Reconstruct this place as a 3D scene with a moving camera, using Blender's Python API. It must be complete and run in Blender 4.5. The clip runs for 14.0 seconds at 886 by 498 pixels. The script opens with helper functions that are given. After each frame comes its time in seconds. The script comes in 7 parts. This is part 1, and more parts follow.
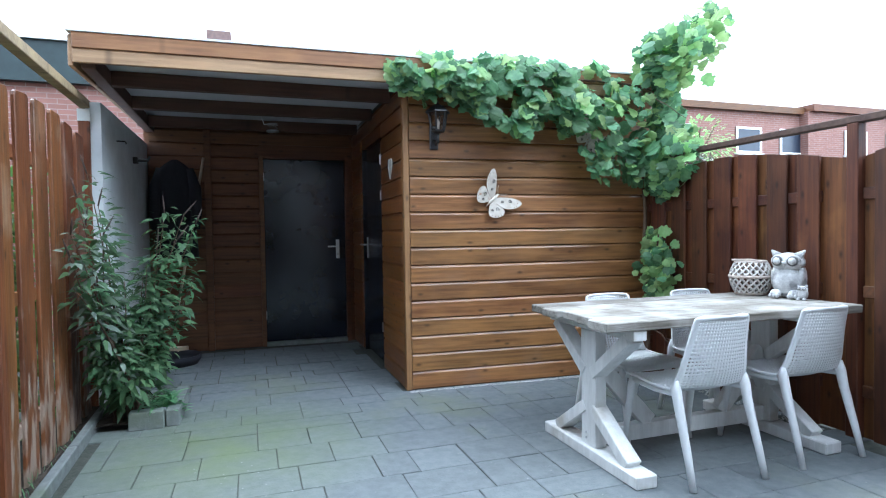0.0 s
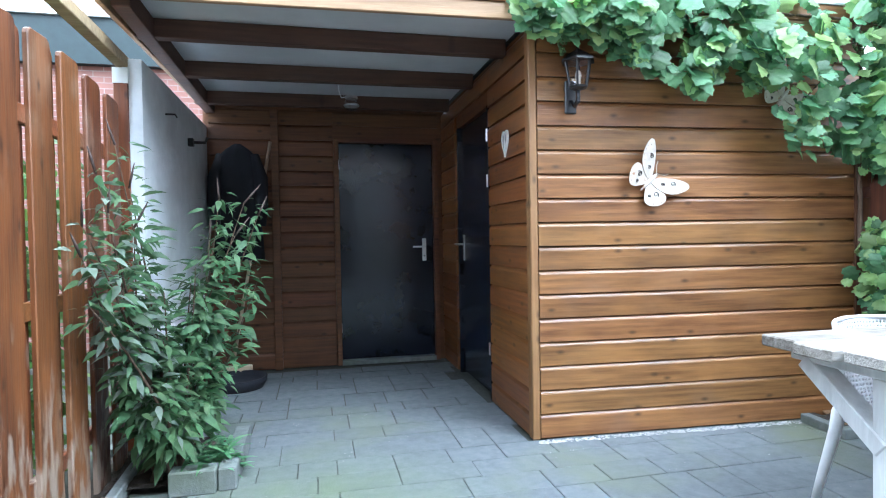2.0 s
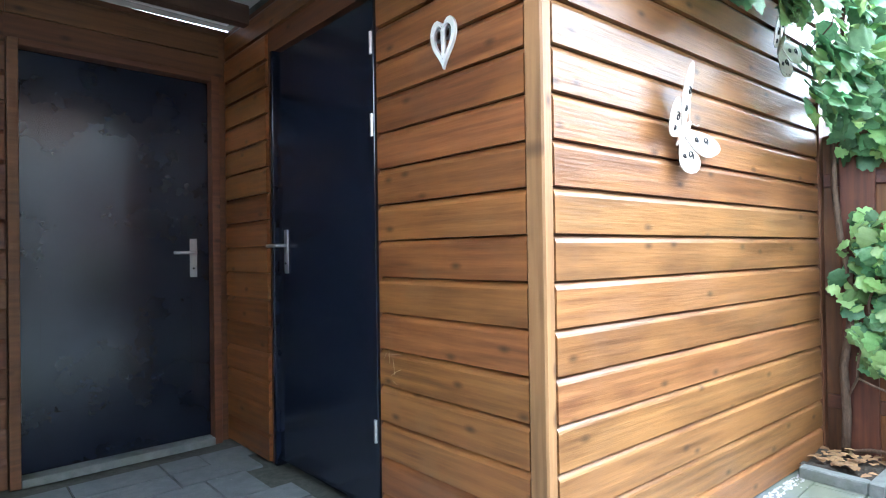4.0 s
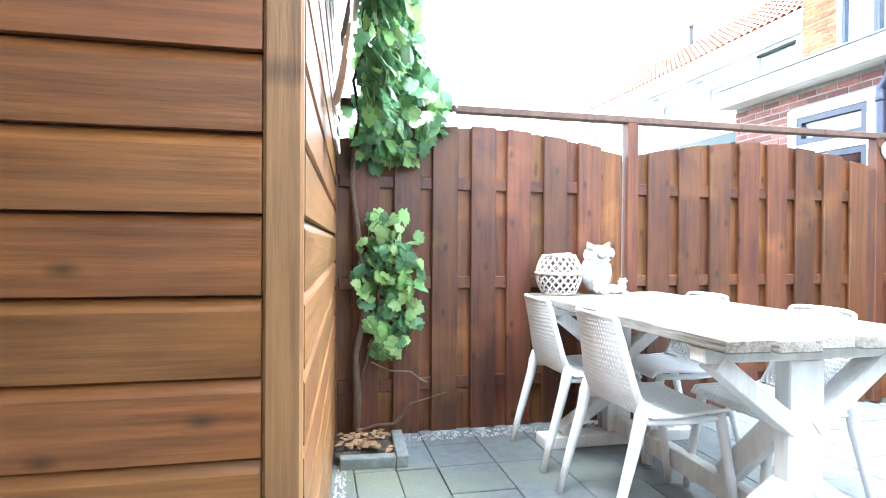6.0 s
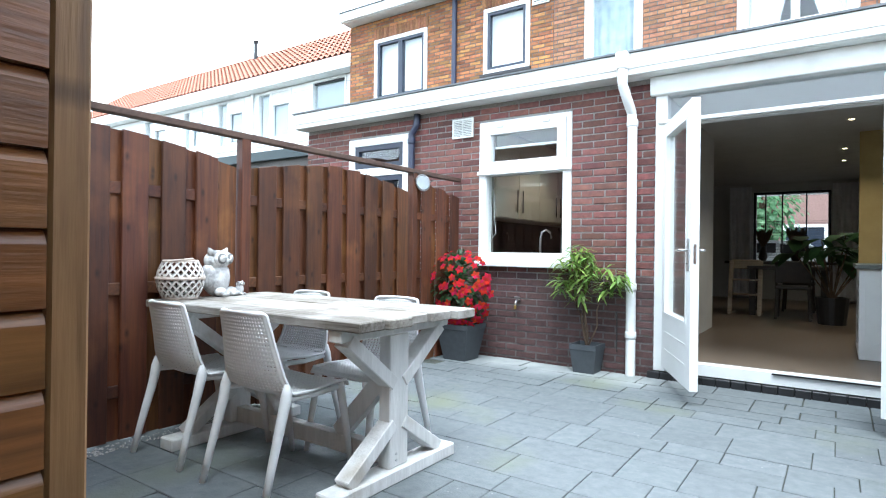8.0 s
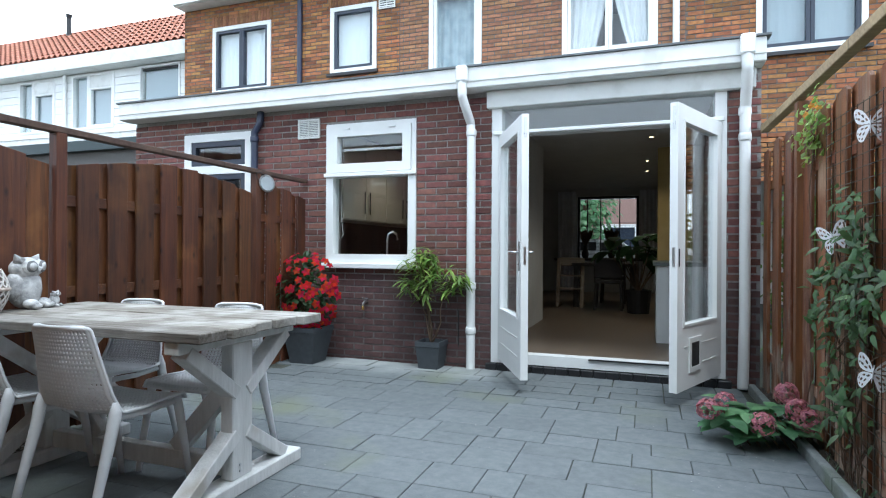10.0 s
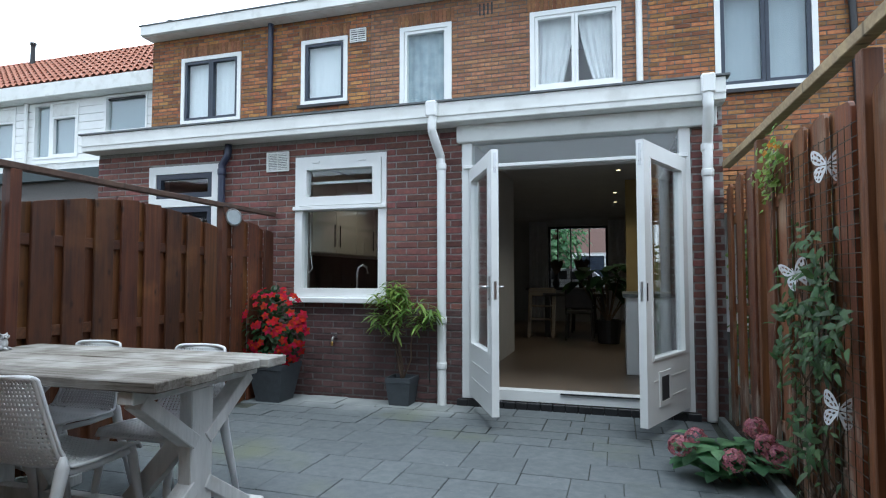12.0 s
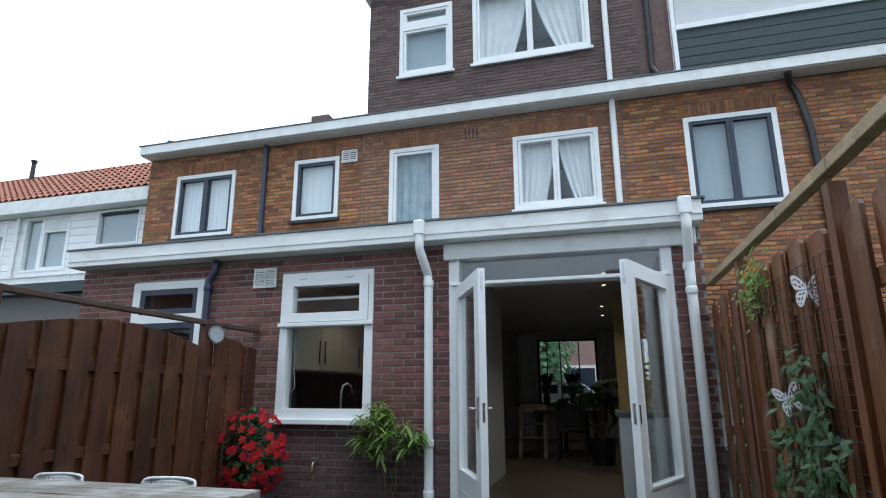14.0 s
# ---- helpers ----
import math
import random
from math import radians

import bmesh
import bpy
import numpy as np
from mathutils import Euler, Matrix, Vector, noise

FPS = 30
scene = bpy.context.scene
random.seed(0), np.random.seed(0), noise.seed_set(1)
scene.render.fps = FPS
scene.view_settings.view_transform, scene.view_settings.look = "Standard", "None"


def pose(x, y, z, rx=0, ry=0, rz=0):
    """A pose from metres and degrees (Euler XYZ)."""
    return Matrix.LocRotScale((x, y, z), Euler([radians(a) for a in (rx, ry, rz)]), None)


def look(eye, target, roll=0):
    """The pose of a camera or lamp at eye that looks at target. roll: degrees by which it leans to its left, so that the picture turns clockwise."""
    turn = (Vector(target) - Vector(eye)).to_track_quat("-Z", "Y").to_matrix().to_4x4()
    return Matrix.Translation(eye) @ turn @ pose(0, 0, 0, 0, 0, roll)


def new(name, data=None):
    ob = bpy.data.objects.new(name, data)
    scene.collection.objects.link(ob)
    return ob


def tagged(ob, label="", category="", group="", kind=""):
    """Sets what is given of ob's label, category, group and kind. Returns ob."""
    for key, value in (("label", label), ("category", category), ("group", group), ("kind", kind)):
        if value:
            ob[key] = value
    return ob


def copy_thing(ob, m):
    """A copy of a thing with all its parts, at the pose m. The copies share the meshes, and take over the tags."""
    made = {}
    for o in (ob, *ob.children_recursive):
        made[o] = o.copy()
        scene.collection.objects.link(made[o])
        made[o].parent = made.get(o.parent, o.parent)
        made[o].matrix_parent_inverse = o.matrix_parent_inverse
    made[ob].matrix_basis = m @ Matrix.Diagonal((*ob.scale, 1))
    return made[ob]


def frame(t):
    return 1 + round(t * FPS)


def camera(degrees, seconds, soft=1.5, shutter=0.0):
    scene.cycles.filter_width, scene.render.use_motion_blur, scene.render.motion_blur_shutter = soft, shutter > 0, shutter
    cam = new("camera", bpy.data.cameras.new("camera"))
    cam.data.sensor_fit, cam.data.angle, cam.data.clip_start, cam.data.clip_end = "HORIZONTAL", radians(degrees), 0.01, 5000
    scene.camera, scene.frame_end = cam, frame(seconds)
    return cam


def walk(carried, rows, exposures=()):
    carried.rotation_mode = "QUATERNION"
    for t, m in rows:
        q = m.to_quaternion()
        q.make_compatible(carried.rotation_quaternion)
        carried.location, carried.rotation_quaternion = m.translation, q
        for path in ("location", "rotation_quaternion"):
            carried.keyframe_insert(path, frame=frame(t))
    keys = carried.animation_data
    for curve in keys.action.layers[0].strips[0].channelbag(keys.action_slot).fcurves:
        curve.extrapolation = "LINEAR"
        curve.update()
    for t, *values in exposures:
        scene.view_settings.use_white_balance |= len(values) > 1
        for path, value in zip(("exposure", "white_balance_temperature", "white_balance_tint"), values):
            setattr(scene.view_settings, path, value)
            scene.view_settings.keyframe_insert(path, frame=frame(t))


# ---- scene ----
cam = camera(75.7, 14.0, 1.1)
EXPOSURES = [(t, e, k, 4) for t, e, k in ((0.0, 2.55, 5200), (1.0, 2.9, 5200), (2.0, 3.45, 5150), (4.3, 4.55, 5300), (4.5, 4.6, 5300), (5.0, 4.55, 5350), (6.0, 4.4, 5550), (6.5, 4.15, 5550), (7.5, 3.25, 5550), (9.0, 2.4, 5500), (11.5, 1.6, 5500), (12.5, 1.48, 5500), (13.0, 1.45, 5500), (14.0, 1.2, 5450))]
SKY = 0.15
PATH = [
    (0.0, (-1.164, -4.324, 1.234), (-0.525, -2.430, 1.180), -0.86),
    (0.5, (-1.210, -4.254, 1.241), (-0.652, -2.335, 1.184), -0.45),
    (1.0, (-1.162, -3.962, 1.226), (-0.686, -2.020, 1.165), -0.62),
    (1.5, (-1.214, -3.596, 1.215), (-0.762, -1.649, 1.160), -0.78),
    (2.0, (-1.234, -3.110, 1.194), (-0.800, -1.159, 1.152), -0.98),
    (2.2, (-1.236, -2.922, 1.188), (-0.804, -0.970, 1.147), -0.98),
    (4.3, (-1.336, -0.762, 1.067), (0.193, 0.527, 1.077), -0.6),
    (4.5, (-1.278, -0.617, 1.066), (0.365, 0.523, 1.063), -0.3),
    (5, (-1.156, -0.362, 1.076), (0.729, 0.307, 1.059), -0.1),
    (5.5, (-1.034, -0.166, 1.073), (0.961, -0.026, 1.052), 0.2),
    (6, (-1.042, -0.031, 1.081), (0.912, -0.459, 1.064), 0.4),
    (6.5, (-1.084, 0.118, 1.078), (0.732, -0.721, 1.066), 0.7),
    (7, (-1.098, 0.274, 1.084), (0.526, -0.893, 1.077), 0.8),
    (7.5, (-1.102, 0.4, 1.092), (0.262, -1.062, 1.091), 0.8),
    (8, (-1.157, 0.487, 1.103), (-0.016, -1.156, 1.106), 0.7),
    (8.5, (-1.184, 0.533, 1.099), (-0.228, -1.224, 1.106), 0.5),
    (9, (-1.207, 0.554, 1.109), (-0.376, -1.265, 1.117), 0.4),
    (11.5, (-1.228, 0.572, 1.184), (-0.643, -1.341, 1.195), 0.1),
    (12, (-1.23, 0.531, 1.197), (-0.647, -1.379, 1.296), 0.0),
    (12.5, (-1.243, 0.516, 1.217), (-0.666, -1.387, 1.431), -0.1),
    (13, (-1.241, 0.512, 1.224), (-0.681, -1.38, 1.546), -0.2),
    (13.5, (-1.241, 0.519, 1.257), (-0.701, -1.366, 1.649), -0.1),
    (14, (-1.237, 0.523, 1.263), (-0.71, -1.346, 1.742), -0.2),
]
walk(cam, [(t, look(eye, target, roll)) for t, eye, target, roll in PATH], EXPOSURES)

# ---- world, sun, exposure ----
world = bpy.data.worlds.new("overcast_sky")
scene.world = world
world.use_nodes = True
wn = world.node_tree.nodes
wl = world.node_tree.links
wn.clear()
w_sky = wn.new("ShaderNodeTexSky")
w_sky.sky_type = "NISHITA"
w_sky.sun_disc = False
w_sky.sun_elevation = radians(52)
w_sky.sun_rotation = radians(150)
w_sky.dust_density = 1.5
w_hue = wn.new("ShaderNodeHueSaturation")
w_hue.inputs["Saturation"].default_value = 0.12
w_bg = wn.new("ShaderNodeBackground")
w_bg.inputs["Strength"].default_value = SKY
w_out = wn.new("ShaderNodeOutputWorld")
wl.new(w_sky.outputs[0], w_hue.inputs["Color"])
wl.new(w_hue.outputs[0], w_bg.inputs["Color"])
wl.new(w_bg.outputs[0], w_out.inputs["Surface"])
sun_data = bpy.data.lights.new("sun", "SUN")
sun_data.energy = 0.8
sun_data.angle = radians(30)
sun_data.color = (1.0, 0.97, 0.92)
sun = new("sun", sun_data)
sun.matrix_world = look((0, 0, 20), (5.3 * 0.6, -9.2 * 0.6, 7), 0)


# ---- materials ----
def ramp_mix(nt, fac, c1, c2):
    m = nt.nodes.new("ShaderNodeMix")
    m.data_type = "RGBA"
    nt.links.new(fac, m.inputs[0])
    for i, c in ((6, c1), (7, c2)):
        if isinstance(c, tuple):
            m.inputs[i].default_value = (*c, 1)
        else:
            nt.links.new(c, m.inputs[i])
    return m.outputs[2]


def surface(name, c1, c2, scale=8.0, rough=0.7, bump=0.2, stretch=(1, 1, 1), metal=0.0, vary=0.0, island=False,
            stain=None, stain_scale=1.2, stain_cut=(0.52, 0.68), detail=6.0, fine=None, coat=0.0, spread=0.0, space="Object"):
    """A two-tone noise surface: c1 to c2 by grain, vary: brightness per piece, stain: a third colour in large blotches."""
    m = bpy.data.materials.new(name)
    m.use_nodes = True
    nt = m.node_tree
    n, k = nt.nodes, nt.links
    b = n["Principled BSDF"]
    co = n.new("ShaderNodeTexCoord")
    mp = n.new("ShaderNodeMapping")
    mp.inputs["Scale"].default_value = stretch
    if vary or spread:
        if island:
            rnd = n.new("ShaderNodeNewGeometry").outputs["Random Per Island"]
        else:
            rnd = n.new("ShaderNodeObjectInfo").outputs["Random"]
        add = n.new("ShaderNodeVectorMath")
        add.operation = "ADD"
        mul = n.new("ShaderNodeMath")
        mul.operation = "MULTIPLY"
        mul.inputs[1].default_value = 37.0
        k.new(rnd, mul.inputs[0])
        k.new(co.outputs[space], add.inputs[0])
        k.new(mul.outputs[0], add.inputs[1])
        k.new(add.outputs[0], mp.inputs["Vector"])
    else:
        k.new(co.outputs[space], mp.inputs["Vector"])
    t = n.new("ShaderNodeTexNoise")
    t.inputs["Scale"].default_value = scale
    t.inputs["Detail"].default_value = detail
    t.inputs["Roughness"].default_value = 0.62
    k.new(mp.outputs[0], t.inputs["Vector"])
    r = n.new("ShaderNodeMapRange")
    r.inputs[1].default_value, r.inputs[2].default_value = 0.32, 0.68
    k.new(t.outputs["Fac"], r.inputs[0])
    col = ramp_mix(nt, r.outputs[0], c1, c2)
    if stain:
        s = n.new("ShaderNodeTexNoise")
        s.inputs["Scale"].default_value = stain_scale
        s.inputs["Detail"].default_value = 5.0
        geo = n.new("ShaderNodeNewGeometry")
        k.new(geo.outputs["Position"], s.inputs["Vector"])
        sr = n.new("ShaderNodeMapRange")
        sr.inputs[1].default_value, sr.inputs[2].default_value = stain_cut
        k.new(s.outputs["Fac"], sr.inputs[0])
        col = ramp_mix(nt, sr.outputs[0], col, stain)
    if vary:
        h = n.new("ShaderNodeHueSaturation")
        vr = n.new("ShaderNodeMapRange")
        vr.inputs[3].default_value, vr.inputs[4].default_value = 1 - vary, 1 + vary
        k.new(rnd, vr.inputs[0])
        k.new(vr.outputs[0], h.inputs["Value"])
        if spread:
            hr = n.new("ShaderNodeMapRange")
            hr.inputs[3].default_value, hr.inputs[4].default_value = 0.5 - spread, 0.5 + spread
            fr = n.new("ShaderNodeMath")
            fr.operation = "FRACT"
            ml = n.new("ShaderNodeMath")
            ml.operation = "MULTIPLY"
            ml.inputs[1].default_value = 7.31
            k.new(rnd, ml.inputs[0])
            k.new(ml.outputs[0], fr.inputs[0])
            k.new(fr.outputs[0], hr.inputs[0])
            k.new(hr.outputs[0], h.inputs["Hue"])
        k.new(col, h.inputs["Color"])
        col = h.outputs[0]
    k.new(col, b.inputs["Base Color"])
    rr = n.new("ShaderNodeMapRange")
    rr.inputs[3].default_value, rr.inputs[4].default_value = max(0.02, rough - 0.12 * min(1, rough * rough * 8)), min(1.0, rough + 0.12 * min(1, rough * rough * 8))
    k.new(t.outputs["Fac"], rr.inputs[0])
    k.new(rr.outputs[0], b.inputs["Roughness"])
    b.inputs["Metallic"].default_value = metal
    b.inputs["Coat Weight"].default_value = coat
    if bump:
        f = n.new("ShaderNodeTexNoise")
        f.inputs["Scale"].default_value = fine or scale * 4
        f.inputs["Detail"].default_value = 4.0
        k.new(mp.outputs[0], f.inputs["Vector"])
        bp = n.new("ShaderNodeBump")
        bp.inputs["Strength"].default_value = bump
        bp.inputs["Distance"].default_value = 0.01
        k.new(f.outputs["Fac"], bp.inputs["Height"])
        k.new(bp.outputs[0], b.inputs["Normal"])
    return m


def algae(m, centre, reach, colour=(0.15, 0.19, 0.075)):
    """A film of algae or lime on the slabs round one spot."""
    nt = m.node_tree
    n, k = nt.nodes, nt.links
    b = n["Principled BSDF"]
    old = b.inputs["Base Color"].links[0].from_socket
    geo, ds, mr = n.new("ShaderNodeNewGeometry"), n.new("ShaderNodeVectorMath"), n.new("ShaderNodeMapRange")
    ds.operation = "DISTANCE"
    ds.inputs[1].default_value = centre
    k.new(geo.outputs["Position"], ds.inputs[0])
    mr.inputs[1].default_value, mr.inputs[2].default_value, mr.inputs[3].default_value, mr.inputs[4].default_value = 0.2, reach, 1.0, 0.0
    k.new(ds.outputs["Value"], mr.inputs[0])
    no, ml = n.new("ShaderNodeTexNoise"), n.new("ShaderNodeMath")
    no.inputs["Scale"].default_value = 4.0
    no.inputs["Detail"].default_value = 6.0
    k.new(geo.outputs["Position"], no.inputs["Vector"])
    ml.operation = "MULTIPLY"
    k.new(mr.outputs[0], ml.inputs[0])
    k.new(no.outputs["Fac"], ml.inputs[1])
    k.new(ramp_mix(nt, ml.outputs[0], old, colour), b.inputs["Base Color"])


def timber(name, dark, light, grain=5.0, vary=0.12, rough=0.6, worn=None, spread=0.012, upright=False, face_z=False):
    """Stained boards: drifting long grain along local x (z when upright), blotchy stain, knots, per-board tone."""
    along = (7.0, 7.0, 0.4) if upright else (0.4, 7.0, 7.0)
    m = surface(name, dark, light, scale=grain, rough=rough, bump=0.2, stretch=along, vary=vary, spread=spread,
                stain=worn, stain_scale=3.0, stain_cut=(0.55, 0.75), fine=14.0)
    nt = m.node_tree
    n, k = nt.nodes, nt.links
    b = n["Principled BSDF"]
    old = b.inputs["Base Color"].links[0].from_socket
    mp = [x for x in n if x.bl_idname == "ShaderNodeMapping"][0]
    src = mp.inputs["Vector"].links[0].from_socket
    # growth lines, bent by a slow noise
    m3, wv, wr = n.new("ShaderNodeMapping"), n.new("ShaderNodeTexWave"), n.new("ShaderNodeMapRange")
    m3.inputs["Scale"].default_value = (1.0, 1.0, 0.10) if upright else (0.10, 1.0, 1.0)
    k.new(src, m3.inputs["Vector"])
    k.new(m3.outputs[0], wv.inputs["Vector"])
    wv.wave_type = "RINGS"
    wv.inputs["Scale"].default_value = 11.0
    wv.inputs["Distortion"].default_value = 7.0
    wv.inputs["Detail"].default_value = 3.0
    wv.inputs["Detail Scale"].default_value = 0.9
    wr.inputs[1].default_value, wr.inputs[2].default_value, wr.inputs[3].default_value, wr.inputs[4].default_value = 0.0, 0.7, 0.22, 0.0
    k.new(wv.outputs["Fac"], wr.inputs[0])
    col = ramp_mix(nt, wr.outputs[0], old, tuple(c * 0.62 for c in dark))
    # uneven coats of stain
    m4, bl, br_ = n.new("ShaderNodeMapping"), n.new("ShaderNodeTexNoise"), n.new("ShaderNodeMapRange")
    m4.inputs["Scale"].default_value = (3.0, 3.0, 0.9) if upright else (0.9, 3.0, 3.0)
    k.new(src, m4.inputs["Vector"])
    k.new(m4.outputs[0], bl.inputs["Vector"])
    bl.inputs["Scale"].default_value = 2.6
    bl.inputs["Detail"].default_value = 4.0
    br_.inputs[1].default_value, br_.inputs[2].default_value, br_.inputs[3].default_value, br_.inputs[4].default_value = 0.45, 0.70, 0.0, 0.45
    k.new(bl.outputs["Fac"], br_.inputs[0])
    col = ramp_mix(nt, br_.outputs[0], col, (min(1, light[0] * 1.3), light[1] * 1.25, light[2] * 1.1))
    # knots
    v = n.new("ShaderNodeTexVoronoi")
    v.voronoi_dimensions = "2D"
    v.inputs["Scale"].default_value = 2.1
    m2 = n.new("ShaderNodeMapping")
    m2.inputs["Scale"].default_value = (2.4, 2.4, 1.2) if upright else (1.2, 2.4, 2.4)
    if upright or face_z:
        m2.inputs["Rotation"].default_value = (radians(90), 0, 0)
    k.new(src, m2.inputs["Vector"])
    k.new(m2.outputs[0], v.inputs["Vector"])
    r = n.new("ShaderNodeMapRange")
    r.inputs[1].default_value, r.inputs[2].default_value = 0.015, 0.085
    r.inputs[3].default_value, r.inputs[4].default_value = 0.8, 0.0
    k.new(v.outputs["Distance"], r.inputs[0])
    col = ramp_mix(nt, r.outputs[0], col, tuple(c * 0.3 for c in dark))
    k.new(col, b.inputs["Base Color"])
    return m


def peeled(m, bare):
    """Stain flaked off in streaks near the ground, down to the grey wood."""
    nt = m.node_tree
    n, k = nt.nodes, nt.links
    b = n["Principled BSDF"]
    old = b.inputs["Base Color"].links[0].from_socket
    geo, sep, mp, no = n.new("ShaderNodeNewGeometry"), n.new("ShaderNodeSeparateXYZ"), n.new("ShaderNodeMapping"), n.new("ShaderNodeTexNoise")
    hi, ml, cut = n.new("ShaderNodeMapRange"), n.new("ShaderNodeMath"), n.new("ShaderNodeMapRange")
    k.new(geo.outputs["Position"], sep.inputs[0])
    hi.inputs[1].default_value, hi.inputs[2].default_value, hi.inputs[3].default_value, hi.inputs[4].default_value = 0.1, 1.1, 1.0, 0.62
    k.new(sep.outputs["Z"], hi.inputs[0])
    mp.inputs["Scale"].default_value = (1.0, 1.0, 0.28)
    k.new(geo.outputs["Position"], mp.inputs["Vector"])
    k.new(mp.outputs[0], no.inputs["Vector"])
    no.inputs["Scale"].default_value = 17.0
    no.inputs["Detail"].default_value = 7.0
    ml.operation = "MULTIPLY"
    k.new(hi.outputs[0], ml.inputs[0])
    k.new(no.outputs["Fac"], ml.inputs[1])
    cut.inputs[1].default_value, cut.inputs[2].default_value, cut.inputs[4].default_value = 0.44, 0.55, 0.75
    k.new(ml.outputs[0], cut.inputs[0])
    k.new(ramp_mix(nt, cut.outputs[0], old, bare), b.inputs["Base Color"])
    return m


def specked(m, colour):
    """Sparse pale specks of lime and grit."""
    nt = m.node_tree
    n, k = nt.nodes, nt.links
    b = n["Principled BSDF"]
    old = b.inputs["Base Color"].links[0].from_socket
    geo, v, r = n.new("ShaderNodeNewGeometry"), n.new("ShaderNodeTexVoronoi"), n.new("ShaderNodeMapRange")
    pick, pr, ml = n.new("ShaderNodeTexNoise"), n.new("ShaderNodeMapRange"), n.new("ShaderNodeMath")
    for t_, sc in ((v, 24.0), (pick, 2.2)):
        k.new(geo.outputs["Position"], t_.inputs["Vector"])
        t_.inputs["Scale"].default_value = sc
    r.inputs[1].default_value, r.inputs[2].default_value, r.inputs[3].default_value, r.inputs[4].default_value = 0.05, 0.11, 0.9, 0.0
    k.new(v.outputs["Distance"], r.inputs[0])
    pick.inputs["Detail"].default_value = 5.0
    pr.inputs[1].default_value, pr.inputs[2].default_value = 0.52, 0.66
    k.new(pick.outputs["Fac"], pr.inputs[0])
    ml.operation = "MULTIPLY"
    k.new(r.outputs[0], ml.inputs[0])
    k.new(pr.outputs[0], ml.inputs[1])
    k.new(ramp_mix(nt, ml.outputs[0], old, colour), b.inputs["Base Color"])


def glass(name, tint=(0.96, 0.98, 0.98), shine=0.05):
    m = bpy.data.materials.new(name)
    m.use_nodes = True
    n, k = m.node_tree.nodes, m.node_tree.links
    n.remove(n["Principled BSDF"])
    tr = n.new("ShaderNodeBsdfTransparent")
    tr.inputs[0].default_value = (*tint, 1)
    gl = n.new("ShaderNodeBsdfGlossy")
    gl.inputs["Roughness"].default_value = 0.01
    lw = n.new("ShaderNodeLayerWeight")
    lw.inputs["Blend"].default_value = 0.5
    pw_ = n.new("ShaderNodeMath")
    pw_.operation = "POWER"
    pw_.inputs[1].default_value = 3.5
    mr = n.new("ShaderNodeMapRange")
    mr.inputs[3].default_value, mr.inputs[4].default_value = shine, 1.0
    mx = n.new("ShaderNodeMixShader")
    k.new(lw.outputs["Facing"], pw_.inputs[0])
    k.new(pw_.outputs[0], mr.inputs[0])
    k.new(mr.outputs[0], mx.inputs[0])
    k.new(tr.outputs[0], mx.inputs[1])
    k.new(gl.outputs[0], mx.inputs[2])
    k.new(mx.outputs[0], n["Material Output"].inputs["Surface"])
    return m


def leafy(name, c1, c2, gloss=0.45):
    """Leaves: two greens per island, some light passing through."""
    m = surface(name, c1, c2, scale=18.0, rough=gloss, bump=0.15, vary=0.35, island=True, spread=0.02)
    n, k = m.node_tree.nodes, m.node_tree.links
    b = n["Principled BSDF"]
    col = b.inputs["Base Color"].links[0].from_socket
    t = n.new("ShaderNodeBsdfTranslucent")
    k.new(col, t.inputs[0])
    mx = n.new("ShaderNodeMixShader")
    mx.inputs[0].default_value = 0.48
    k.new(b.outputs[0], mx.inputs[1])
    k.new(t.outputs[0], mx.inputs[2])
    k.new(mx.outputs[0], n["Material Output"].inputs["Surface"])
    return m


def lit(name, color, strength):
    m = bpy.data.materials.new(name)
    m.use_nodes = True
    b = m.node_tree.nodes["Principled BSDF"]
    b.inputs["Emission Color"].default_value = (*color, 1)
    b.inputs["Emission Strength"].default_value = strength
    return m


def brick_far(name):
    """Distant brickwork: courses with pale joints, facing y."""
    m = bpy.data.materials.new(name)
    m.use_nodes = True
    n, k = m.node_tree.nodes, m.node_tree.links
    b = n["Principled BSDF"]
    co, mp, br = n.new("ShaderNodeTexCoord"), n.new("ShaderNodeMapping"), n.new("ShaderNodeTexBrick")
    mp.inputs["Rotation"].default_value = (radians(90), 0, 0)
    k.new(co.outputs["Object"], mp.inputs["Vector"])
    k.new(mp.outputs[0], br.inputs["Vector"])
    br.inputs["Color1"].default_value = (0.23, 0.105, 0.082, 1)
    br.inputs["Color2"].default_value = (0.30, 0.145, 0.115, 1)
    br.inputs["Mortar"].default_value = (0.34, 0.30, 0.28, 1)
    br.inputs["Scale"].default_value = 1.0
    br.inputs["Brick Width"].default_value = 0.22
    br.inputs["Row Height"].default_value = 0.065
    br.inputs["Mortar Size"].default_value = 0.006
    no = n.new("ShaderNodeTexNoise")
    no.inputs["Scale"].default_value = 9.0
    k.new(co.outputs["Object"], no.inputs["Vector"])
    k.new(ramp_mix(m.node_tree, no.outputs["Fac"], br.outputs["Color"], (0.20, 0.10, 0.08)), b.inputs["Base Color"])
    b.inputs["Roughness"].default_value = 0.9
    bp = n.new("ShaderNodeBump")
    bp.inputs["Strength"].default_value = 0.4
    k.new(br.outputs["Fac"], bp.inputs["Height"])
    bp.invert = True
    k.new(bp.outputs[0], b.inputs["Normal"])
    return m


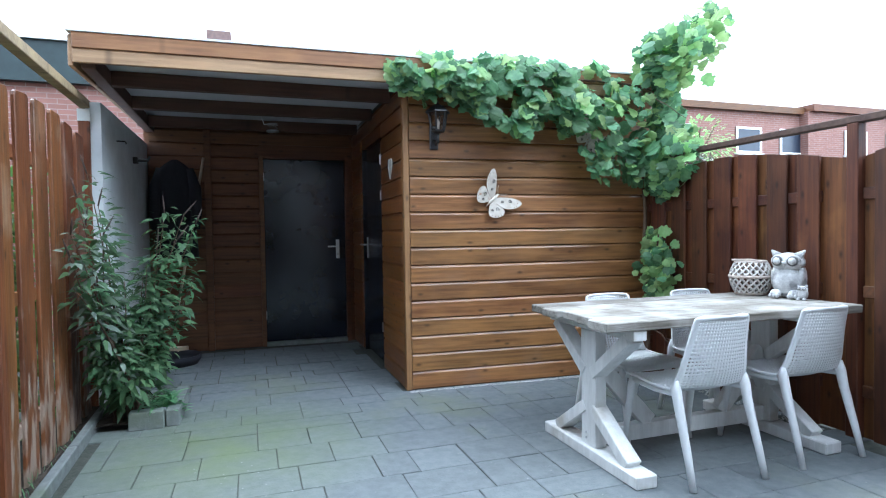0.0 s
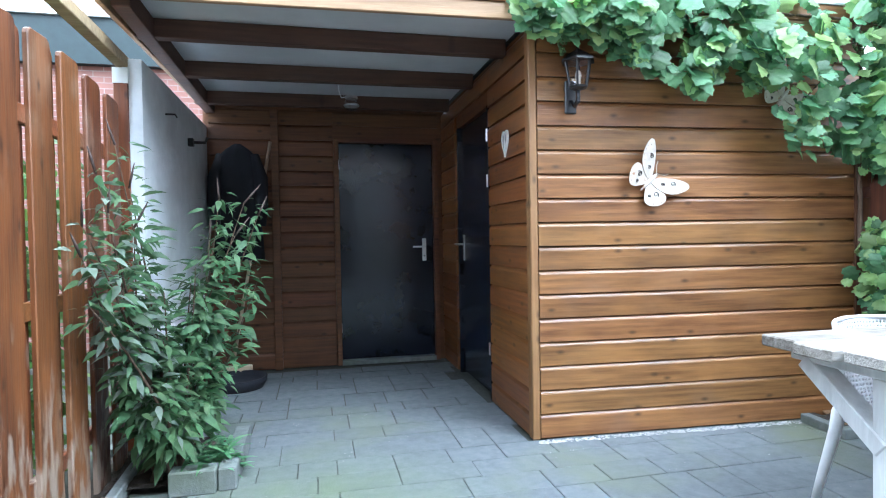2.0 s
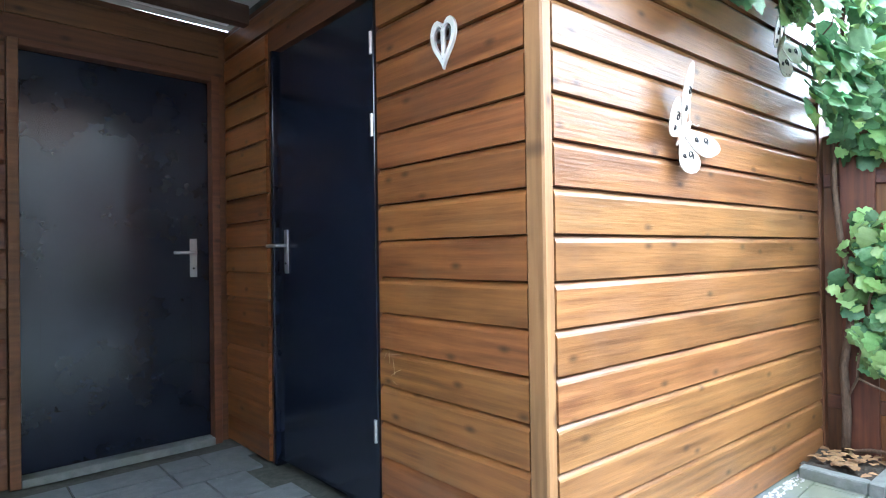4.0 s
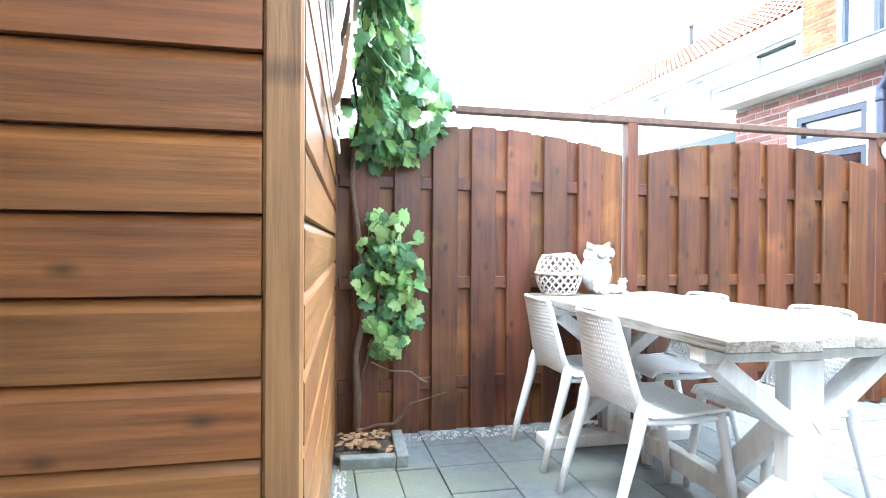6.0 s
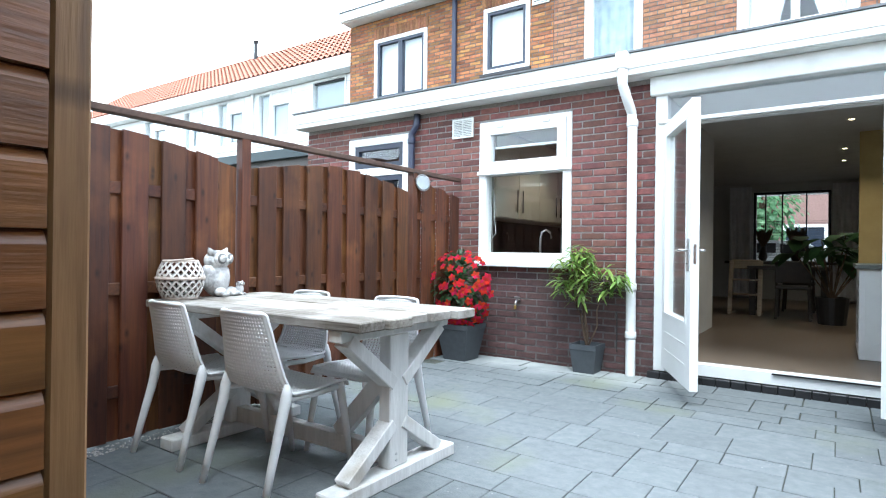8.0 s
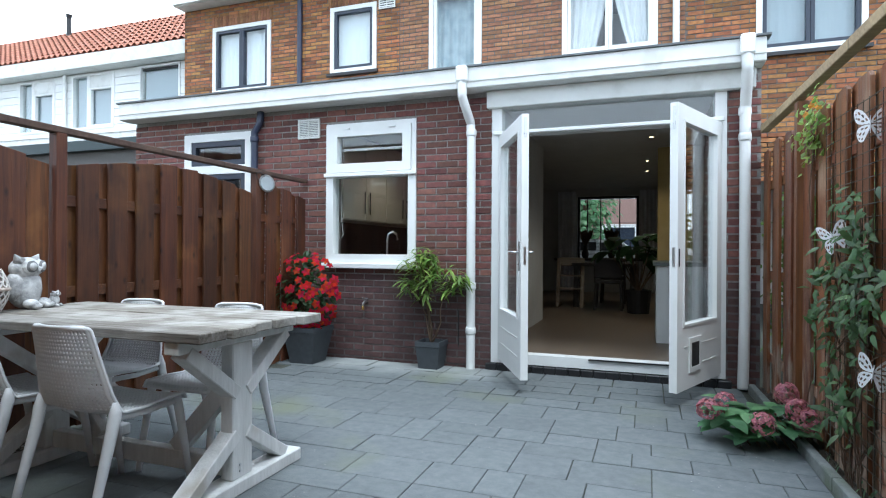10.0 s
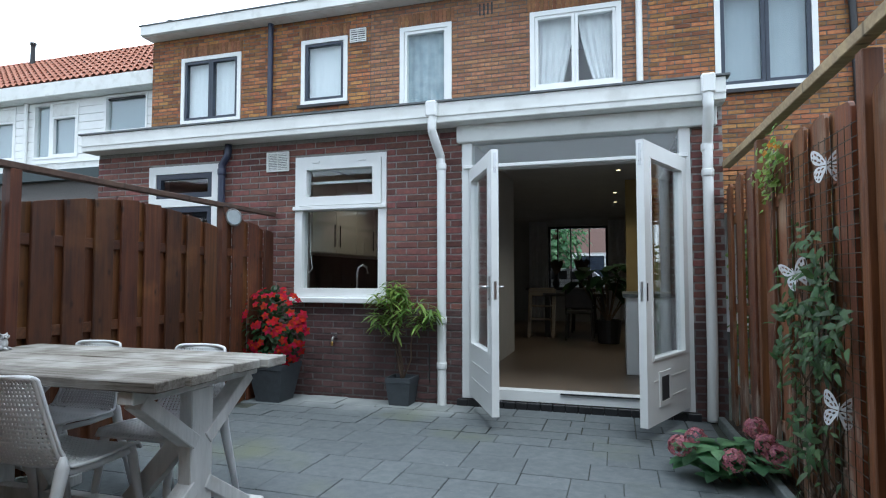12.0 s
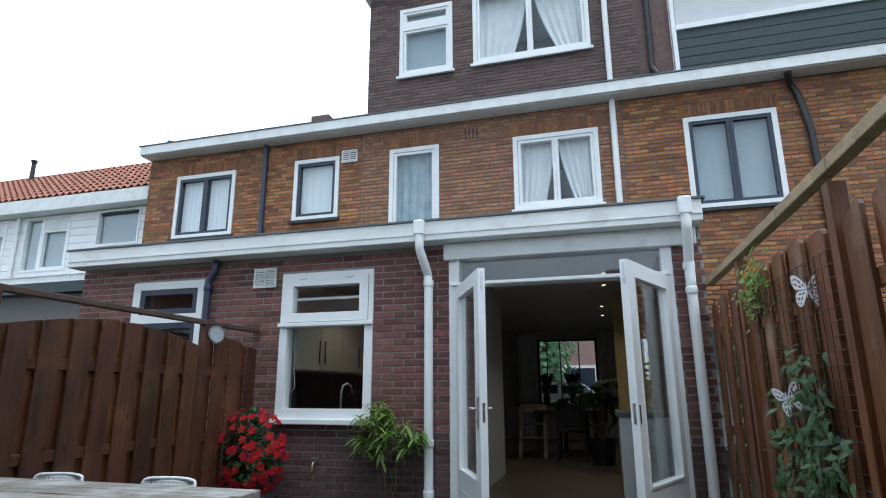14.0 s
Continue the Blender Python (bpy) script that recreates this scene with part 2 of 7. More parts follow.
M_BRICK_TEX = brick_far("distant_brickwork")
M_SHED = timber("shed_stain", (0.118, 0.052, 0.018), (0.28, 0.140, 0.050), vary=0.22, rough=0.36, worn=(0.21, 0.110, 0.050), spread=0.007, face_z=True)
M_TRIM = timber("trim_stain", (0.17, 0.080, 0.032), (0.30, 0.155, 0.066), vary=0.05, rough=0.55)
# redder side-board stain, also darkened in colour for the canopy's shade
M_SHED_SIDE = timber("shed_side_stain_shaded", (0.118, 0.043, 0.0132), (0.262, 0.108, 0.032), vary=0.2, rough=0.36, worn=(0.19, 0.090, 0.036), spread=0.007, face_z=True)
M_TRIM_UP = timber("trim_upright_stain", (0.17, 0.080, 0.032), (0.29, 0.150, 0.064), vary=0.05, rough=0.55, upright=True)
M_FASCIA = timber("fascia_stain", (0.25, 0.145, 0.080), (0.40, 0.25, 0.145), vary=0.05, rough=0.55)
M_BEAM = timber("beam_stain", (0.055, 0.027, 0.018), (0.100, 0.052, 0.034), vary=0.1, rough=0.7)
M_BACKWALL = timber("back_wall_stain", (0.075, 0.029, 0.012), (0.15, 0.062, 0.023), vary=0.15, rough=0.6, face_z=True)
M_FENCE = timber("fence_stain", (0.040, 0.0128, 0.0066), (0.104, 0.036, 0.0135), vary=0.34, rough=0.55, worn=(0.16, 0.064, 0.022))
M_FENCE_BACK = timber("fence_back_stain", (0.060, 0.020, 0.008), (0.155, 0.057, 0.016), vary=0.3, rough=0.55, worn=(0.23, 0.10, 0.03))
M_FENCE_L = timber("fence_warm_stain", (0.080, 0.026, 0.009), (0.205, 0.073, 0.021), vary=0.25, rough=0.5, worn=(0.29, 0.185, 0.115))
M_POST = timber("post_stain", (0.042, 0.0135, 0.0068), (0.108, 0.038, 0.0138), vary=0.2, rough=0.55, upright=True)
M_FENCE_L = peeled(M_FENCE_L, (0.34, 0.27, 0.21))
M_POST_L = timber("post_warm_stain", (0.085, 0.028, 0.010), (0.20, 0.072, 0.021), vary=0.2, rough=0.5, upright=True)
M_RAIL = timber("rail_dark", (0.06, 0.035, 0.025), (0.11, 0.07, 0.05), vary=0.05, rough=0.75)
M_RAIL_L = timber("rail_weathered", (0.26, 0.19, 0.10), (0.40, 0.31, 0.18), vary=0.05, rough=0.8)
M_WHITE = surface("white_paint", (0.74, 0.75, 0.74), (0.80, 0.81, 0.80), scale=3.0, rough=0.4, bump=0.03)
M_WHITE_OLD = surface("white_paint_aged", (0.66, 0.67, 0.65), (0.76, 0.77, 0.75), scale=2.0, rough=0.5, bump=0.05, stain=(0.62, 0.625, 0.60), stain_scale=6.0)
M_PLASTER = surface("white_painted_masonry", (0.55, 0.57, 0.58), (0.68, 0.70, 0.71), scale=5.0, rough=0.8, bump=0.4, stain=(0.42, 0.44, 0.43))
M_CEIL = surface("ceiling_panel", (0.54, 0.55, 0.57), (0.62, 0.63, 0.65), scale=4.0, rough=0.7, bump=0.05)
M_DOOR = surface("door_navy_paint", (0.007, 0.010, 0.020), (0.010, 0.014, 0.026), scale=3.0, rough=0.17, bump=0.01)
M_METAL = surface("brushed_steel", (0.55, 0.55, 0.56), (0.65, 0.65, 0.66), scale=20.0, rough=0.3, bump=0.02, metal=1.0)
M_BLACK = surface("black_metal", (0.012, 0.012, 0.014), (0.02, 0.02, 0.022), scale=10.0, rough=0.4, bump=0.05)
M_NAVY = surface("navy_frame_paint", (0.018, 0.026, 0.045), (0.026, 0.036, 0.058), scale=6.0, rough=0.35, bump=0.02)
M_PAVER = surface("concrete_paver", (0.118, 0.132, 0.137), (0.162, 0.176, 0.181), scale=16.0, rough=0.9, bump=0.35, vary=0.065, spread=0.006,
                  stain=(0.15, 0.165, 0.12), stain_scale=0.9, stain_cut=(0.55, 0.72), fine=90.0)
M_PAVER_J = surface("concrete_paver_field", (0.118, 0.132, 0.137), (0.162, 0.176, 0.181), scale=16.0, rough=0.9, bump=0.35, vary=0.065, island=True,
                    stain=(0.15, 0.165, 0.12), stain_scale=0.9, stain_cut=(0.55, 0.72), fine=90.0)
for q in (M_PAVER, M_PAVER_J):
    algae(q, (-1.35, -0.75, 0.0), 1.1)
    for x in (0.3, 1.05, 1.6):
        algae(q, (x, -4.62, 0.0), 0.55, (0.40, 0.42, 0.41))
    specked(q, (0.42, 0.43, 0.42))
M_JOINT = surface("joint_sand", (0.030, 0.034, 0.027), (0.070, 0.075, 0.058), scale=30.0, rough=0.95, bump=0.4)
M_SOIL = surface("soil", (0.025, 0.018, 0.012), (0.07, 0.055, 0.04), scale=25.0, rough=0.95, bump=0.9)
M_KERB = surface("concrete_kerb", (0.13, 0.145, 0.14), (0.21, 0.225, 0.215), scale=18.0, rough=0.85, bump=0.4, stain=(0.11, 0.13, 0.09), stain_scale=2.5)
M_GRAVEL = surface("white_gravel", (0.22, 0.22, 0.21), (0.50, 0.49, 0.47), scale=30.0, rough=0.8, bump=0.3)
M_BRICK = surface("purple_red_brick", (0.105, 0.042, 0.037), (0.195, 0.080, 0.062), scale=22.0, rough=0.85, bump=0.5, vary=0.40, spread=0.012)
M_BRICK_J = surface("purple_red_brick_field", (0.105, 0.042, 0.037), (0.195, 0.080, 0.062), scale=22.0, rough=0.85, bump=0.5, vary=0.40, island=True, spread=0.012)
M_PLINTH = surface("dark_plinth_brick", (0.060, 0.031, 0.030), (0.110, 0.056, 0.053), scale=22.0, rough=0.7, bump=0.5, vary=0.25, spread=0.01)
M_PLINTH_J = surface("dark_plinth_brick_field", (0.060, 0.031, 0.030), (0.110, 0.056, 0.053), scale=22.0, rough=0.7, bump=0.5, vary=0.25, island=True)
M_BRICK_UP = surface("orange_brown_brick", (0.20, 0.093, 0.048), (0.35, 0.175, 0.092), scale=18.0, rough=0.85, bump=0.5, vary=0.27, island=True, spread=0.009)
M_BRICK_NB = surface("orange_brick_neighbour", (0.20, 0.080, 0.028), (0.36, 0.16, 0.058), scale=18.0, rough=0.85, bump=0.5, vary=0.42, island=True, spread=0.015)
M_BRICK_DORMER = surface("grey_brown_brick", (0.085, 0.055, 0.050), (0.14, 0.090, 0.078), scale=18.0, rough=0.85, bump=0.5, vary=0.3, island=True)
M_BRICK_FAR = surface("far_red_brick", (0.22, 0.135, 0.115), (0.30, 0.19, 0.165), scale=18.0, rough=0.9, bump=0.3)
M_MORTAR = surface("mortar", (0.21, 0.20, 0.19), (0.31, 0.30, 0.285), scale=40.0, rough=0.95, bump=0.4)
M_MORTAR_D = surface("mortar_dark", (0.10, 0.095, 0.09), (0.16, 0.15, 0.145), scale=40.0, rough=0.95, bump=0.4)
M_BARE = surface("bare_wood_scratch", (0.30, 0.20, 0.11), (0.40, 0.29, 0.18), scale=30.0, rough=0.8, bump=0.1)
M_ROOF_FELT = surface("roof_felt", (0.10, 0.11, 0.115), (0.16, 0.17, 0.175), scale=12.0, rough=0.9, bump=0.4)
M_TILE = surface("orange_roof_tile", (0.27, 0.105, 0.065), (0.42, 0.18, 0.115), scale=14.0, rough=0.85, bump=0.3, vary=0.0)
M_GLASS = glass("window_glass")
M_CURTAIN = surface("white_curtain", (0.66, 0.67, 0.69), (0.78, 0.79, 0.80), scale=6.0, rough=0.9, bump=0.05)
M_ROOM = surface("room_plaster", (0.54, 0.54, 0.53), (0.60, 0.60, 0.59), scale=3.0, rough=0.9, bump=0.03)
# darker copy of the room plaster: unlit interiors are put into the colour
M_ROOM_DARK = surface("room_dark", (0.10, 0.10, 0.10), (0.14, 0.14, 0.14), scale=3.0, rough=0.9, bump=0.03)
M_TABLE = surface("weathered_whitewash_top", (0.10, 0.084, 0.066), (0.28, 0.26, 0.232), scale=5.0, rough=0.95, bump=0.5, stretch=(0.5, 8, 8), vary=0.15, spread=0.004,
                  stain=(0.38, 0.365, 0.34), stain_scale=3.5, stain_cut=(0.45, 0.66), fine=16.0)
M_TABLE_LEG = surface("whitewash_legs", (0.58, 0.58, 0.57), (0.74, 0.74, 0.73), scale=5.0, rough=0.6, bump=0.3, stretch=(4, 4, 0.6), vary=0.04,
                      stain=(0.46, 0.43, 0.38), stain_scale=4.0, stain_cut=(0.58, 0.74))
for q in (M_TABLE, M_PAVER, M_PAVER_J):
    q.node_tree.nodes["Principled BSDF"].inputs["Specular IOR Level"].default_value = 0.2
M_CHAIR = surface("white_plastic", (0.70, 0.71, 0.72), (0.75, 0.76, 0.77), scale=30.0, rough=0.45, bump=0.05)


# ---- mesh helpers ----
def mesh_of(name, bm, material=None, smooth=False):
    bmesh.ops.recalc_face_normals(bm, faces=bm.faces[:])
    me = bpy.data.meshes.new(name)
    bm.to_mesh(me)
    bm.free()
    if smooth:
        for f in me.polygons:
            f.use_smooth = True
    if material:
        me.materials.append(material)
    return me


def raw(name, verts, faces, material, smooth=False):
    me = bpy.data.meshes.new(name)
    me.from_pydata([tuple(v) for v in verts], [], faces)
    me.materials.append(material)
    if smooth:
        for f in me.polygons:
            f.use_smooth = True
    return me


def thing(name, label, category, at=(0, 0, 0), turn=0, group="", kind=""):
    ob = new(name)
    ob.empty_display_size = 0.1
    ob.matrix_world = pose(*at, 0, 0, turn)
    return tagged(ob, label, category, group, kind)


def part(name, bm, material, parent, label="", m=None, smooth=False):
    me = bm if isinstance(bm, bpy.types.Mesh) else mesh_of(name, bm, material, smooth)
    ob = new(name, me)
    ob.parent = parent
    if m is not None:
        ob.matrix_basis = m
    return tagged(ob, label) if label else ob


def solid(name, bm, material, label, category, kind="", m=None, smooth=False, group=""):
    ob = new(name, bm if isinstance(bm, bpy.types.Mesh) else mesh_of(name, bm, material, smooth))
    if m is not None:
        ob.matrix_world = m
    return tagged(ob, label, category, group, kind)


def box(lo, hi, bevel=0.0, bm=None, m=None):
    bm = bm or bmesh.new()
    vs = [bm.verts.new(Vector((x, y, z))) for x in (lo[0], hi[0]) for y in (lo[1], hi[1]) for z in (lo[2], hi[2])]
    fs = [bm.faces.new([vs[i] for i in q]) for q in ((0, 1, 3, 2), (4, 6, 7, 5), (0, 4, 5, 1), (2, 3, 7, 6), (0, 2, 6, 4), (1, 5, 7, 3))]
    if bevel:
        es = list({e for f in fs for e in f.edges})
        r = bmesh.ops.bevel(bm, geom=es, offset=bevel, segments=1, affect="EDGES")
        vs = list({v for f in r["faces"] for v in f.verts} | {v for v in vs if v.is_valid})
    if m is not None:
        bmesh.ops.transform(bm, matrix=m, verts=[v for v in vs if v.is_valid])
    return bm


def beam(a, b, w, h, bevel=0.004, bm=None, up=(0, 0, 1)):
    """A bar from a to b, w wide and h high."""
    a, b = Vector(a), Vector(b)
    x = (b - a).normalized()
    s = Vector(up).cross(x)
    if s.length < 1e-4:
        s = Vector((0, 1, 0))
    s.normalize()
    u = x.cross(s)
    rot3 = Matrix((x, s, u)).transposed().to_4x4()
    rot3.translation = a
    return box((0, -w / 2, -h / 2), ((b - a).length, w / 2, h / 2), bevel, bm, rot3)


def tube(points, radii, sides=8, bm=None, flat=1.0):
    bm = bm or bmesh.new()
    pts = [Vector(p) for p in points]
    if not isinstance(radii, (list, tuple)):
        radii = [radii] * len(pts)
    rings = []
    ref = Vector((0.31, 0.17, 0.93))
    for i, p in enumerate(pts):
        d = (pts[min(i + 1, len(pts) - 1)] - pts[max(i - 1, 0)]).normalized()
        s = d.cross(ref)
        if s.length < 1e-3:
            s = d.cross(Vector((1, 0, 0)))
        s.normalize()
        u = d.cross(s)
        rings.append([bm.verts.new(p + radii[i] * (math.cos(2 * math.pi * j / sides) * s + flat * math.sin(2 * math.pi * j / sides) * u)) for j in range(sides)])
    for r0, r1 in zip(rings, rings[1:]):
        for j in range(sides):
            bm.faces.new((r0[j], r0[(j + 1) % sides], r1[(j + 1) % sides], r1[j]))
    bm.faces.new(rings[0][::-1])
    bm.faces.new(rings[-1])
    return bm


def lathe(profile, sides=24, bm=None, at=(0, 0, 0)):
    bm = bm or bmesh.new()
    rings = []
    for r, z in profile:
        rings.append([bm.verts.new((at[0] + r * math.cos(2 * math.pi * j / sides), at[1] + r * math.sin(2 * math.pi * j / sides), at[2] + z)) for j in range(sides)])
    for r0, r1 in zip(rings, rings[1:]):
        for j in range(sides):
            bm.faces.new((r0[j], r0[(j + 1) % sides], r1[(j + 1) % sides], r1[j]))
    bm.faces.new(rings[0][::-1])
    bm.faces.new(rings[-1])
    return bm


def slab_with_holes(x0, x1, z0, z1, y0, y1, holes):
    """A wall in the xz plane from y0 to y1 thick, with rectangular holes (xa, xb, za, zb) right through."""
    x0, x1, z0, z1 = (round(q, 4) for q in (x0, x1, z0, z1))
    holes = [tuple(round(q, 4) for q in h) for h in holes]
    xs = sorted({x0, x1, *[h[0] for h in holes], *[h[1] for h in holes]})
    zs = sorted({z0, z1, *[h[2] for h in holes], *[h[3] for h in holes]})
    xs = [x for x in xs if x0 <= x <= x1]
    zs = [z for z in zs if z0 <= z <= z1]
    solid_at = {}
    for i in range(len(xs) - 1):
        for j in range(len(zs) - 1):
            cx, cz = (xs[i] + xs[i + 1]) / 2, (zs[j] + zs[j + 1]) / 2
            solid_at[i, j] = not any(h[0] < cx < h[1] and h[2] < cz < h[3] for h in holes)
    bm = bmesh.new()
    vt = {}

    def v(x, y, z):
        key = (round(x, 5), round(y, 5), round(z, 5))
        if key not in vt:
            vt[key] = bm.verts.new((x, y, z))
        return vt[key]
    for (i, j), s in solid_at.items():
        if not s:
            continue
        a, b, c, d = xs[i], xs[i + 1], zs[j], zs[j + 1]
        bm.faces.new((v(a, y0, c), v(b, y0, c), v(b, y0, d), v(a, y0, d)))
        bm.faces.new((v(a, y1, c), v(a, y1, d), v(b, y1, d), v(b, y1, c)))
        for di, dj, q in ((-1, 0, ((a, c), (a, d))), (1, 0, ((b, c), (b, d))), (0, -1, ((a, c), (b, c))), (0, 1, ((a, d), (b, d)))):
            if not solid_at.get((i + di, j + dj), False):
                (p, r), (s2, t2) = q
                bm.faces.new((v(p, y0, r), v(s2, y0, t2), v(s2, y1, t2), v(p, y1, r)))
    return bm


# ---- ground and paving ----
solid("ground", box((-120, -120, -0.4), (120, 120, -0.045)), M_JOINT, "dark earth under and around the gardens", "ground", "structure")


def fence_x(y):
    """The slatted fence stands slightly askew."""
    return -2.14 - 0.03 * (y + 4.72)


def kerb_x(y):
    return fence_x(y) + 0.12


# ---- shed ----
P = 0.14
BOARD = [(0.0, 0.0), (-0.019, 0.0), (-0.019, 0.112), (-0.016, 0.119), (-0.006, 0.133), (0.0, 0.137)]


def board_mesh(length, height=P):
    """A horizontal weatherboard along x whose face looks to -y, chamfered at the top."""
    bm = bmesh.new()
    k = height / P
    ends = []
    for x in (0.0, length):
        ends.append([bm.verts.new((x, d, z * k)) for d, z in BOARD])
    n = len(BOARD)
    for i in range(n):
        bm.faces.new((ends[0][i], ends[0][(i + 1) % n], ends[1][(i + 1) % n], ends[1][i]))
    bm.faces.new(ends[0][::-1])
    bm.faces.new(ends[1])
    return mesh_of("board", bm)


def boarded(parent, origin, turn, spans, rows, material):
    """Rows of boards from origin along the direction turn (degrees), spans: (start, length, first row, last row)."""
    for s, length, r0, r1 in spans:
        me = board_mesh(length)
        me.materials.append(material)
        for r in range(r0, r1):
            part("board", me, None, parent, m=pose(origin[0], origin[1], origin[2] + r * P, 0, 0, turn) @ pose(s, 0, 0))


SHED_W, SHED_D, SHED_H = 2.2, 2.35, 2.42
SKEW = pose(0, 0, 0, 0, 0, -3.2)  # the front is not square to the side wall
wall = solid("wall_shed_front", box((0.02, 0.014, 0.0), (SHED_W, 0.06, SHED_H)), M_BACKWALL, "brown stained weatherboard front of the garden shed", "wall", "structure")
boarded(wall, (0.026, 0.012, 0.012), 0, [(0, SHED_W - 0.033, 0, 17)], 17, M_SHED)
wall.matrix_world = SKEW
wall = solid("wall_shed_side", slab_with_holes(0.06, SHED_D, 0, SHED_H, -0.06, -0.002, [(0.84, 1.76, 0.0, 2.14)]), M_BACKWALL,
             "brown stained weatherboard side wall under the canopy", "wall", "structure", m=pose(0, 0, 0, 0, 0, 90))
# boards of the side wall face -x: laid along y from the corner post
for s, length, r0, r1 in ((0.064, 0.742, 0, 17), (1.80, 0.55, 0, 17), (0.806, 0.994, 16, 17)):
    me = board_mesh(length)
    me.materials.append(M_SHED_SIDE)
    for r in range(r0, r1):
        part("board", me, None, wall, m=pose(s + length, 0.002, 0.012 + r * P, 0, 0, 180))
post = solid("corner_post", box((-0.024, -0.006, 0.0), (0.024, 0.062, 2.40), 0.006), M_TRIM_UP, "light brown corner post of the shed", "post", "structure")
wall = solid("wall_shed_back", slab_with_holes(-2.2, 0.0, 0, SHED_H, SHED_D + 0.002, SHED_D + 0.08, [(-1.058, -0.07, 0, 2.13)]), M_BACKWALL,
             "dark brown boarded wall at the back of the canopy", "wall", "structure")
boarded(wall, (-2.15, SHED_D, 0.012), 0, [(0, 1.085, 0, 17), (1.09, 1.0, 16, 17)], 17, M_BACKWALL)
part("upright", box((-1.62, SHED_D - 0.06, 0), (-1.55, SHED_D - 0.02, 2.38), 0.004), M_BACKWALL, wall)
solid("wall_shed_far_side", box((SHED_W, 0.0, 0), (SHED_W + 0.06, SHED_D, SHED_H)), M_BACKWALL, "brown shed wall beside the neighbour", "wall", "structure")
solid("wall_shed_rear", box((0.0, SHED_D + 0.002, 0), (SHED_W, SHED_D + 0.06, SHED_H)), M_BACKWALL, "brown rear wall of the shed", "wall", "structure")
# white masonry side wall under the canopy
solid("wall_white", box((-2.27, 0.40, 0), (-2.17, SHED_D + 0.08, 2.22)), M_PLASTER, "white painted masonry wall under the canopy", "wall", "structure")
# roof, ceiling, beams, fascia
solid("roof_shed", box((0, 0.02, 2.50), (4.54, SHED_D + 0.35, 2.56)), M_ROOF_FELT, "flat grey felt roof over shed and canopy", "roof", "structure", m=pose(-2.22, -0.10, 0, 0, 0, -1.6))
solid("ceiling_canopy", box((-2.2, -0.05, 2.455), (-0.0, SHED_D, 2.475)), M_CEIL, "pale grey ceiling panels under the canopy", "ceiling", "structure")
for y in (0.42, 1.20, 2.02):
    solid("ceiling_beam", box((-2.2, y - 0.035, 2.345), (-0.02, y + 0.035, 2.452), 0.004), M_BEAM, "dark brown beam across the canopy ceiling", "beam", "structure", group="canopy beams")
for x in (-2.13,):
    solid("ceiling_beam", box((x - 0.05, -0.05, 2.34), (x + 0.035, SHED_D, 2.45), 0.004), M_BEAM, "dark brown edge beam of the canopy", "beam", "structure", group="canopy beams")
fas = thing("fascia", "two-board brown wooden fascia with pale roof edging", "fascia", kind="structure")
part("fascia_board", beam((-2.21, -0.105, 2.405), (SHED_W + 0.1, -0.105, 2.405), 0.03, 0.09), M_FASCIA, fas)
part("fascia_board", beam((-2.21, -0.112, 2.50), (SHED_W + 0.1, -0.112, 2.50), 0.04, 0.10), M_TRIM, fas)
part("roof_edging", box((-2.24, -0.14, 2.552), (SHED_W + 0.12, -0.05, 2.566)), M_WHITE_OLD, fas, "pale metal roof edging")
part("fascia_end", beam((-2.225, -0.10, 2.44), (-2.225, SHED_D, 2.44), 0.03, 0.2), M_FASCIA, fas)
fas.matrix_world = pose(-2.21, -0.10, 0, 0, 0, -1.6) @ pose(2.21, 0.10, 0)


# pale scratches in the side boards
side = bpy.data.objects["wall_shed_side"]
for y, z, dy, dz in ((0.755, 0.69, -0.075, 0.012), (0.745, 0.66, 0.004, 0.05), (0.715, 0.62, 0.01, 0.06), (0.735, 0.615, -0.06, 0.03), (0.70, 0.585, 0.03, 0.01), (0.78, 0.675, -0.02, 0.025)):
    part("scratch", tube([(y, 0.0212, z), (y + dy * 0.5, 0.0214, z + dz * 0.6), (y + dy, 0.0212, z + dz)], 0.0008, 4), M_BARE, side)


# ---- doors and windows ----
def lever(parent, at, m_turn, length=0.12):
    """A lever handle on a long plate; the plate lies in the local xz plane and faces -y."""
    h = part("door_handle", box((-0.02, -0.008, -0.11), (0.02, 0, 0.11), 0.003), M_METAL, parent, "brushed steel lever handle", m=Matrix.Translation(at) @ m_turn)
    part("lever", tube([(0, -0.008, 0.03), (0, -0.05, 0.03), (-length * 0.15, -0.055, 0.03), (-length, -0.055, 0.03)], 0.009, 8), M_METAL, h, smooth=True)
    part("keyhole", lathe([(0.006, 0), (0.006, 0.004)], 10), M_BLACK, h, m=pose(0, -0.008, -0.06, 90))


d = thing("door_shed", "dark navy flush shed door, closed, in a brown frame", "door", kind="structure")
DL, DR, DYB = -1.012, -0.112, SHED_D + 0.025
part("leaf", box((DL, DYB, 0.045), (DR, DYB + 0.04, 2.095), 0.003), M_DOOR, d)
for x in (DL - 0.045, DR):
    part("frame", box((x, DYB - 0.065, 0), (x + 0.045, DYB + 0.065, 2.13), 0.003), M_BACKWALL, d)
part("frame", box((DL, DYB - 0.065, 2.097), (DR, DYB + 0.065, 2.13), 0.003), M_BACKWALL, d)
part("sill", box((DL, DYB - 0.075, 0.0), (DR, DYB + 0.065, 0.042), 0.003), M_KERB, d)
part("beading", slab_with_holes(DL + 0.085, DR - 0.085, 0.30, 1.95, DYB - 0.006, DYB - 0.0005, [(DL + 0.105, DR - 0.105, 0.32, 1.93)]), M_DOOR, d)
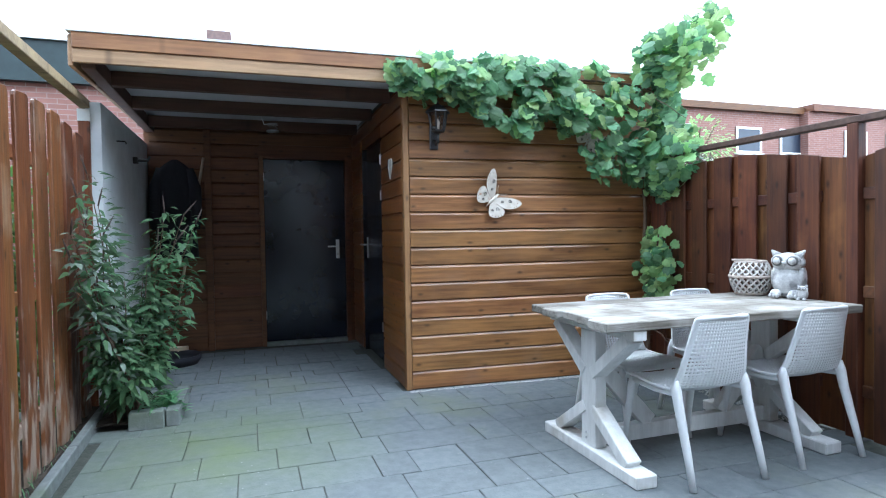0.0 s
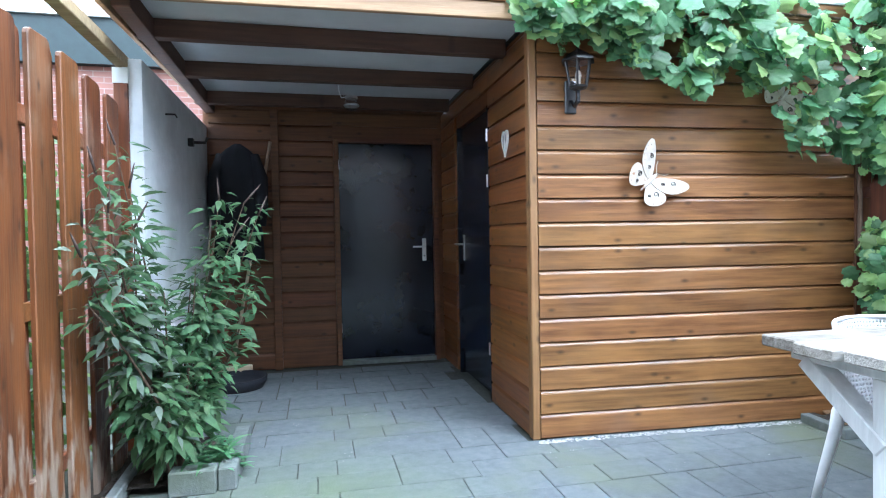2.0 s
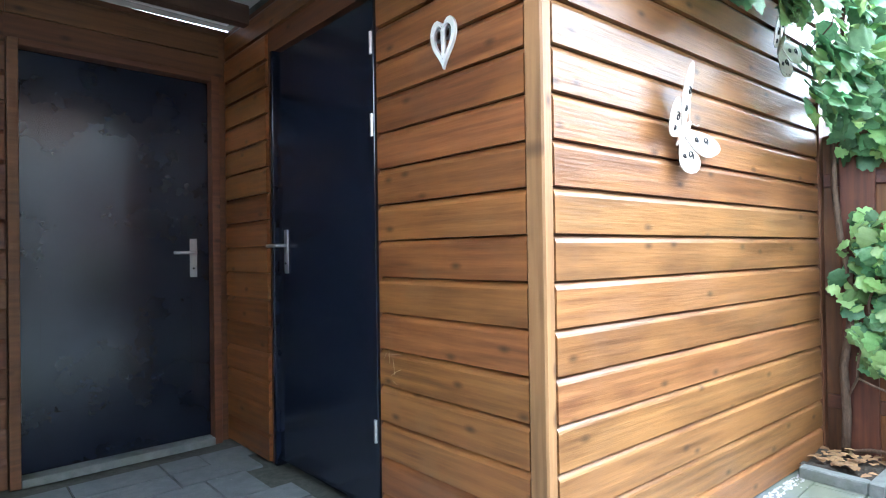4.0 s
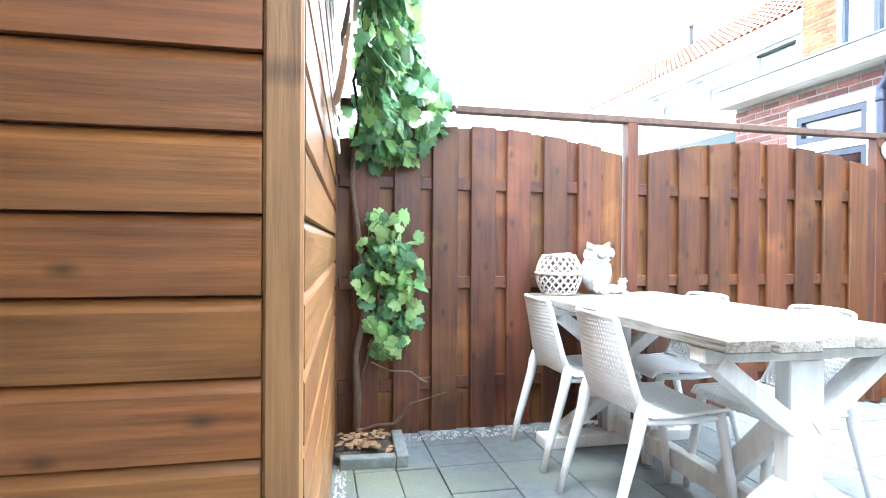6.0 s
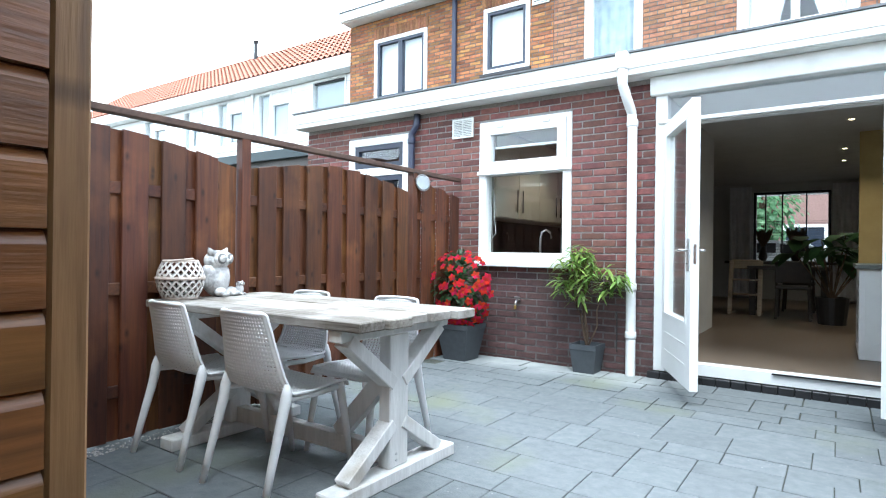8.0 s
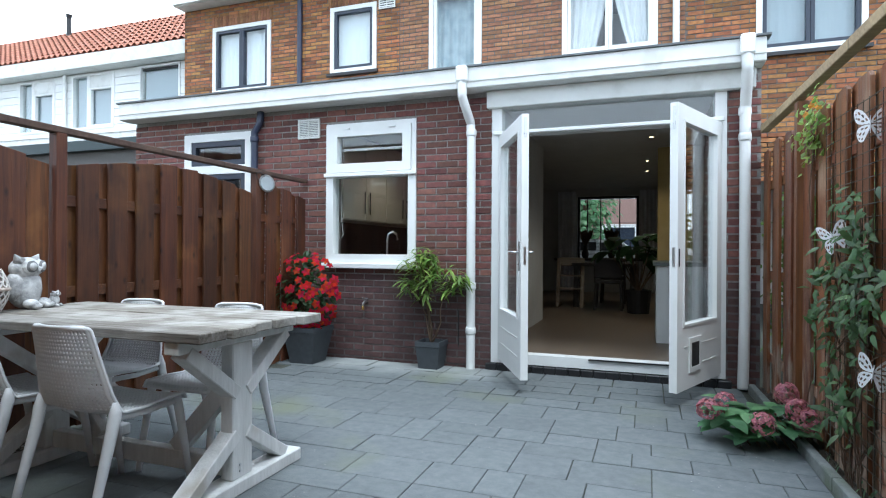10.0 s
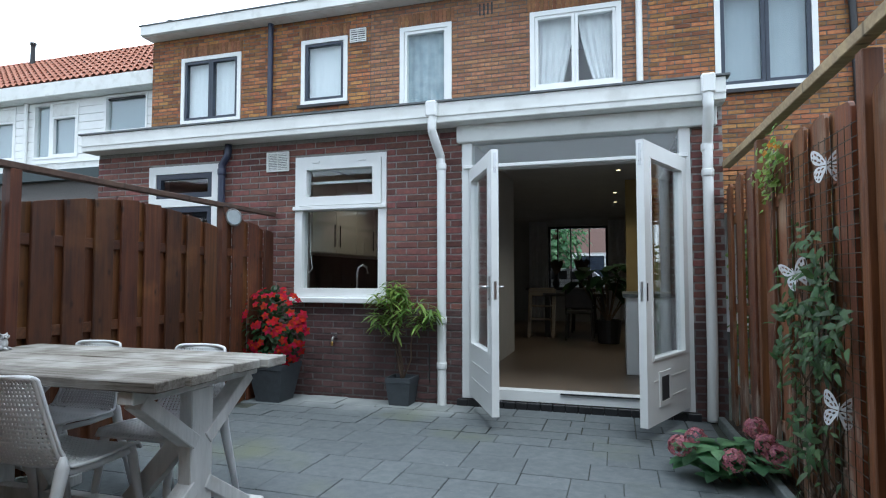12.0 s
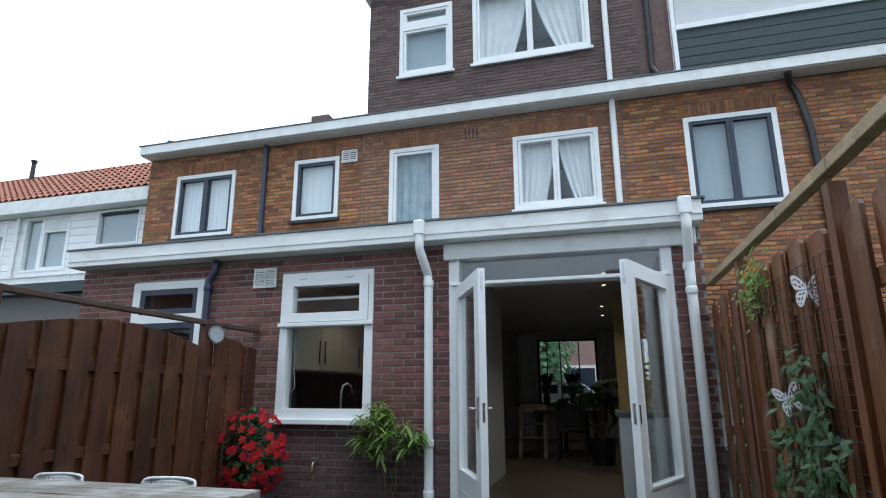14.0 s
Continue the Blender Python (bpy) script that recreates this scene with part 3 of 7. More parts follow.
lever(d, (DR - 0.09, DYB, 1.075), Matrix.Identity(4))
for z in (0.3, 1.85):
    part("hinge", tube([(DL, DYB - 0.01, z), (DL, DYB - 0.01, z + 0.09)], 0.007, 8), M_METAL, d)
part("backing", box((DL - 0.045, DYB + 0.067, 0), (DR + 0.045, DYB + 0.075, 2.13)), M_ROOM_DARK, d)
d = thing("door_side", "dark navy flush door in the shed side wall, closed", "door", kind="structure")
part("leaf", box((0.012, 0.871, 0.03), (0.05, 1.735, 2.12), 0.003), M_DOOR, d)
for y in (0.84, 1.737):
    part("frame", box((-0.012, y, 0), (0.058, y + 0.028, 2.14), 0.003), M_DOOR, d)
lever(d, (0.012, 1.64, 1.10), pose(0, 0, 0, 0, 0, -90), 0.11)
for z in (0.33, 1.55, 1.88):
    part("hinge", tube([(-0.014, 0.852, z), (-0.014, 0.852, z + 0.09)], 0.009, 8), M_METAL, d)


# ---- plants ----
def leaf_outline(kind):
    """Leaf in the xy plane, stalk at the origin, tip along +x, unit length."""
    if kind == "grape":
        half = [(0.0, 0.0), (-0.10, 0.10), (-0.16, 0.28), (-0.04, 0.36), (0.06, 0.50), (0.20, 0.46), (0.28, 0.38), (0.38, 0.56), (0.52, 0.58), (0.56, 0.42), (0.66, 0.34), (0.80, 0.34), (0.84, 0.20), (1.0, 0.0)]
    elif kind == "broad":
        half = [(0.0, 0.0), (0.12, 0.22), (0.35, 0.36), (0.62, 0.32), (0.85, 0.16), (1.0, 0.0)]
    elif kind == "slim":
        half = [(0.0, 0.0), (0.2, 0.07), (0.5, 0.10), (0.8, 0.06), (1.0, 0.0)]
    else:
        half = [(0.0, 0.0), (0.16, 0.12), (0.38, 0.175), (0.66, 0.125), (0.86, 0.05), (1.0, 0.0)]
    return half


class Foliage:
    """Collects many leaves, each folded along its midrib, into one mesh."""

    def __init__(self, kind, seed):
        self.half, self.rng = leaf_outline(kind), random.Random(seed)
        self.vs, self.fs = [], []

    def add(self, at, way, up, size, fold=0.25, droop=0.25):
        x = Vector(way).normalized()
        y = Vector(up).cross(x)
        if y.length < 1e-3:
            y = Vector((1, 0, 0)).cross(x)
        y.normalize()
        z = x.cross(y)
        n = len(self.half)
        k = len(self.vs)
        at = Vector(at)
        for s in (0, 1, -1):
            for px, py in self.half:
                lift = abs(py) * fold - droop * px * px
                self.vs.append(at + size * (x * px + y * (s * py) + z * lift))
        for i in range(n - 1):
            for s in (1, 2):
                a, b, c, d = k + i, k + i + 1, k + s * n + i + 1, k + s * n + i
                self.fs.append((a, b, c, d) if s == 1 else (a, d, c, b))

    def mesh(self, name, material):
        return raw(name, self.vs, self.fs, material, True)


def wander(a, b, n, amp, rng):
    a, b = Vector(a), Vector(b)
    pts = []
    for i in range(n + 1):
        t = i / n
        p = a.lerp(b, t)
        w = amp * math.sin(math.pi * t)
        pts.append(p + Vector((rng.uniform(-w, w), rng.uniform(-w, w), rng.uniform(-w, w) * 0.5)))
    return pts


M_VINE = leafy("vine_leaf", (0.090, 0.210, 0.095), (0.185, 0.36, 0.17))
M_VINE_YOUNG = leafy("vine_young_leaf", (0.25, 0.43, 0.14), (0.38, 0.56, 0.23))
M_BARK = surface("brown_bark", (0.07, 0.045, 0.03), (0.15, 0.10, 0.065), scale=20.0, rough=0.9, bump=0.6, stretch=(4, 4, 1))
M_BUSH = leafy("shrub_leaf", (0.070, 0.140, 0.065), (0.135, 0.235, 0.105), 0.5)
M_BUSH_PALE = leafy("shrub_leaf_underside", (0.14, 0.19, 0.14), (0.24, 0.29, 0.23), 0.7)
M_OLEANDER = leafy("oleander_leaf", (0.17, 0.28, 0.065), (0.32, 0.44, 0.11))
M_DARKLEAF = leafy("dark_leaf", (0.030, 0.075, 0.030), (0.060, 0.125, 0.045))
M_RED = leafy("red_petal", (0.36, 0.003, 0.008), (0.56, 0.006, 0.014), 0.9)
M_PINK = leafy("pink_petal", (0.42, 0.12, 0.17), (0.58, 0.28, 0.30), 0.6)
M_YELLOW = leafy("orange_petal", (0.60, 0.22, 0.02), (0.72, 0.36, 0.03), 0.6)
M_POT = surface("anthracite_pot", (0.045, 0.052, 0.060), (0.065, 0.074, 0.083), scale=20.0, rough=0.6, bump=0.15)
M_LILAC = surface("spent_flower", (0.045, 0.03, 0.026), (0.09, 0.065, 0.055), scale=40.0, rough=0.9, bump=0.5)


SITE_THINGS = {ob.name for ob in scene.objects}
# ---- house, ground floor extension ----
F = -4.4
X0, X1 = -2.03, 4.30
WIN = (0.834, 1.797, 0.945, 2.333)
NWIN = (2.686, 3.582, 1.25, 2.333)
FDOOR = (-1.79, 0.10, 0.10, 2.41)
house_wall = solid("wall_house", slab_with_holes(X0, X1, -0.05, 2.62, F - 0.28, F - 0.007, [WIN, NWIN, FDOOR]), M_MORTAR,
                   "purple-red brick rear wall of the house extension", "wall", "structure")
solid("wall_extension_side", box((X0, -7.7, -0.05), (X0 + 0.25, F - 0.281, 2.62)), M_MORTAR_D, "side wall of the extension", "wall", "structure")
solid("wall_extension_far_side", box((X1 - 0.25, -7.7, -0.05), (X1, F - 0.281, 2.62)), M_MORTAR_D, "side wall of the neighbour's extension", "wall", "structure")
solid("roof_extension", box((X0, -7.7, 2.624), (X1, F + 0.02, 2.69)), M_ROOF_FELT, "flat felt roof of the extension", "roof", "structure")
fas = thing("eaves_box", "white painted eaves box along the extension roof", "eaves", kind="structure")
part("front_board", box((-2.03, -4.245, 2.515), (4.33, -4.20, 2.695), 0.006), M_WHITE_OLD, fas)
part("soffit", box((-2.03, F, 2.515), (4.33, -4.246, 2.535)), M_WHITE_OLD, fas)
part("roof_trim", box((-2.06, -4.30, 2.696), (4.36, -4.185, 2.712)), M_ROOF_FELT, fas, "grey roof trim")
part("end_board", box((-2.03, F, 2.536), (-2.005, -4.246, 2.695)), M_WHITE_OLD, fas)
part("lintel_board", box((-1.985, F + 0.002, 2.360), (0.14, F + 0.06, 2.513), 0.006), M_WHITE_OLD, fas)
part("moulding", box((-2.03, -4.2, 2.57), (4.33, -4.192, 2.585)), M_WHITE_OLD, fas)
# upper storey
U = -7.7
UW = [(4.92, 6.16, 3.85, 5.045), (2.90, 3.745, 3.985, 5.075), (1.15, 1.994, 2.95, 5.07), (-1.325, -0.044, 3.84, 5.035), (-3.715, -2.508, 3.63, 5.01)]
solid("wall_upper", slab_with_holes(-9.0, 6.81, 2.58, 5.42, U - 0.28, U - 0.007, UW), M_MORTAR_D, "orange-brown brick upper storey of the terrace", "wall", "structure")
fas = thing("gutter_box", "white box gutter along the terrace roof", "gutter", kind="structure")
part("front_board", box((-9.0, U + 0.26, 5.435), (6.82, U + 0.30, 5.60), 0.006), M_WHITE_OLD, fas)
part("soffit", box((-9.0, U, 5.425), (6.82, U + 0.259, 5.445)), M_WHITE_OLD, fas)
part("gutter_trim", box((-9.0, U + 0.18, 5.601), (6.85, U + 0.315, 5.62)), M_ROOF_FELT, fas)
part("end_board", box((6.82, U - 0.3, 5.446), (6.845, U + 0.18, 5.60)), M_WHITE_OLD, fas)
solid("roof_terrace", box((-9.0, -17.2, 5.45), (6.81, U + 0.255, 5.59)), M_ROOF_FELT, "flat felt roof of the terrace", "roof", "structure")
solid("wall_terrace_end", box((6.6, -17.0, -0.05), (6.81, U - 0.281, 5.44)), M_MORTAR_D, "end wall of the terrace", "wall", "structure")
def pane(parent, lo, hi):
    ob = part("pane", box(lo, hi), M_GLASS, parent)
    ob.visible_shadow = False
    return ob


def ring(x0, x1, z0, z1, y0, y1, w, bottom=None):
    return slab_with_holes(x0, x1, z0, z1, y0, y1, [(x0 + w, x1 - w, z0 + (w if bottom is None else bottom), z1 - w)])


w = thing("window_1", "white framed kitchen window with a hopper light above", "window", kind="structure")
part("window_frame", slab_with_holes(WIN[0], WIN[1], WIN[2], WIN[3], F - 0.10, F + 0.012,
     [(WIN[0] + 0.08, WIN[1] - 0.08, 1.055, 1.806), (WIN[0] + 0.045, WIN[1] - 0.045, 1.85, WIN[3] - 0.042)]), M_WHITE, w)
part("hopper_sash", ring(WIN[0] + 0.048, WIN[1] - 0.048, 1.853, WIN[3] - 0.045, F - 0.06, F + 0.03, 0.085), M_WHITE, w)
part("transom", box((WIN[0] - 0.01, F + 0.013, 1.810), (WIN[1] + 0.01, F + 0.045, 1.846), 0.004), M_WHITE, w)
pane(w, (WIN[0] + 0.075, F - 0.045, 1.05), (WIN[1] - 0.075, F - 0.039, 1.81))
pane(w, (WIN[0] + 0.13, F - 0.02, 1.935), (WIN[1] - 0.13, F - 0.014, WIN[3] - 0.125))
part("blind_rail", box((WIN[0] + 0.10, F - 0.085, 2.075), (WIN[1] - 0.10, F - 0.07, 2.10)), M_WHITE, w, "white blind bottom rail")
part("window_sill", box((WIN[0] - 0.015, F - 0.02, 0.918), (WIN[1] + 0.015, F + 0.075, 0.968), 0.006), M_WHITE, w)
for x in (WIN[0] + 0.24, WIN[1] - 0.24):
    part("clip", box((x - 0.035, F + 0.03, WIN[3] - 0.068), (x + 0.035, F + 0.045, WIN[3] - 0.052)), M_WHITE, w)
w = thing("window_2", "neighbour's navy and white ground floor window", "window", kind="structure")
part("window_frame", slab_with_holes(NWIN[0], NWIN[1], NWIN[2], NWIN[3], F - 0.1, F + 0.015, [(NWIN[0] + 0.09, NWIN[1] - 0.09, NWIN[2] + 0.08, 1.90), (NWIN[0] + 0.09, NWIN[1] - 0.09, 1.99, NWIN[3] - 0.08)]), M_WHITE, w)
part("sash", ring(NWIN[0] + 0.093, NWIN[1] - 0.093, 1.993, NWIN[3] - 0.083, F - 0.05, F + 0.005, 0.055), M_NAVY, w)
part("sash", ring(NWIN[0] + 0.093, NWIN[1] - 0.093, NWIN[2] + 0.083, 1.897, F - 0.05, F + 0.005, 0.055), M_NAVY, w)
pane(w, (NWIN[0] + 0.13, F - 0.03, 2.03), (NWIN[1] - 0.13, F - 0.025, NWIN[3] - 0.12))
pane(w, (NWIN[0] + 0.13, F - 0.03, NWIN[2] + 0.12), (NWIN[1] - 0.13, F - 0.025, 1.86))

solid("wall_plinth", box((FDOOR[1], F - 0.0068, -0.05), (X1, F - 0.0045, 0.80)), M_MORTAR_D, "dark jointed plinth of the house wall", "wall", "structure")
solid("wall_plinth_end", box((X0, F - 0.0068, -0.05), (FDOOR[0], F - 0.0045, 0.80)), M_MORTAR_D, "dark jointed plinth beside the garden doors", "wall", "structure")
# french doors
d = thing("door_french", "white glazed double garden doors, standing open", "door", kind="structure")
FX0, FX1 = FDOOR[0], FDOOR[1]
part("frame", slab_with_holes(FX0, FX1, 0.105, FDOOR[3], F - 0.11, F + 0.012, [(FX0 + 0.065, FX1 - 0.09, 0.192, 2.12), (FX0 + 0.085, FX1 - 0.09, 2.16, FDOOR[3] - 0.05)]), M_WHITE, d)
part("transom_rail", box((FX0 + 0.02, F + 0.013, 2.125), (FX1 - 0.02, F + 0.04, 2.155), 0.004), M_WHITE, d)
pane(d, (FX0 + 0.08, F - 0.04, 2.155), (FX1 - 0.085, F - 0.034, FDOOR[3] - 0.045))
part("weather_strip", box((-1.55, F + 0.0125, 0.18), (-0.75, F + 0.03, 0.19)), M_BLACK, d)


def french_leaf(hinge, tip, flip, flap):
    """A glazed leaf: stiles, rails, pane, boarded lower panel."""
    ang = math.degrees(math.atan2(tip[1] - hinge[1], tip[0] - hinge[0]))
    leaf = part("leaf", slab_with_holes(0, 0.865, 0.15, 2.105, -0.027, 0.027, [(0.115, 0.75, 0.60, 1.99)]), M_WHITE, d, m=pose(hinge[0], hinge[1], 0, 0, 0, ang))
    for yy in (-0.034, 0.0275):
        part("bead", ring(0.1, 0.765, 0.585, 2.005, yy, yy + 0.006, 0.016), M_WHITE, leaf)
        for z in (0.30, 0.44):
            part("panel_groove", box((0.12, yy + (0.003 if yy < 0 else 0), z), (0.745 if not flap or z > 0.4 else 0.40, yy + (0.0065 if yy < 0 else 0.0035), z + 0.008)), M_WHITE_OLD, leaf)
    pane(leaf, (0.112, -0.004, 0.597), (0.753, 0.004, 1.993))
    if flip:
        lever(leaf, (0.81, -0.0275, 1.06), Matrix.Identity(4), 0.11)
        lever(leaf, (0.81, 0.0275, 1.06), Matrix.Diagonal((1, -1, 1, 1)), 0.11)
    else:
        part("lock_cover", box((0.83, 0.0275, 1.00), (0.85, 0.031, 1.12), 0.002), M_BLACK, leaf)
    part("lock_plate", box((0.8655, -0.009, 1.0), (0.868, 0.009, 1.13)), M_METAL, leaf)
    part("edge_bolt", box((0.8655, -0.01, 1.93), (0.869, 0.01, 2.08)), M_METAL, leaf)
    for z in (0.35, 1.45, 1.8):
        part("hinge", tube([(-0.008, 0, z), (-0.008, 0, z + 0.1)], 0.011, 8), M_METAL, leaf)
    if flap:
        for yy in (-0.036, 0.0275):
            part("pet_flap_frame", ring(0.44, 0.66, 0.26, 0.50, yy, yy + 0.0085, 0.035), M_WHITE, leaf, "white pet flap frame")
            part("pet_flap", box((0.476, yy + 0.002, 0.296), (0.624, yy + 0.006, 0.464)), M_BLACK, leaf, "dark pet flap")


french_leaf((0.005, F + 0.03), (-0.364, -3.588), True, False)
french_leaf((-1.728, F + 0.03), (-1.376, -3.580), False, True)
# dark tiled doorstep
step = thing("doorstep", "dark glazed tile doorstep below the garden doors", "doorstep", kind="structure")
for i in range(19):
    x = FX0 - 0.04 + i * 0.104
    part("tile", box((x, F - 0.09, 0.0), (x + 0.1, F + 0.05, 0.098), 0.004), M_BLACK, step)


# upper storey windows
def upper_window(name, q, label, bars, frame_m, sash_m, curtain, sill=True, y=None):
    yy = U if y is None else y
    x0, x1, z0, z1 = q
    ww = thing(name, label, "window", kind="structure")
    part("window_frame", ring(x0, x1, z0, z1, yy - 0.10, yy + 0.02, 0.07), frame_m, ww)
    n = bars + 1
    wid = (x1 - x0 - 0.146) / n
    for i in range(n):
        a = x0 + 0.073 + i * wid
        part("sash", ring(a + 0.002, a + wid - 0.002, z0 + 0.073, z1 - 0.073, yy - 0.07, yy + 0.005, 0.045), sash_m, ww)
        pane(ww, (a + 0.04, yy - 0.035, z0 + 0.11), (a + wid - 0.04, yy - 0.03, z1 - 0.11))
    if sill:
        part("window_sill", box((x0 - 0.04, yy + 0.021, z0 - 0.05), (x1 + 0.04, yy + 0.07, z0 - 0.003)), M_BLACK if sash_m is M_NAVY else frame_m, ww)
    return ww


def curtain(x0, x1, z0, z1, y, gather=0.0, name="curtain", material=None, label="white voile curtain behind the window", fold=0.02):
    """A pleated curtain; gather pulls its lower edge to one side."""
    nx, nz = 40, 10
    vs, fs = [], []
    for j in range(nz + 1):
        t = j / nz
        for i in range(nx + 1):
            u = i / nx
            x = x0 + (x1 - x0) * u
            pull = gather * (t ** 1.5)
            x = x + (x0 - x) * max(pull, 0) if gather >= 0 else x + (x1 - x) * (-gather * t ** 1.5)
            vs.append((x, y + fold * math.sin(u * 34) * (0.6 + 0.4 * t), z1 + (z0 - z1) * t))
    for j in range(nz):
        for i in range(nx):
            a = j * (nx + 1) + i
            fs.append((a, a + 1, a + nx + 2, a + nx + 1))
    me = raw(name, vs, fs, material or M_CURTAIN, True)
    return solid(name, me, None, label, "curtain")


upper_window("window_3", UW[0], "navy sashes in a white frame upstairs", 1, M_WHITE, M_NAVY, True)
upper_window("window_4", UW[1], "small navy framed bathroom window", 0, M_WHITE, M_NAVY, True)
upper_window("window_5", UW[2], "white balcony door with patterned film on its glass", 0, M_WHITE, M_WHITE, False, sill=False)
upper_window("window_6", UW[3], "white double bedroom window upstairs", 1, M_WHITE, M_WHITE, True)
upper_window("window_7", UW[4], "neighbour's dark blue double window", 1, M_WHITE, M_NAVY, True)
M_BLIND = surface("pale_blind", (0.74, 0.77, 0.80), (0.80, 0.83, 0.86), scale=3.0, rough=0.9, bump=0.02)
M_FILM = surface("patterned_film", (0.22, 0.30, 0.34), (0.36, 0.43, 0.47), scale=5.5, rough=0.6, bump=0.0, detail=1.0)
for q in ((4.99, 5.51, 3.92, 4.98), (5.57, 6.09, 3.92, 4.98), (2.97, 3.68, 4.05, 5.01)):
    curtain(q[0], q[1], q[2], q[3], U - 0.115, material=M_BLIND, name="blind", label="pale blind drawn behind upstairs window", fold=0.004)
# flat sheets behind the panes, grey-blue to paint in the sky's reflection
M_SKY_SHEET = surface("mirrored_sky_grey", (0.30, 0.36, 0.40), (0.35, 0.41, 0.45), scale=3.0, rough=0.8, bump=0.02)
for x0, x1, z0, z1, y in ((-3.65, -3.13, 3.70, 4.95, U), (-3.10, -2.57, 3.70, 4.95, U), (1.05, 1.90, 6.64, 7.50, -8.0), (1.05, 1.90, 7.62, 7.85, -8.0)):
    curtain(x0, x1, z0, z1, y - 0.115, material=M_SKY_SHEET, name="blind", label="grey-blue sheet behind the glass, coloured like mirrored sky", fold=0.002)
curtain(1.21, 1.935, 3.0, 5.01, U - 0.13, material=M_FILM, name="patterned_blind", label="blue-grey patterned screen behind the balcony door")
curtain(-0.67, -0.10, 3.88, 4.98, U - 0.16, gather=-0.35)
curtain(-1.27, -0.72, 3.88, 4.98, U - 0.16, gather=0.45)
solid("wall_upper_rooms", slab_with_holes(-8.9, 6.5, 2.75, 5.38, U - 2.6, U - 2.5, []), M_ROOM, "plain wall of the upstairs rooms", "wall", "structure")
solid("floor_upper", box((-8.9, -16.9, 2.60), (6.5, U - 0.281, 2.75)), M_ROOM, "upstairs floor", "floor", "structure")

# dormer storey
DY = -8.0
DW = [(0.988, 1.963, 6.565, 7.92), (-1.32, 0.622, 6.585, 8.0)]
solid("wall_dormer", slab_with_holes(-2.02, 2.56, 5.5, 8.35, DY - 0.25, DY - 0.007, DW), M_MORTAR_D, "grey-brown brick dormer storey", "wall", "structure")
solid("wall_dormer_side", box((2.30, -13, 5.61), (2.56, DY - 0.251, 8.35)), M_BRICK_DORMER, "side of the dormer storey", "wall", "structure")
solid("roof_dormer", box((-2.02, -13, 8.352), (2.70, DY + 0.15, 8.45)), M_WHITE_OLD, "white roof edge of the dormer storey", "roof", "structure")
w = upper_window("window_8", (DW[0][0], DW[0][1], 6.565, 7.545), "white dormer window", 0, M_WHITE, M_WHITE, False, y=DY)
w = upper_window("window_9", (DW[0][0], DW[0][1], 7.545, 7.92), "white hopper light of the dormer window", 0, M_WHITE, M_WHITE, False, sill=False, y=DY)
w = upper_window("window_10", DW[1], "wide white dormer window with curtains", 1, M_WHITE, M_WHITE, True, y=DY)
curtain(-0.31, 0.55, 6.63, 7.95, DY - 0.16, gather=-0.35)
curtain(-1.25, -0.42, 6.63, 7.95, DY - 0.16, gather=0.5)
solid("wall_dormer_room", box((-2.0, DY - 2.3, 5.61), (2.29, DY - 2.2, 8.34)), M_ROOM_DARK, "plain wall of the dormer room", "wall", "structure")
M_GREEN = surface("dark_green_cladding", (0.012, 0.024, 0.026), (0.020, 0.036, 0.038), scale=8.0, rough=0.5, bump=0.1)
nd = thing("neighbour_dormer", "neighbour's dark green boarded dormer with a white window band", "dormer", kind="structure")
solid("wall_dormer_neighbour", box((-2.53, DY - 0.30, 5.61), (-2.025, DY - 0.05, 8.35)), M_BRICK_DORMER, "brick pier between the dormers", "wall", "structure")
for i in range(6):
    part("board", beam((-2.60, DY + 0.03, 5.745 + i * 0.155), (-9, DY + 0.03, 5.745 + i * 0.155), 0.03, 0.15), M_GREEN, nd)
part("backing", box((-9, DY - 0.2, 5.61), (-2.57, DY + 0.01, 6.6)), M_GREEN, nd)
part("corner_trim", box((-2.60, DY - 0.1, 5.65), (-2.54, DY + 0.06, 8.3)), M_WHITE, nd)
part("sill_band", box((-9, DY, 6.602), (-2.602, DY + 0.08, 6.69)), M_WHITE, nd)
part("window_band", box((-9, DY - 0.2, 6.695), (-2.62, DY - 0.02, 8.3)), M_ROOM, nd)


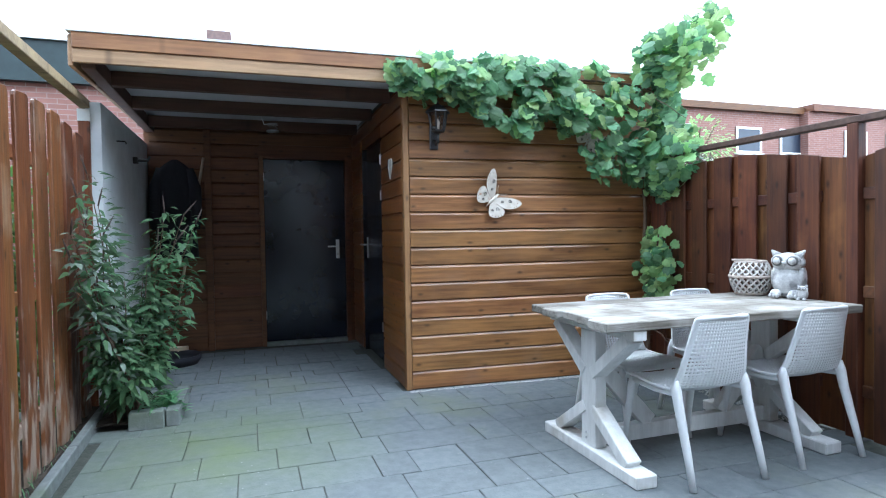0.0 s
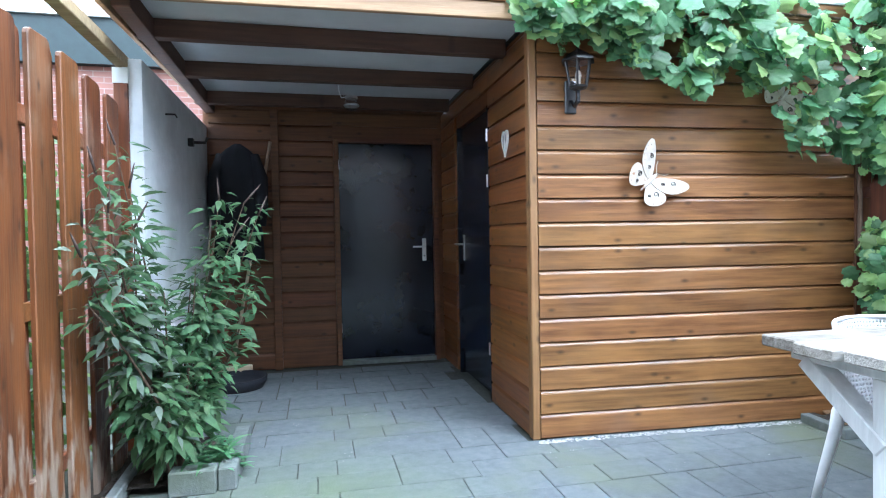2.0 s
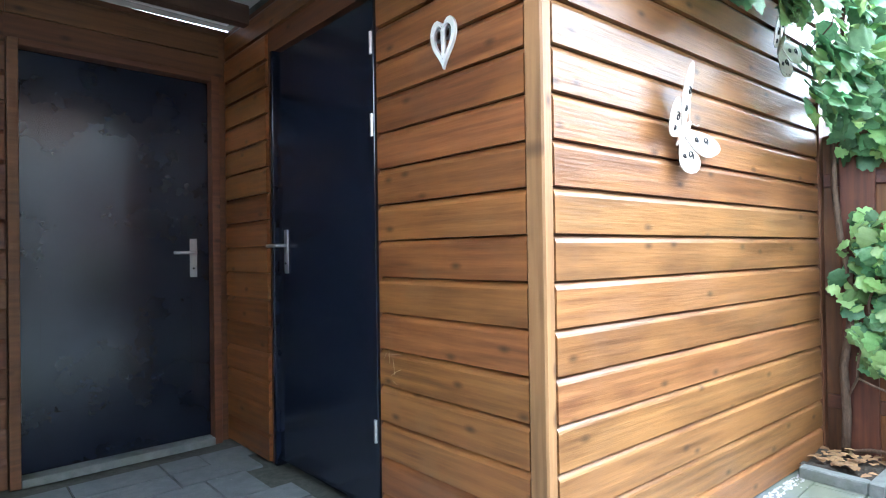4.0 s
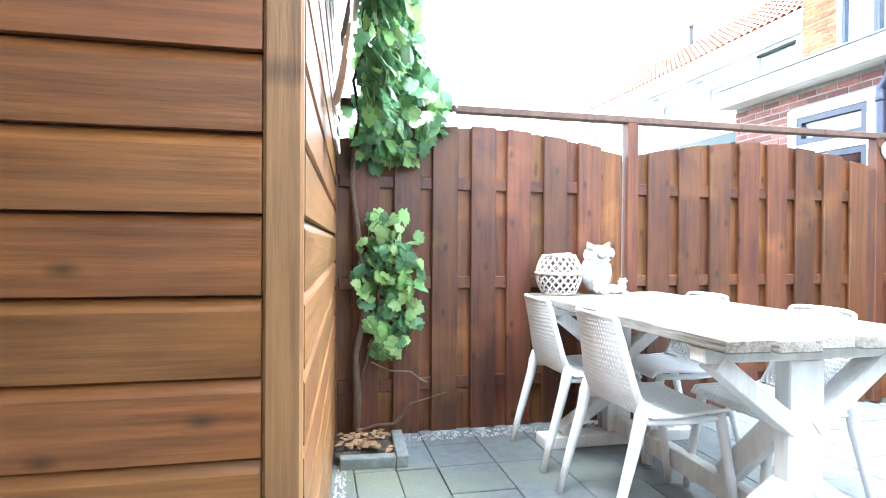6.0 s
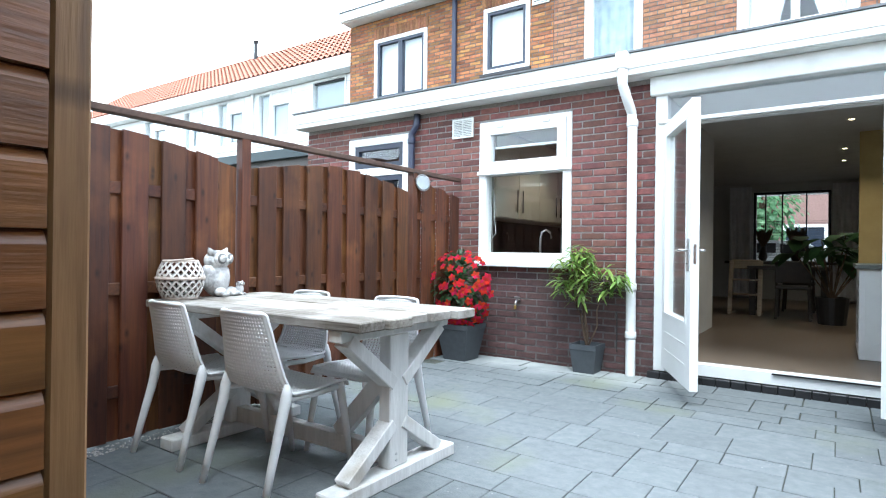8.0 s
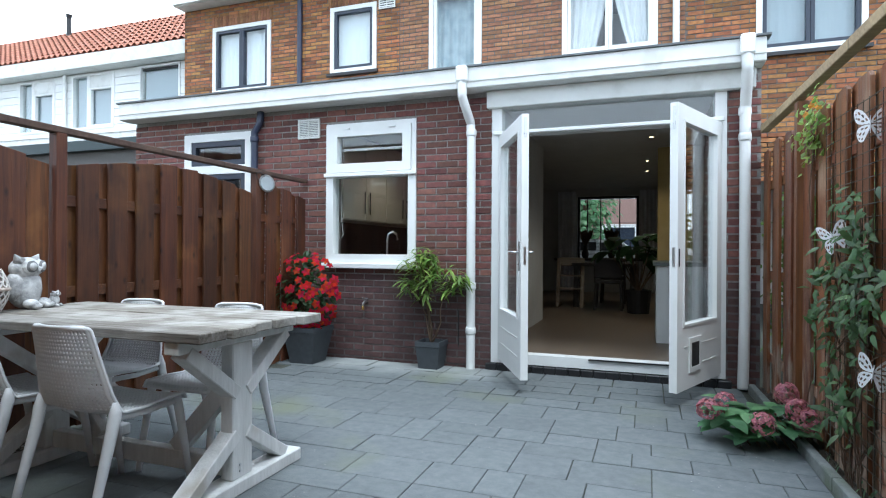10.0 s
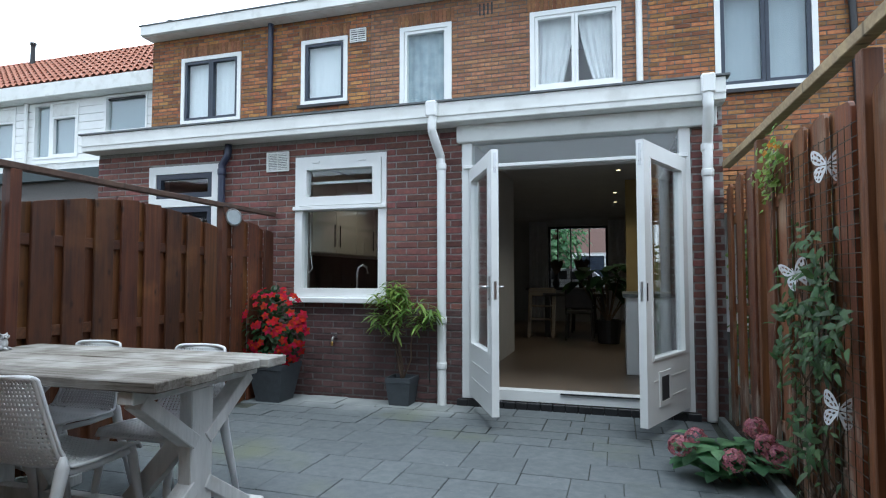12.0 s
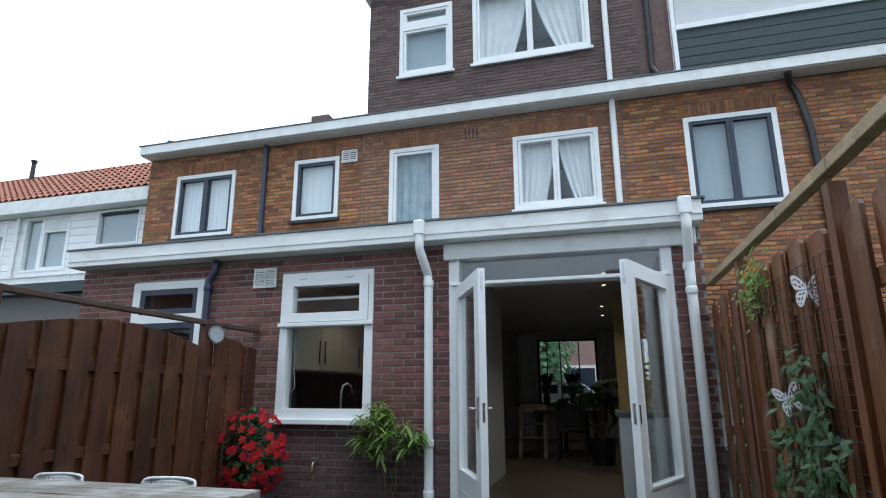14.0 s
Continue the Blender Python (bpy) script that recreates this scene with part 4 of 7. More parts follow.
# ---- bricks ----
def wall_bricks(parent, x0, x1, z0, z1, y, openings, single, joined, bw=0.2, bh=0.0505, gap=0.0115, keep=None, limit=0, plinth=None, proud=0.0):
    """Stretcher bond in front of a wall at y, facing +y. Full bricks inside keep are single parts that share one mesh, the rest one field."""
    pitch = bh + gap
    sx = bw + gap
    vs, fs, vs2, fs2 = [], [], [], []
    one = mesh_of("brick", box((-bw / 2, -0.03, -bh / 2), (bw / 2, 0.0, bh / 2), 0.0025))
    one.materials.append(single)
    two = one.copy()
    two.materials.clear()
    if plinth:
        two.materials.append(plinth[1])
    made = 0
    rows = int((z1 - z0) / pitch)
    rng = random.Random(5)
    for r in range(rows):
        za = z0 + r * pitch + gap / 2
        zb = za + bh
        off = (r % 2) * sx / 2
        i0 = int((x0 - off) / sx) - 1
        x = i0 * sx + off
        while x < x1:
            a, b = max(x + gap / 2, x0), min(x + sx - gap / 2, x1)
            x += sx
            if b - a < 0.02:
                continue
            segs = [(a, b)]
            for ox0, ox1, oz0, oz1 in openings:
                if zb > oz0 + 0.004 and za < oz1 - 0.004:
                    out = []
                    for p, q in segs:
                        if q <= ox0 or p >= ox1:
                            out.append((p, q))
                        else:
                            if p < ox0 - 0.02:
                                out.append((p, ox0 - 0.003))
                            if q > ox1 + 0.02:
                                out.append((ox1 + 0.003, q))
                    segs = out
            dark = plinth and za < plinth[0]
            for p, q in segs:
                d = y + proud + rng.uniform(-0.0025, 0.0025)
                cx, cz = (p + q) / 2, (za + zb) / 2
                if q - p > bw - 0.003 and keep and keep[0] < cx < keep[1] and keep[2] < cz < keep[3] and made < limit:
                    part("brick", two if dark else one, None, parent, m=pose(cx, d, cz, 0, 0, rng.uniform(-0.6, 0.6)))
                    made += 1
                    continue
                V, Fc = (vs2, fs2) if dark else (vs, fs)
                k = len(V)
                e = 0.002
                V += [(p, d - 0.03, za), (q, d - 0.03, za), (q, d - 0.03, zb), (p, d - 0.03, zb),
                      (p + e, d, za + e), (q - e, d, za + e), (q - e, d, zb - e), (p + e, d, zb - e)]
                Fc += [(k + 4, k + 7, k + 6, k + 5), (k, k + 4, k + 5, k + 1), (k + 1, k + 5, k + 6, k + 2), (k + 2, k + 6, k + 7, k + 3), (k + 3, k + 7, k + 4, k)]
    for V, Fc, mat in ((vs, fs, joined), (vs2, fs2, plinth[2] if plinth else None)):
        if V:
            tagged(part("brickwork", raw("brickwork", V, Fc, mat), None, parent), kind="stuff")


# ---- pipes and wall fittings ----
def downpipe(points, r, material, label, clips=()):
    p = thing("downpipe", label, "downpipe")
    pts = [Vector(points[0])]
    for a, b in zip(points, points[1:]):
        a, b = Vector(a), Vector(b)
        pts += [a.lerp(b, 0.02 / (b - a).length), b.lerp(a, 0.02 / (b - a).length), b]
    points = pts
    part("pipe", tube(points, r, 14), material, p, smooth=True)
    for c in clips:
        part("collar", lathe([(r + 0.004, 0), (r + 0.007, 0.012), (r + 0.007, 0.05), (r + 0.004, 0.06)], 14, at=c), material, p, smooth=True)
    return p


p = downpipe([(0.315, -4.175, 2.58), (0.315, -4.175, 2.44), (0.30, -4.22, 2.36), (0.285, -4.335, 2.24), (0.28, -4.345, 2.1), (0.275, -4.345, 0.02)], 0.04, M_WHITE,
             "white plastic downpipe on the brick wall", [(0.277, -4.345, 0.75), (0.276, -4.345, 0.35), (0.28, -4.345, 2.12)])
part("hopper", box((0.265, -4.20, 2.56), (0.365, -4.13, 2.70), 0.012), M_WHITE, p)
p = downpipe([(-1.90, -4.175, 2.58), (-1.90, -4.175, 2.46), (-1.905, -4.24, 2.36), (-1.91, -4.335, 2.22), (-1.91, -4.345, 2.0), (-1.915, -4.345, 0.6), (-1.905, -4.345, 0.05)], 0.04, M_WHITE,
             "white plastic downpipe beside the garden doors", [(-1.91, -4.345, 1.95), (-1.908, -4.345, 2.15)])
part("hopper", box((-1.95, -4.20, 2.56), (-1.85, -4.13, 2.71), 0.012), M_WHITE, p)
M_BLUEPIPE = surface("dark_blue_pipe", (0.02, 0.026, 0.055), (0.03, 0.038, 0.07), scale=8.0, rough=0.4, bump=0.02)
downpipe([(2.56, -4.36, 2.52), (2.56, -4.35, 2.40), (2.62, -4.34, 2.30), (2.62, -4.34, 0.0)], 0.036, M_BLUEPIPE, "dark blue downpipe on the neighbour's wall", [(2.62, -4.34, 2.2)])
downpipe([(4.31, U + 0.05, 5.43), (4.31, U + 0.05, 3.5), (4.31, U + 0.05, 2.7)], 0.045, M_BLUEPIPE, "dark blue downpipe on the upper wall")
downpipe([(-1.555, U + 0.05, 5.43), (-1.555, U + 0.05, 2.7)], 0.045, M_WHITE, "white downpipe on the upper wall")
downpipe([(-1.57, DY + 0.05, 8.3), (-1.57, DY + 0.05, 5.65)], 0.045, M_WHITE, "white downpipe on the dormer wall")
downpipe([(-3.86, U + 0.2, 5.43), (-3.92, U + 0.06, 5.30), (-4.00, U + 0.05, 5.12), (-4.08, U + 0.05, 4.6), (-4.13, U + 0.05, 2.7)], 0.045, M_BLACK, "black downpipe on the neighbour's upper wall")
downpipe([(-2.21, DY + 0.02, 8.3), (-2.21, DY + 0.02, 6.05), (-2.28, DY + 0.06, 5.9)], 0.045, M_BLACK, "black downpipe on the dormer pier")


def vent(name, x0, x1, z0, z1, y, label, slats, material):
    v = thing(name, label, "vent")
    part("frame", ring(x0, x1, z0, z1, y, y + 0.02, 0.018), material, v)
    part("backing", box((x0 + 0.01, y, z0 + 0.01), (x1 - 0.01, y + 0.004, z1 - 0.01)), M_BLACK, v)
    h = (z1 - z0 - 0.04) / slats
    for i in range(slats):
        z = z0 + 0.02 + (i + 0.5) * h
        part("slat", box((x0 + 0.018, -0.004, -h * 0.32), (x1 - 0.018, 0.004, h * 0.32)), material, v, m=pose(0, y + 0.012, z, 25))
    part("mullion", box(((x0 + x1) / 2 - 0.006, y + 0.012, z0 + 0.018), ((x0 + x1) / 2 + 0.006, y + 0.022, z1 - 0.018)), material, v)


vent("wall_vent", 1.872, 2.122, 2.209, 2.403, F + 0.002, "cream plastic air vent in the brick wall", 9, M_WHITE_OLD)
vent("wall_vent", 2.572, 2.858, 4.94, 5.16, U + 0.002, "white air vent on the upper wall", 5, M_WHITE_OLD)
v = thing("brick_vent", "slotted air brick in the upper wall", "vent")
# solid black bars: the darkness of the open slots is painted in
for i in range(4):
    part("slot", box((0.51 + i * 0.062, U - 0.02, 5.10), (0.535 + i * 0.062, U + 0.004, 5.28)), M_BLACK, v)
t = thing("garden_tap", "chrome outdoor tap on the brick wall", "tap")
part("body", tube([(1.34, F, 0.60), (1.34, F + 0.06, 0.60), (1.34, F + 0.085, 0.585), (1.34, F + 0.09, 0.55)], [0.011, 0.011, 0.011, 0.009], 10), M_METAL, t, smooth=True)
part("handle", tube([(1.31, F + 0.05, 0.635), (1.37, F + 0.05, 0.635)], 0.006, 8), M_METAL, t)
part("spout", lathe([(0.012, 0), (0.013, 0.03), (0.009, 0.035)], 10, at=(1.34, F + 0.09, 0.525)), surface("brass", (0.55, 0.36, 0.10), (0.62, 0.42, 0.14), rough=0.35, metal=1.0, bump=0.02), t)
h = thing("wall_rod", "thin dark metal hook rod on the brick wall", "rod")
part("rod", tube([(0.40, F + 0.02, 0.22), (0.40, F + 0.03, 0.24), (0.40, F + 0.03, 0.54), (0.41, F + 0.02, 0.56)], 0.005, 6), M_BLACK, h)

# ---- white terrace further along, drawn with the house ----
rw = thing("white_terrace", "white boarded terrace with an orange tiled roof", "building", kind="structure")
RY = -8.2
RWIN = [(9.12, 10.33, 3.58, 4.74), (7.39, 8.45, 4.0, 4.75), (10.83, 11.95, 3.58, 4.74), (12.6, 13.5, 3.65, 4.71), (14.3, 15.5, 3.85, 4.71)]
part("wall", slab_with_holes(6.9, 20.0, -0.05, 4.768, RY - 0.25, RY - 0.02, RWIN), M_WHITE_OLD, rw)
for i in range(8):
    z = 3.48 + i * 0.16
    part("cladding_board", slab_with_holes(6.9, 20.0, z, z + 0.15, RY - 0.019, RY + 0.006, RWIN), M_WHITE, rw)
for x0, x1, z0, z1 in RWIN:
    wn_ = part("window", ring(x0, x1, z0, z1, RY - 0.09, RY + 0.02, 0.045), M_WHITE, rw)
    if z0 < 3.9:
        xm = x0 + (x1 - x0) * 0.58
        part("mullion", box((xm, RY - 0.08, z0 + 0.046), (xm + 0.07, RY + 0.012, z1 - 0.046), 0.004), M_WHITE, wn_)
        part("sash", ring(x0 + 0.047, xm - 0.002, z0 + 0.047, z1 - 0.30, RY - 0.06, RY + 0.01, 0.04), M_WHITE, wn_)
        part("roller_box", box((x0 + 0.047, RY - 0.05, z1 - 0.298), (xm - 0.002, RY + 0.012, z1 - 0.047), 0.006), M_WHITE_OLD, wn_)
    else:
        # solid black strip along the pane's top edge
        part("top_gap", box((x0 + 0.046, RY - 0.07, z1 - 0.085), (x1 - 0.046, RY - 0.03, z1 - 0.046)), M_BLACK, wn_)
    ob = part("pane", box((x0 + 0.045, RY - 0.055, z0 + 0.045), (x1 - 0.045, RY - 0.05, z1 - 0.045)), M_GLASS, wn_)
    ob.visible_shadow = False
    # sheet coloured as the sky's reflection in the pane
    part("blind", box((x0 + 0.05, RY - 0.12, z0 + 0.02), (x1 - 0.05, RY - 0.11, z1 - 0.02)), M_SKY_SHEET, wn_)
part("eaves", box((6.9, RY - 0.1, 4.77), (20, RY + 0.30, 5.045), 0.006), M_WHITE_OLD, rw)
part("downpipe", tube([(10.48, RY + 0.06, 4.76), (10.48, RY + 0.06, 3.5)], 0.04, 10), M_WHITE, rw)
part("lean_to_roof", box((4.6, -7.6, 3.0), (20, RY + 0.3, 3.2)), M_GREEN, rw, "dark green flat roof edge")
part("lean_to_edge", box((4.6, -7.62, 3.201), (20, RY + 0.3, 3.24)), M_WHITE_OLD, rw)
part("lean_to_wall", box((4.7, -7.75, -0.05), (20, RY + 0.2, 2.998)), M_MORTAR_D, rw)
# pantile roof
cols, rows_ = 78, 9
vs, fs = [], []
for r_ in range(rows_):
    for c_ in range(cols * 6 + 1):
        x = 6.88 + c_ * (13.1 / (cols * 6))
        wv = 0.028 * math.sin(c_ * 2 * math.pi / 6)
        for e in (0, 1):
            t = (r_ + e) * 0.27
            vs.append((x, RY + 0.30 - t * 0.80, 5.05 + t * 0.60 + wv + (0.035 if e == 0 else 0.0)))
n_ = cols * 6 + 1
for r_ in range(rows_):
    for c_ in range(n_ - 1):
        k = (r_ * n_ + c_) * 2
        fs.append((k, k + 2, k + 3, k + 1))
tagged(part("roof_tiles", raw("roof_tiles", vs, fs, M_TILE, True), None, rw, "orange clay pantiles"), kind="stuff")
part("roof_base", box((6.9, RY - 2.2, 5.02), (20, RY + 0.25, 5.044)), M_ROOF_FELT, rw)
slope = rows_ * 0.27
part("roof_slope", raw("roof_slope", [(6.9, RY + 0.28, 5.046), (19.95, RY + 0.28, 5.046), (19.95, RY + 0.30 - slope * 0.80, 5.02 + slope * 0.60), (6.9, RY + 0.30 - slope * 0.80, 5.02 + slope * 0.60)], [(0, 1, 2, 3)], M_TILE, False), None, rw)
for x in (8.2, 12.3):
    part("roof_vent", tube([(x, RY - 1.4, 6.3), (x, RY - 1.4, 6.75), (x, RY - 1.4, 6.85)], [0.06, 0.05, 0.08], 10), M_BLACK, rw)
solid("chimney_terrace", box((3.95, -9.6, 5.5), (4.35, -9.2, 6.75)), M_BRICK_DORMER, "small brick chimney on the terrace roof", "chimney", "structure")
part("vent_pipe", tube([(6.95, -8.1, 4.9), (6.95, -8.1, 5.3), (7.0, -8.0, 5.42)], 0.06, 8), M_BLACK, rw)

# ---- inside the house ----
M_FLOOR = surface("oak_laminate", (0.13, 0.098, 0.072), (0.20, 0.155, 0.115), scale=4.0, rough=0.38, bump=0.05, stretch=(6, 0.4, 1), vary=0.1)
M_KITCHEN = surface("cream_cabinet", (0.60, 0.55, 0.46), (0.66, 0.61, 0.52), scale=3.0, rough=0.35, bump=0.02)
M_SPLASH = surface("dark_backsplash", (0.018, 0.016, 0.016), (0.035, 0.030, 0.030), scale=6.0, rough=0.3, bump=0.05)
M_DARKWOOD = surface("dark_furniture", (0.025, 0.020, 0.018), (0.045, 0.036, 0.032), scale=6.0, rough=0.6, bump=0.1)
M_OCHRE = surface("ochre_wall", (0.40, 0.30, 0.12), (0.48, 0.37, 0.16), scale=3.0, rough=0.9, bump=0.03)
IX0, IX1, IY = -1.98, 2.2, -13.0
solid("floor_house", box((IX0 - 0.05, IY - 0.2, 0.0), (IX1 + 0.05, F - 0.1, 0.14)), M_FLOOR, "brown wooden floor inside the house", "floor", "structure")
solid("ceiling_house", box((IX0, IY, 2.52), (IX1, F - 0.281, 2.55)), M_ROOM, "plain ceiling inside the house", "ceiling", "structure")
FW = (-1.02, 0.33, 0.88, 2.35)
solid("wall_street", slab_with_holes(-9.0, 6.6, -0.05, 5.45, IY - 0.3, IY, [FW]), M_ROOM, "street-side wall of the living room", "wall", "structure")
solid("wall_inside_west", box((IX0 - 0.15, IY, 0.0), (IX0, -7.72, 2.55)), M_ROOM, "plain living room wall", "wall", "structure")
solid("wall_inside_east", box((IX1, IY, 0.0), (IX1 + 0.12, F - 0.281, 2.6)), M_ROOM, "plain party wall inside the house", "wall", "structure")
solid("wall_kitchen", box((0.16, -7.4, 0.14), (0.24, F - 0.282, 2.52)), M_ROOM, "partition between kitchen and living room", "wall", "structure")
solid("wall_ochre", box((-1.98, -7.9, 0.14), (-1.34, -7.8, 2.52)), M_OCHRE, "ochre painted wall return", "wall", "structure")
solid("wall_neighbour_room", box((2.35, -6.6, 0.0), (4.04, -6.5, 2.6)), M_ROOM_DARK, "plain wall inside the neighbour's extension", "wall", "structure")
w = thing("window_11", "living room street window with dark frame and blinds", "window", kind="structure")
part("window_frame", ring(FW[0], FW[1], FW[2], FW[3], IY - 0.2, IY - 0.1, 0.05), M_BLACK, w)
for x in (-0.62, 0.0 - 0.2, 0.1):
    part("bar", box((x, IY - 0.18, FW[2] + 0.05), (x + 0.025, IY - 0.12, FW[3] - 0.05)), M_BLACK, w)
for i in range(24):
    z = 1.0 + i * 0.032
    part("blind_slat", box((FW[0] + 0.05, IY - 0.07, z), (FW[1] - 0.05, IY - 0.055, z + 0.006)), M_BLACK, w)
curtain(0.34, 0.75, 0.2, 2.45, IY + 0.15, label="white voile curtain beside the street window")
curtain(-1.50, -1.04, 0.2, 2.45, IY + 0.15, label="white voile curtain beside the street window")
# sideboard with rack
sb = thing("kitchen_island", "white panelled kitchen island with a grey top", "cabinet")
part("body", box((-1.95, -6.8, 0.14), (-1.30, -5.82, 0.945), 0.005), M_WHITE, sb)
part("panel", ring(-1.90, -1.34, 0.22, 0.88, -5.819, -5.805, 0.07), M_WHITE, sb)
part("worktop", box((-1.98, -6.85, 0.947), (-1.27, -5.77, 0.988), 0.004), M_KERB, sb)
for i in range(6):
    for j in range(3):
        part("bottle_hole", lathe([(0.03, 0), (0.042, 0.006), (0.03, 0.006)], 10), M_WHITE_OLD, sb, m=pose(-1.299, -6.0 - j * 0.14, 0.3 + i * 0.1, 0, 90))
dt = thing("dining_table", "dark dining table in the living room", "table")
part("tabletop", box((-1.05, -10.3, 0.84), (0.0, -9.3, 0.89), 0.004), M_DARKWOOD, dt)
for x in (-0.98, -0.07):
    for y in (-10.23, -9.37):
        part("leg", box((x - 0.04, y - 0.04, 0.14), (x + 0.04, y + 0.04, 0.838)), M_DARKWOOD, dt)


def inside_chair(at, turn, material, label):
    c = thing("dining_chair", label, "chair", (*at, 0.14), turn, "dining chairs")
    part("seat", box((-0.22, -0.22, 0.43), (0.22, 0.22, 0.48), 0.01), material, c)
    part("backrest", box((-0.22, -0.24, 0.52), (0.22, -0.20, 0.82), 0.01), material, c)
    for sx in (-1, 1):
        for sy in (-1, 1):
            part("leg", beam((sx * 0.19, sy * 0.19, 0.429), (sx * 0.21, sy * 0.22, 0), 0.035, 0.035, up=(1, 0, 0)), material, c)
        part("post", beam((sx * 0.2, -0.21, 0.48), (sx * 0.2, -0.225, 0.52), 0.03, 0.03, up=(1, 0, 0)), material, c)


inside_chair((-0.62, -9.15), 180, M_DARKWOOD, "dark upholstered dining chair at the table")
inside_chair((-0.62, -10.5), 180, M_DARKWOOD, "dark upholstered dining chair at the table")
M_PALE_WOOD = timber("pale_beech", (0.26, 0.20, 0.14), (0.38, 0.31, 0.23), vary=0.05, rough=0.5)
hc = thing("high_chair", "pale wooden child's high chair by the table", "chair", (0.02, -9.2, 0.14))
for s in (-1, 1):
    part("upright", beam((s * 0.2, 0.0, 0.03), (s * 0.2, -0.18, 0.82), 0.03, 0.06, up=(1, 0, 0)), M_PALE_WOOD, hc)
    part("runner", beam((s * 0.2, 0.05, 0.02), (s * 0.2, -0.45, 0.02), 0.03, 0.04, up=(1, 0, 0)), M_PALE_WOOD, hc)
for z, y0, y1 in ((0.30, -0.3, -0.02), (0.52, -0.32, -0.08)):
    part("shelf", box((-0.19, y0, z), (0.19, y1, z + 0.02)), M_PALE_WOOD, hc)
part("backrest", box((-0.2, -0.2, 0.7), (0.2, -0.17, 0.84), 0.005), M_PALE_WOOD, hc)
ip = thing("house_plant", "large house plant in the living room, coloured dark for a silhouette", "plant")
fo = Foliage("broad", 61)
rng = random.Random(62)
bm = bmesh.new()
# pot coloured black to sink into the unlit room, leaves dark as a silhouette
part("pot", lathe([(0.16, 0.14), (0.2, 0.5), (0.18, 0.5), (0.15, 0.45)], 18, at=(-1.08, -8.75, 0)), M_BLACK, ip)
for i in range(16):
    a = i * 0.9
    p = Vector((-1.12 + 0.5 * math.cos(a) * rng.random(), -8.75 + 0.3 * math.sin(a), 1.02 + 0.32 * rng.random()))
    tube([(-1.08, -8.75, 0.45), p], [0.012, 0.006], 5, bm)
    for _ in range(3):
        fo.add(p, (rng.uniform(-1, 1), rng.uniform(-1, 1), rng.uniform(-0.3, 0.4)), (0, 0, 1), rng.uniform(0.22, 0.36), 0.2, 0.5)
part("stalk", bm, M_BARK, ip)
tagged(part("foliage", fo.mesh("foliage", M_DARKLEAF), None, ip), kind="stuff")
for x, y in ((0.12, IY + 0.25), (-0.45, IY + 0.25)):
    vz = thing("vase", "dark vase with dried pampas grass on the window sill", "vase")
    part("body", lathe([(0.05, 0.0), (0.085, 0.08), (0.06, 0.2), (0.035, 0.26), (0.04, 0.30)], 16, at=(x, y, 0.92)), M_DARKWOOD, vz, smooth=True)
    fo = Foliage("slim", 63)
    for _ in range(40):
        fo.add((x, y, 1.2), (rng.uniform(-0.5, 0.5), rng.uniform(-0.3, 0.3), 1), (0, 1, 0), rng.uniform(0.25, 0.45), 0.2, 0.1)
    part("grass", fo.mesh("grass", M_BARK), None, vz)
solid("sill_board", box((-1.5, IY + 0.001, 0.87), (0.8, IY + 0.4, 0.918)), M_DARKWOOD, "dark window sill board", "sill", "structure")
# the last spot, in the kitchen, is an added fill lamp
for x, y in ((-1.25, -6.2), (-1.25, -7.0), (-1.2, -9.0), (-1.2, -10.2), (1.2, -5.6)):
    dl_ = thing("ceiling_spot", "small warm recessed ceiling spotlight", "lamp", (x, y, 2.519))
    part("lens", lathe([(0.024, -0.004), (0.024, 0.0)], 14), lit("warm_lamp", (1.0, 0.75, 0.42), 0.9), dl_)
    spot_data = bpy.data.lights.new("spot_lamp", "SPOT")
    spot_data.energy, spot_data.spot_size, spot_data.spot_blend, spot_data.shadow_soft_size = 6.0, radians(120), 0.6, 0.035
    spot_data.color = (1.0, 0.82, 0.58)
    sl_ = new("spot_lamp", spot_data)
    sl_.parent = dl_
    sl_.location = (0, 0, -0.012)
# kitchen behind the window
kc = thing("wall_cabinet", "cream kitchen wall cabinet with dark handles", "cabinet")
part("body", box((1.84, -6.9, 1.42), (2.19, -4.75, 2.35), 0.003), M_KITCHEN, kc)
for i in range(4):
    y = -6.88 + i * 0.53
    dr = part("door", box((1.818, y, 1.43), (1.838, y + 0.52, 2.34), 0.003), M_KITCHEN, kc)
    part("handle", tube([(1.80, y + (0.46 if i % 2 == 0 else 0.06), 1.5), (1.80, y + (0.46 if i % 2 == 0 else 0.06), 1.75)], 0.008, 6), M_BLACK, dr)
kt = thing("kitchen_counter", "dark kitchen worktop under the window", "counter")
part("worktop", box((0.26, F - 0.95, 0.88), (2.18, F - 0.285, 0.915), 0.003), M_SPLASH, kt)
part("carcass", box((0.26, F - 0.9, 0.14), (2.18, F - 0.29, 0.879)), M_KITCHEN, kt)
solid("backsplash", box((2.18, -7.3, 0.93), (2.197, F - 0.29, 1.419)), M_SPLASH, "dark kitchen backsplash", "backsplash", "structure")
solid("wall_kitchen_back", box((0.241, -7.5, 0.14), (2.199, -7.4, 2.52)), M_SPLASH, "dark rear wall of the kitchen", "wall", "structure")
fc = thing("kitchen_tap", "tall curved chrome kitchen tap", "tap")
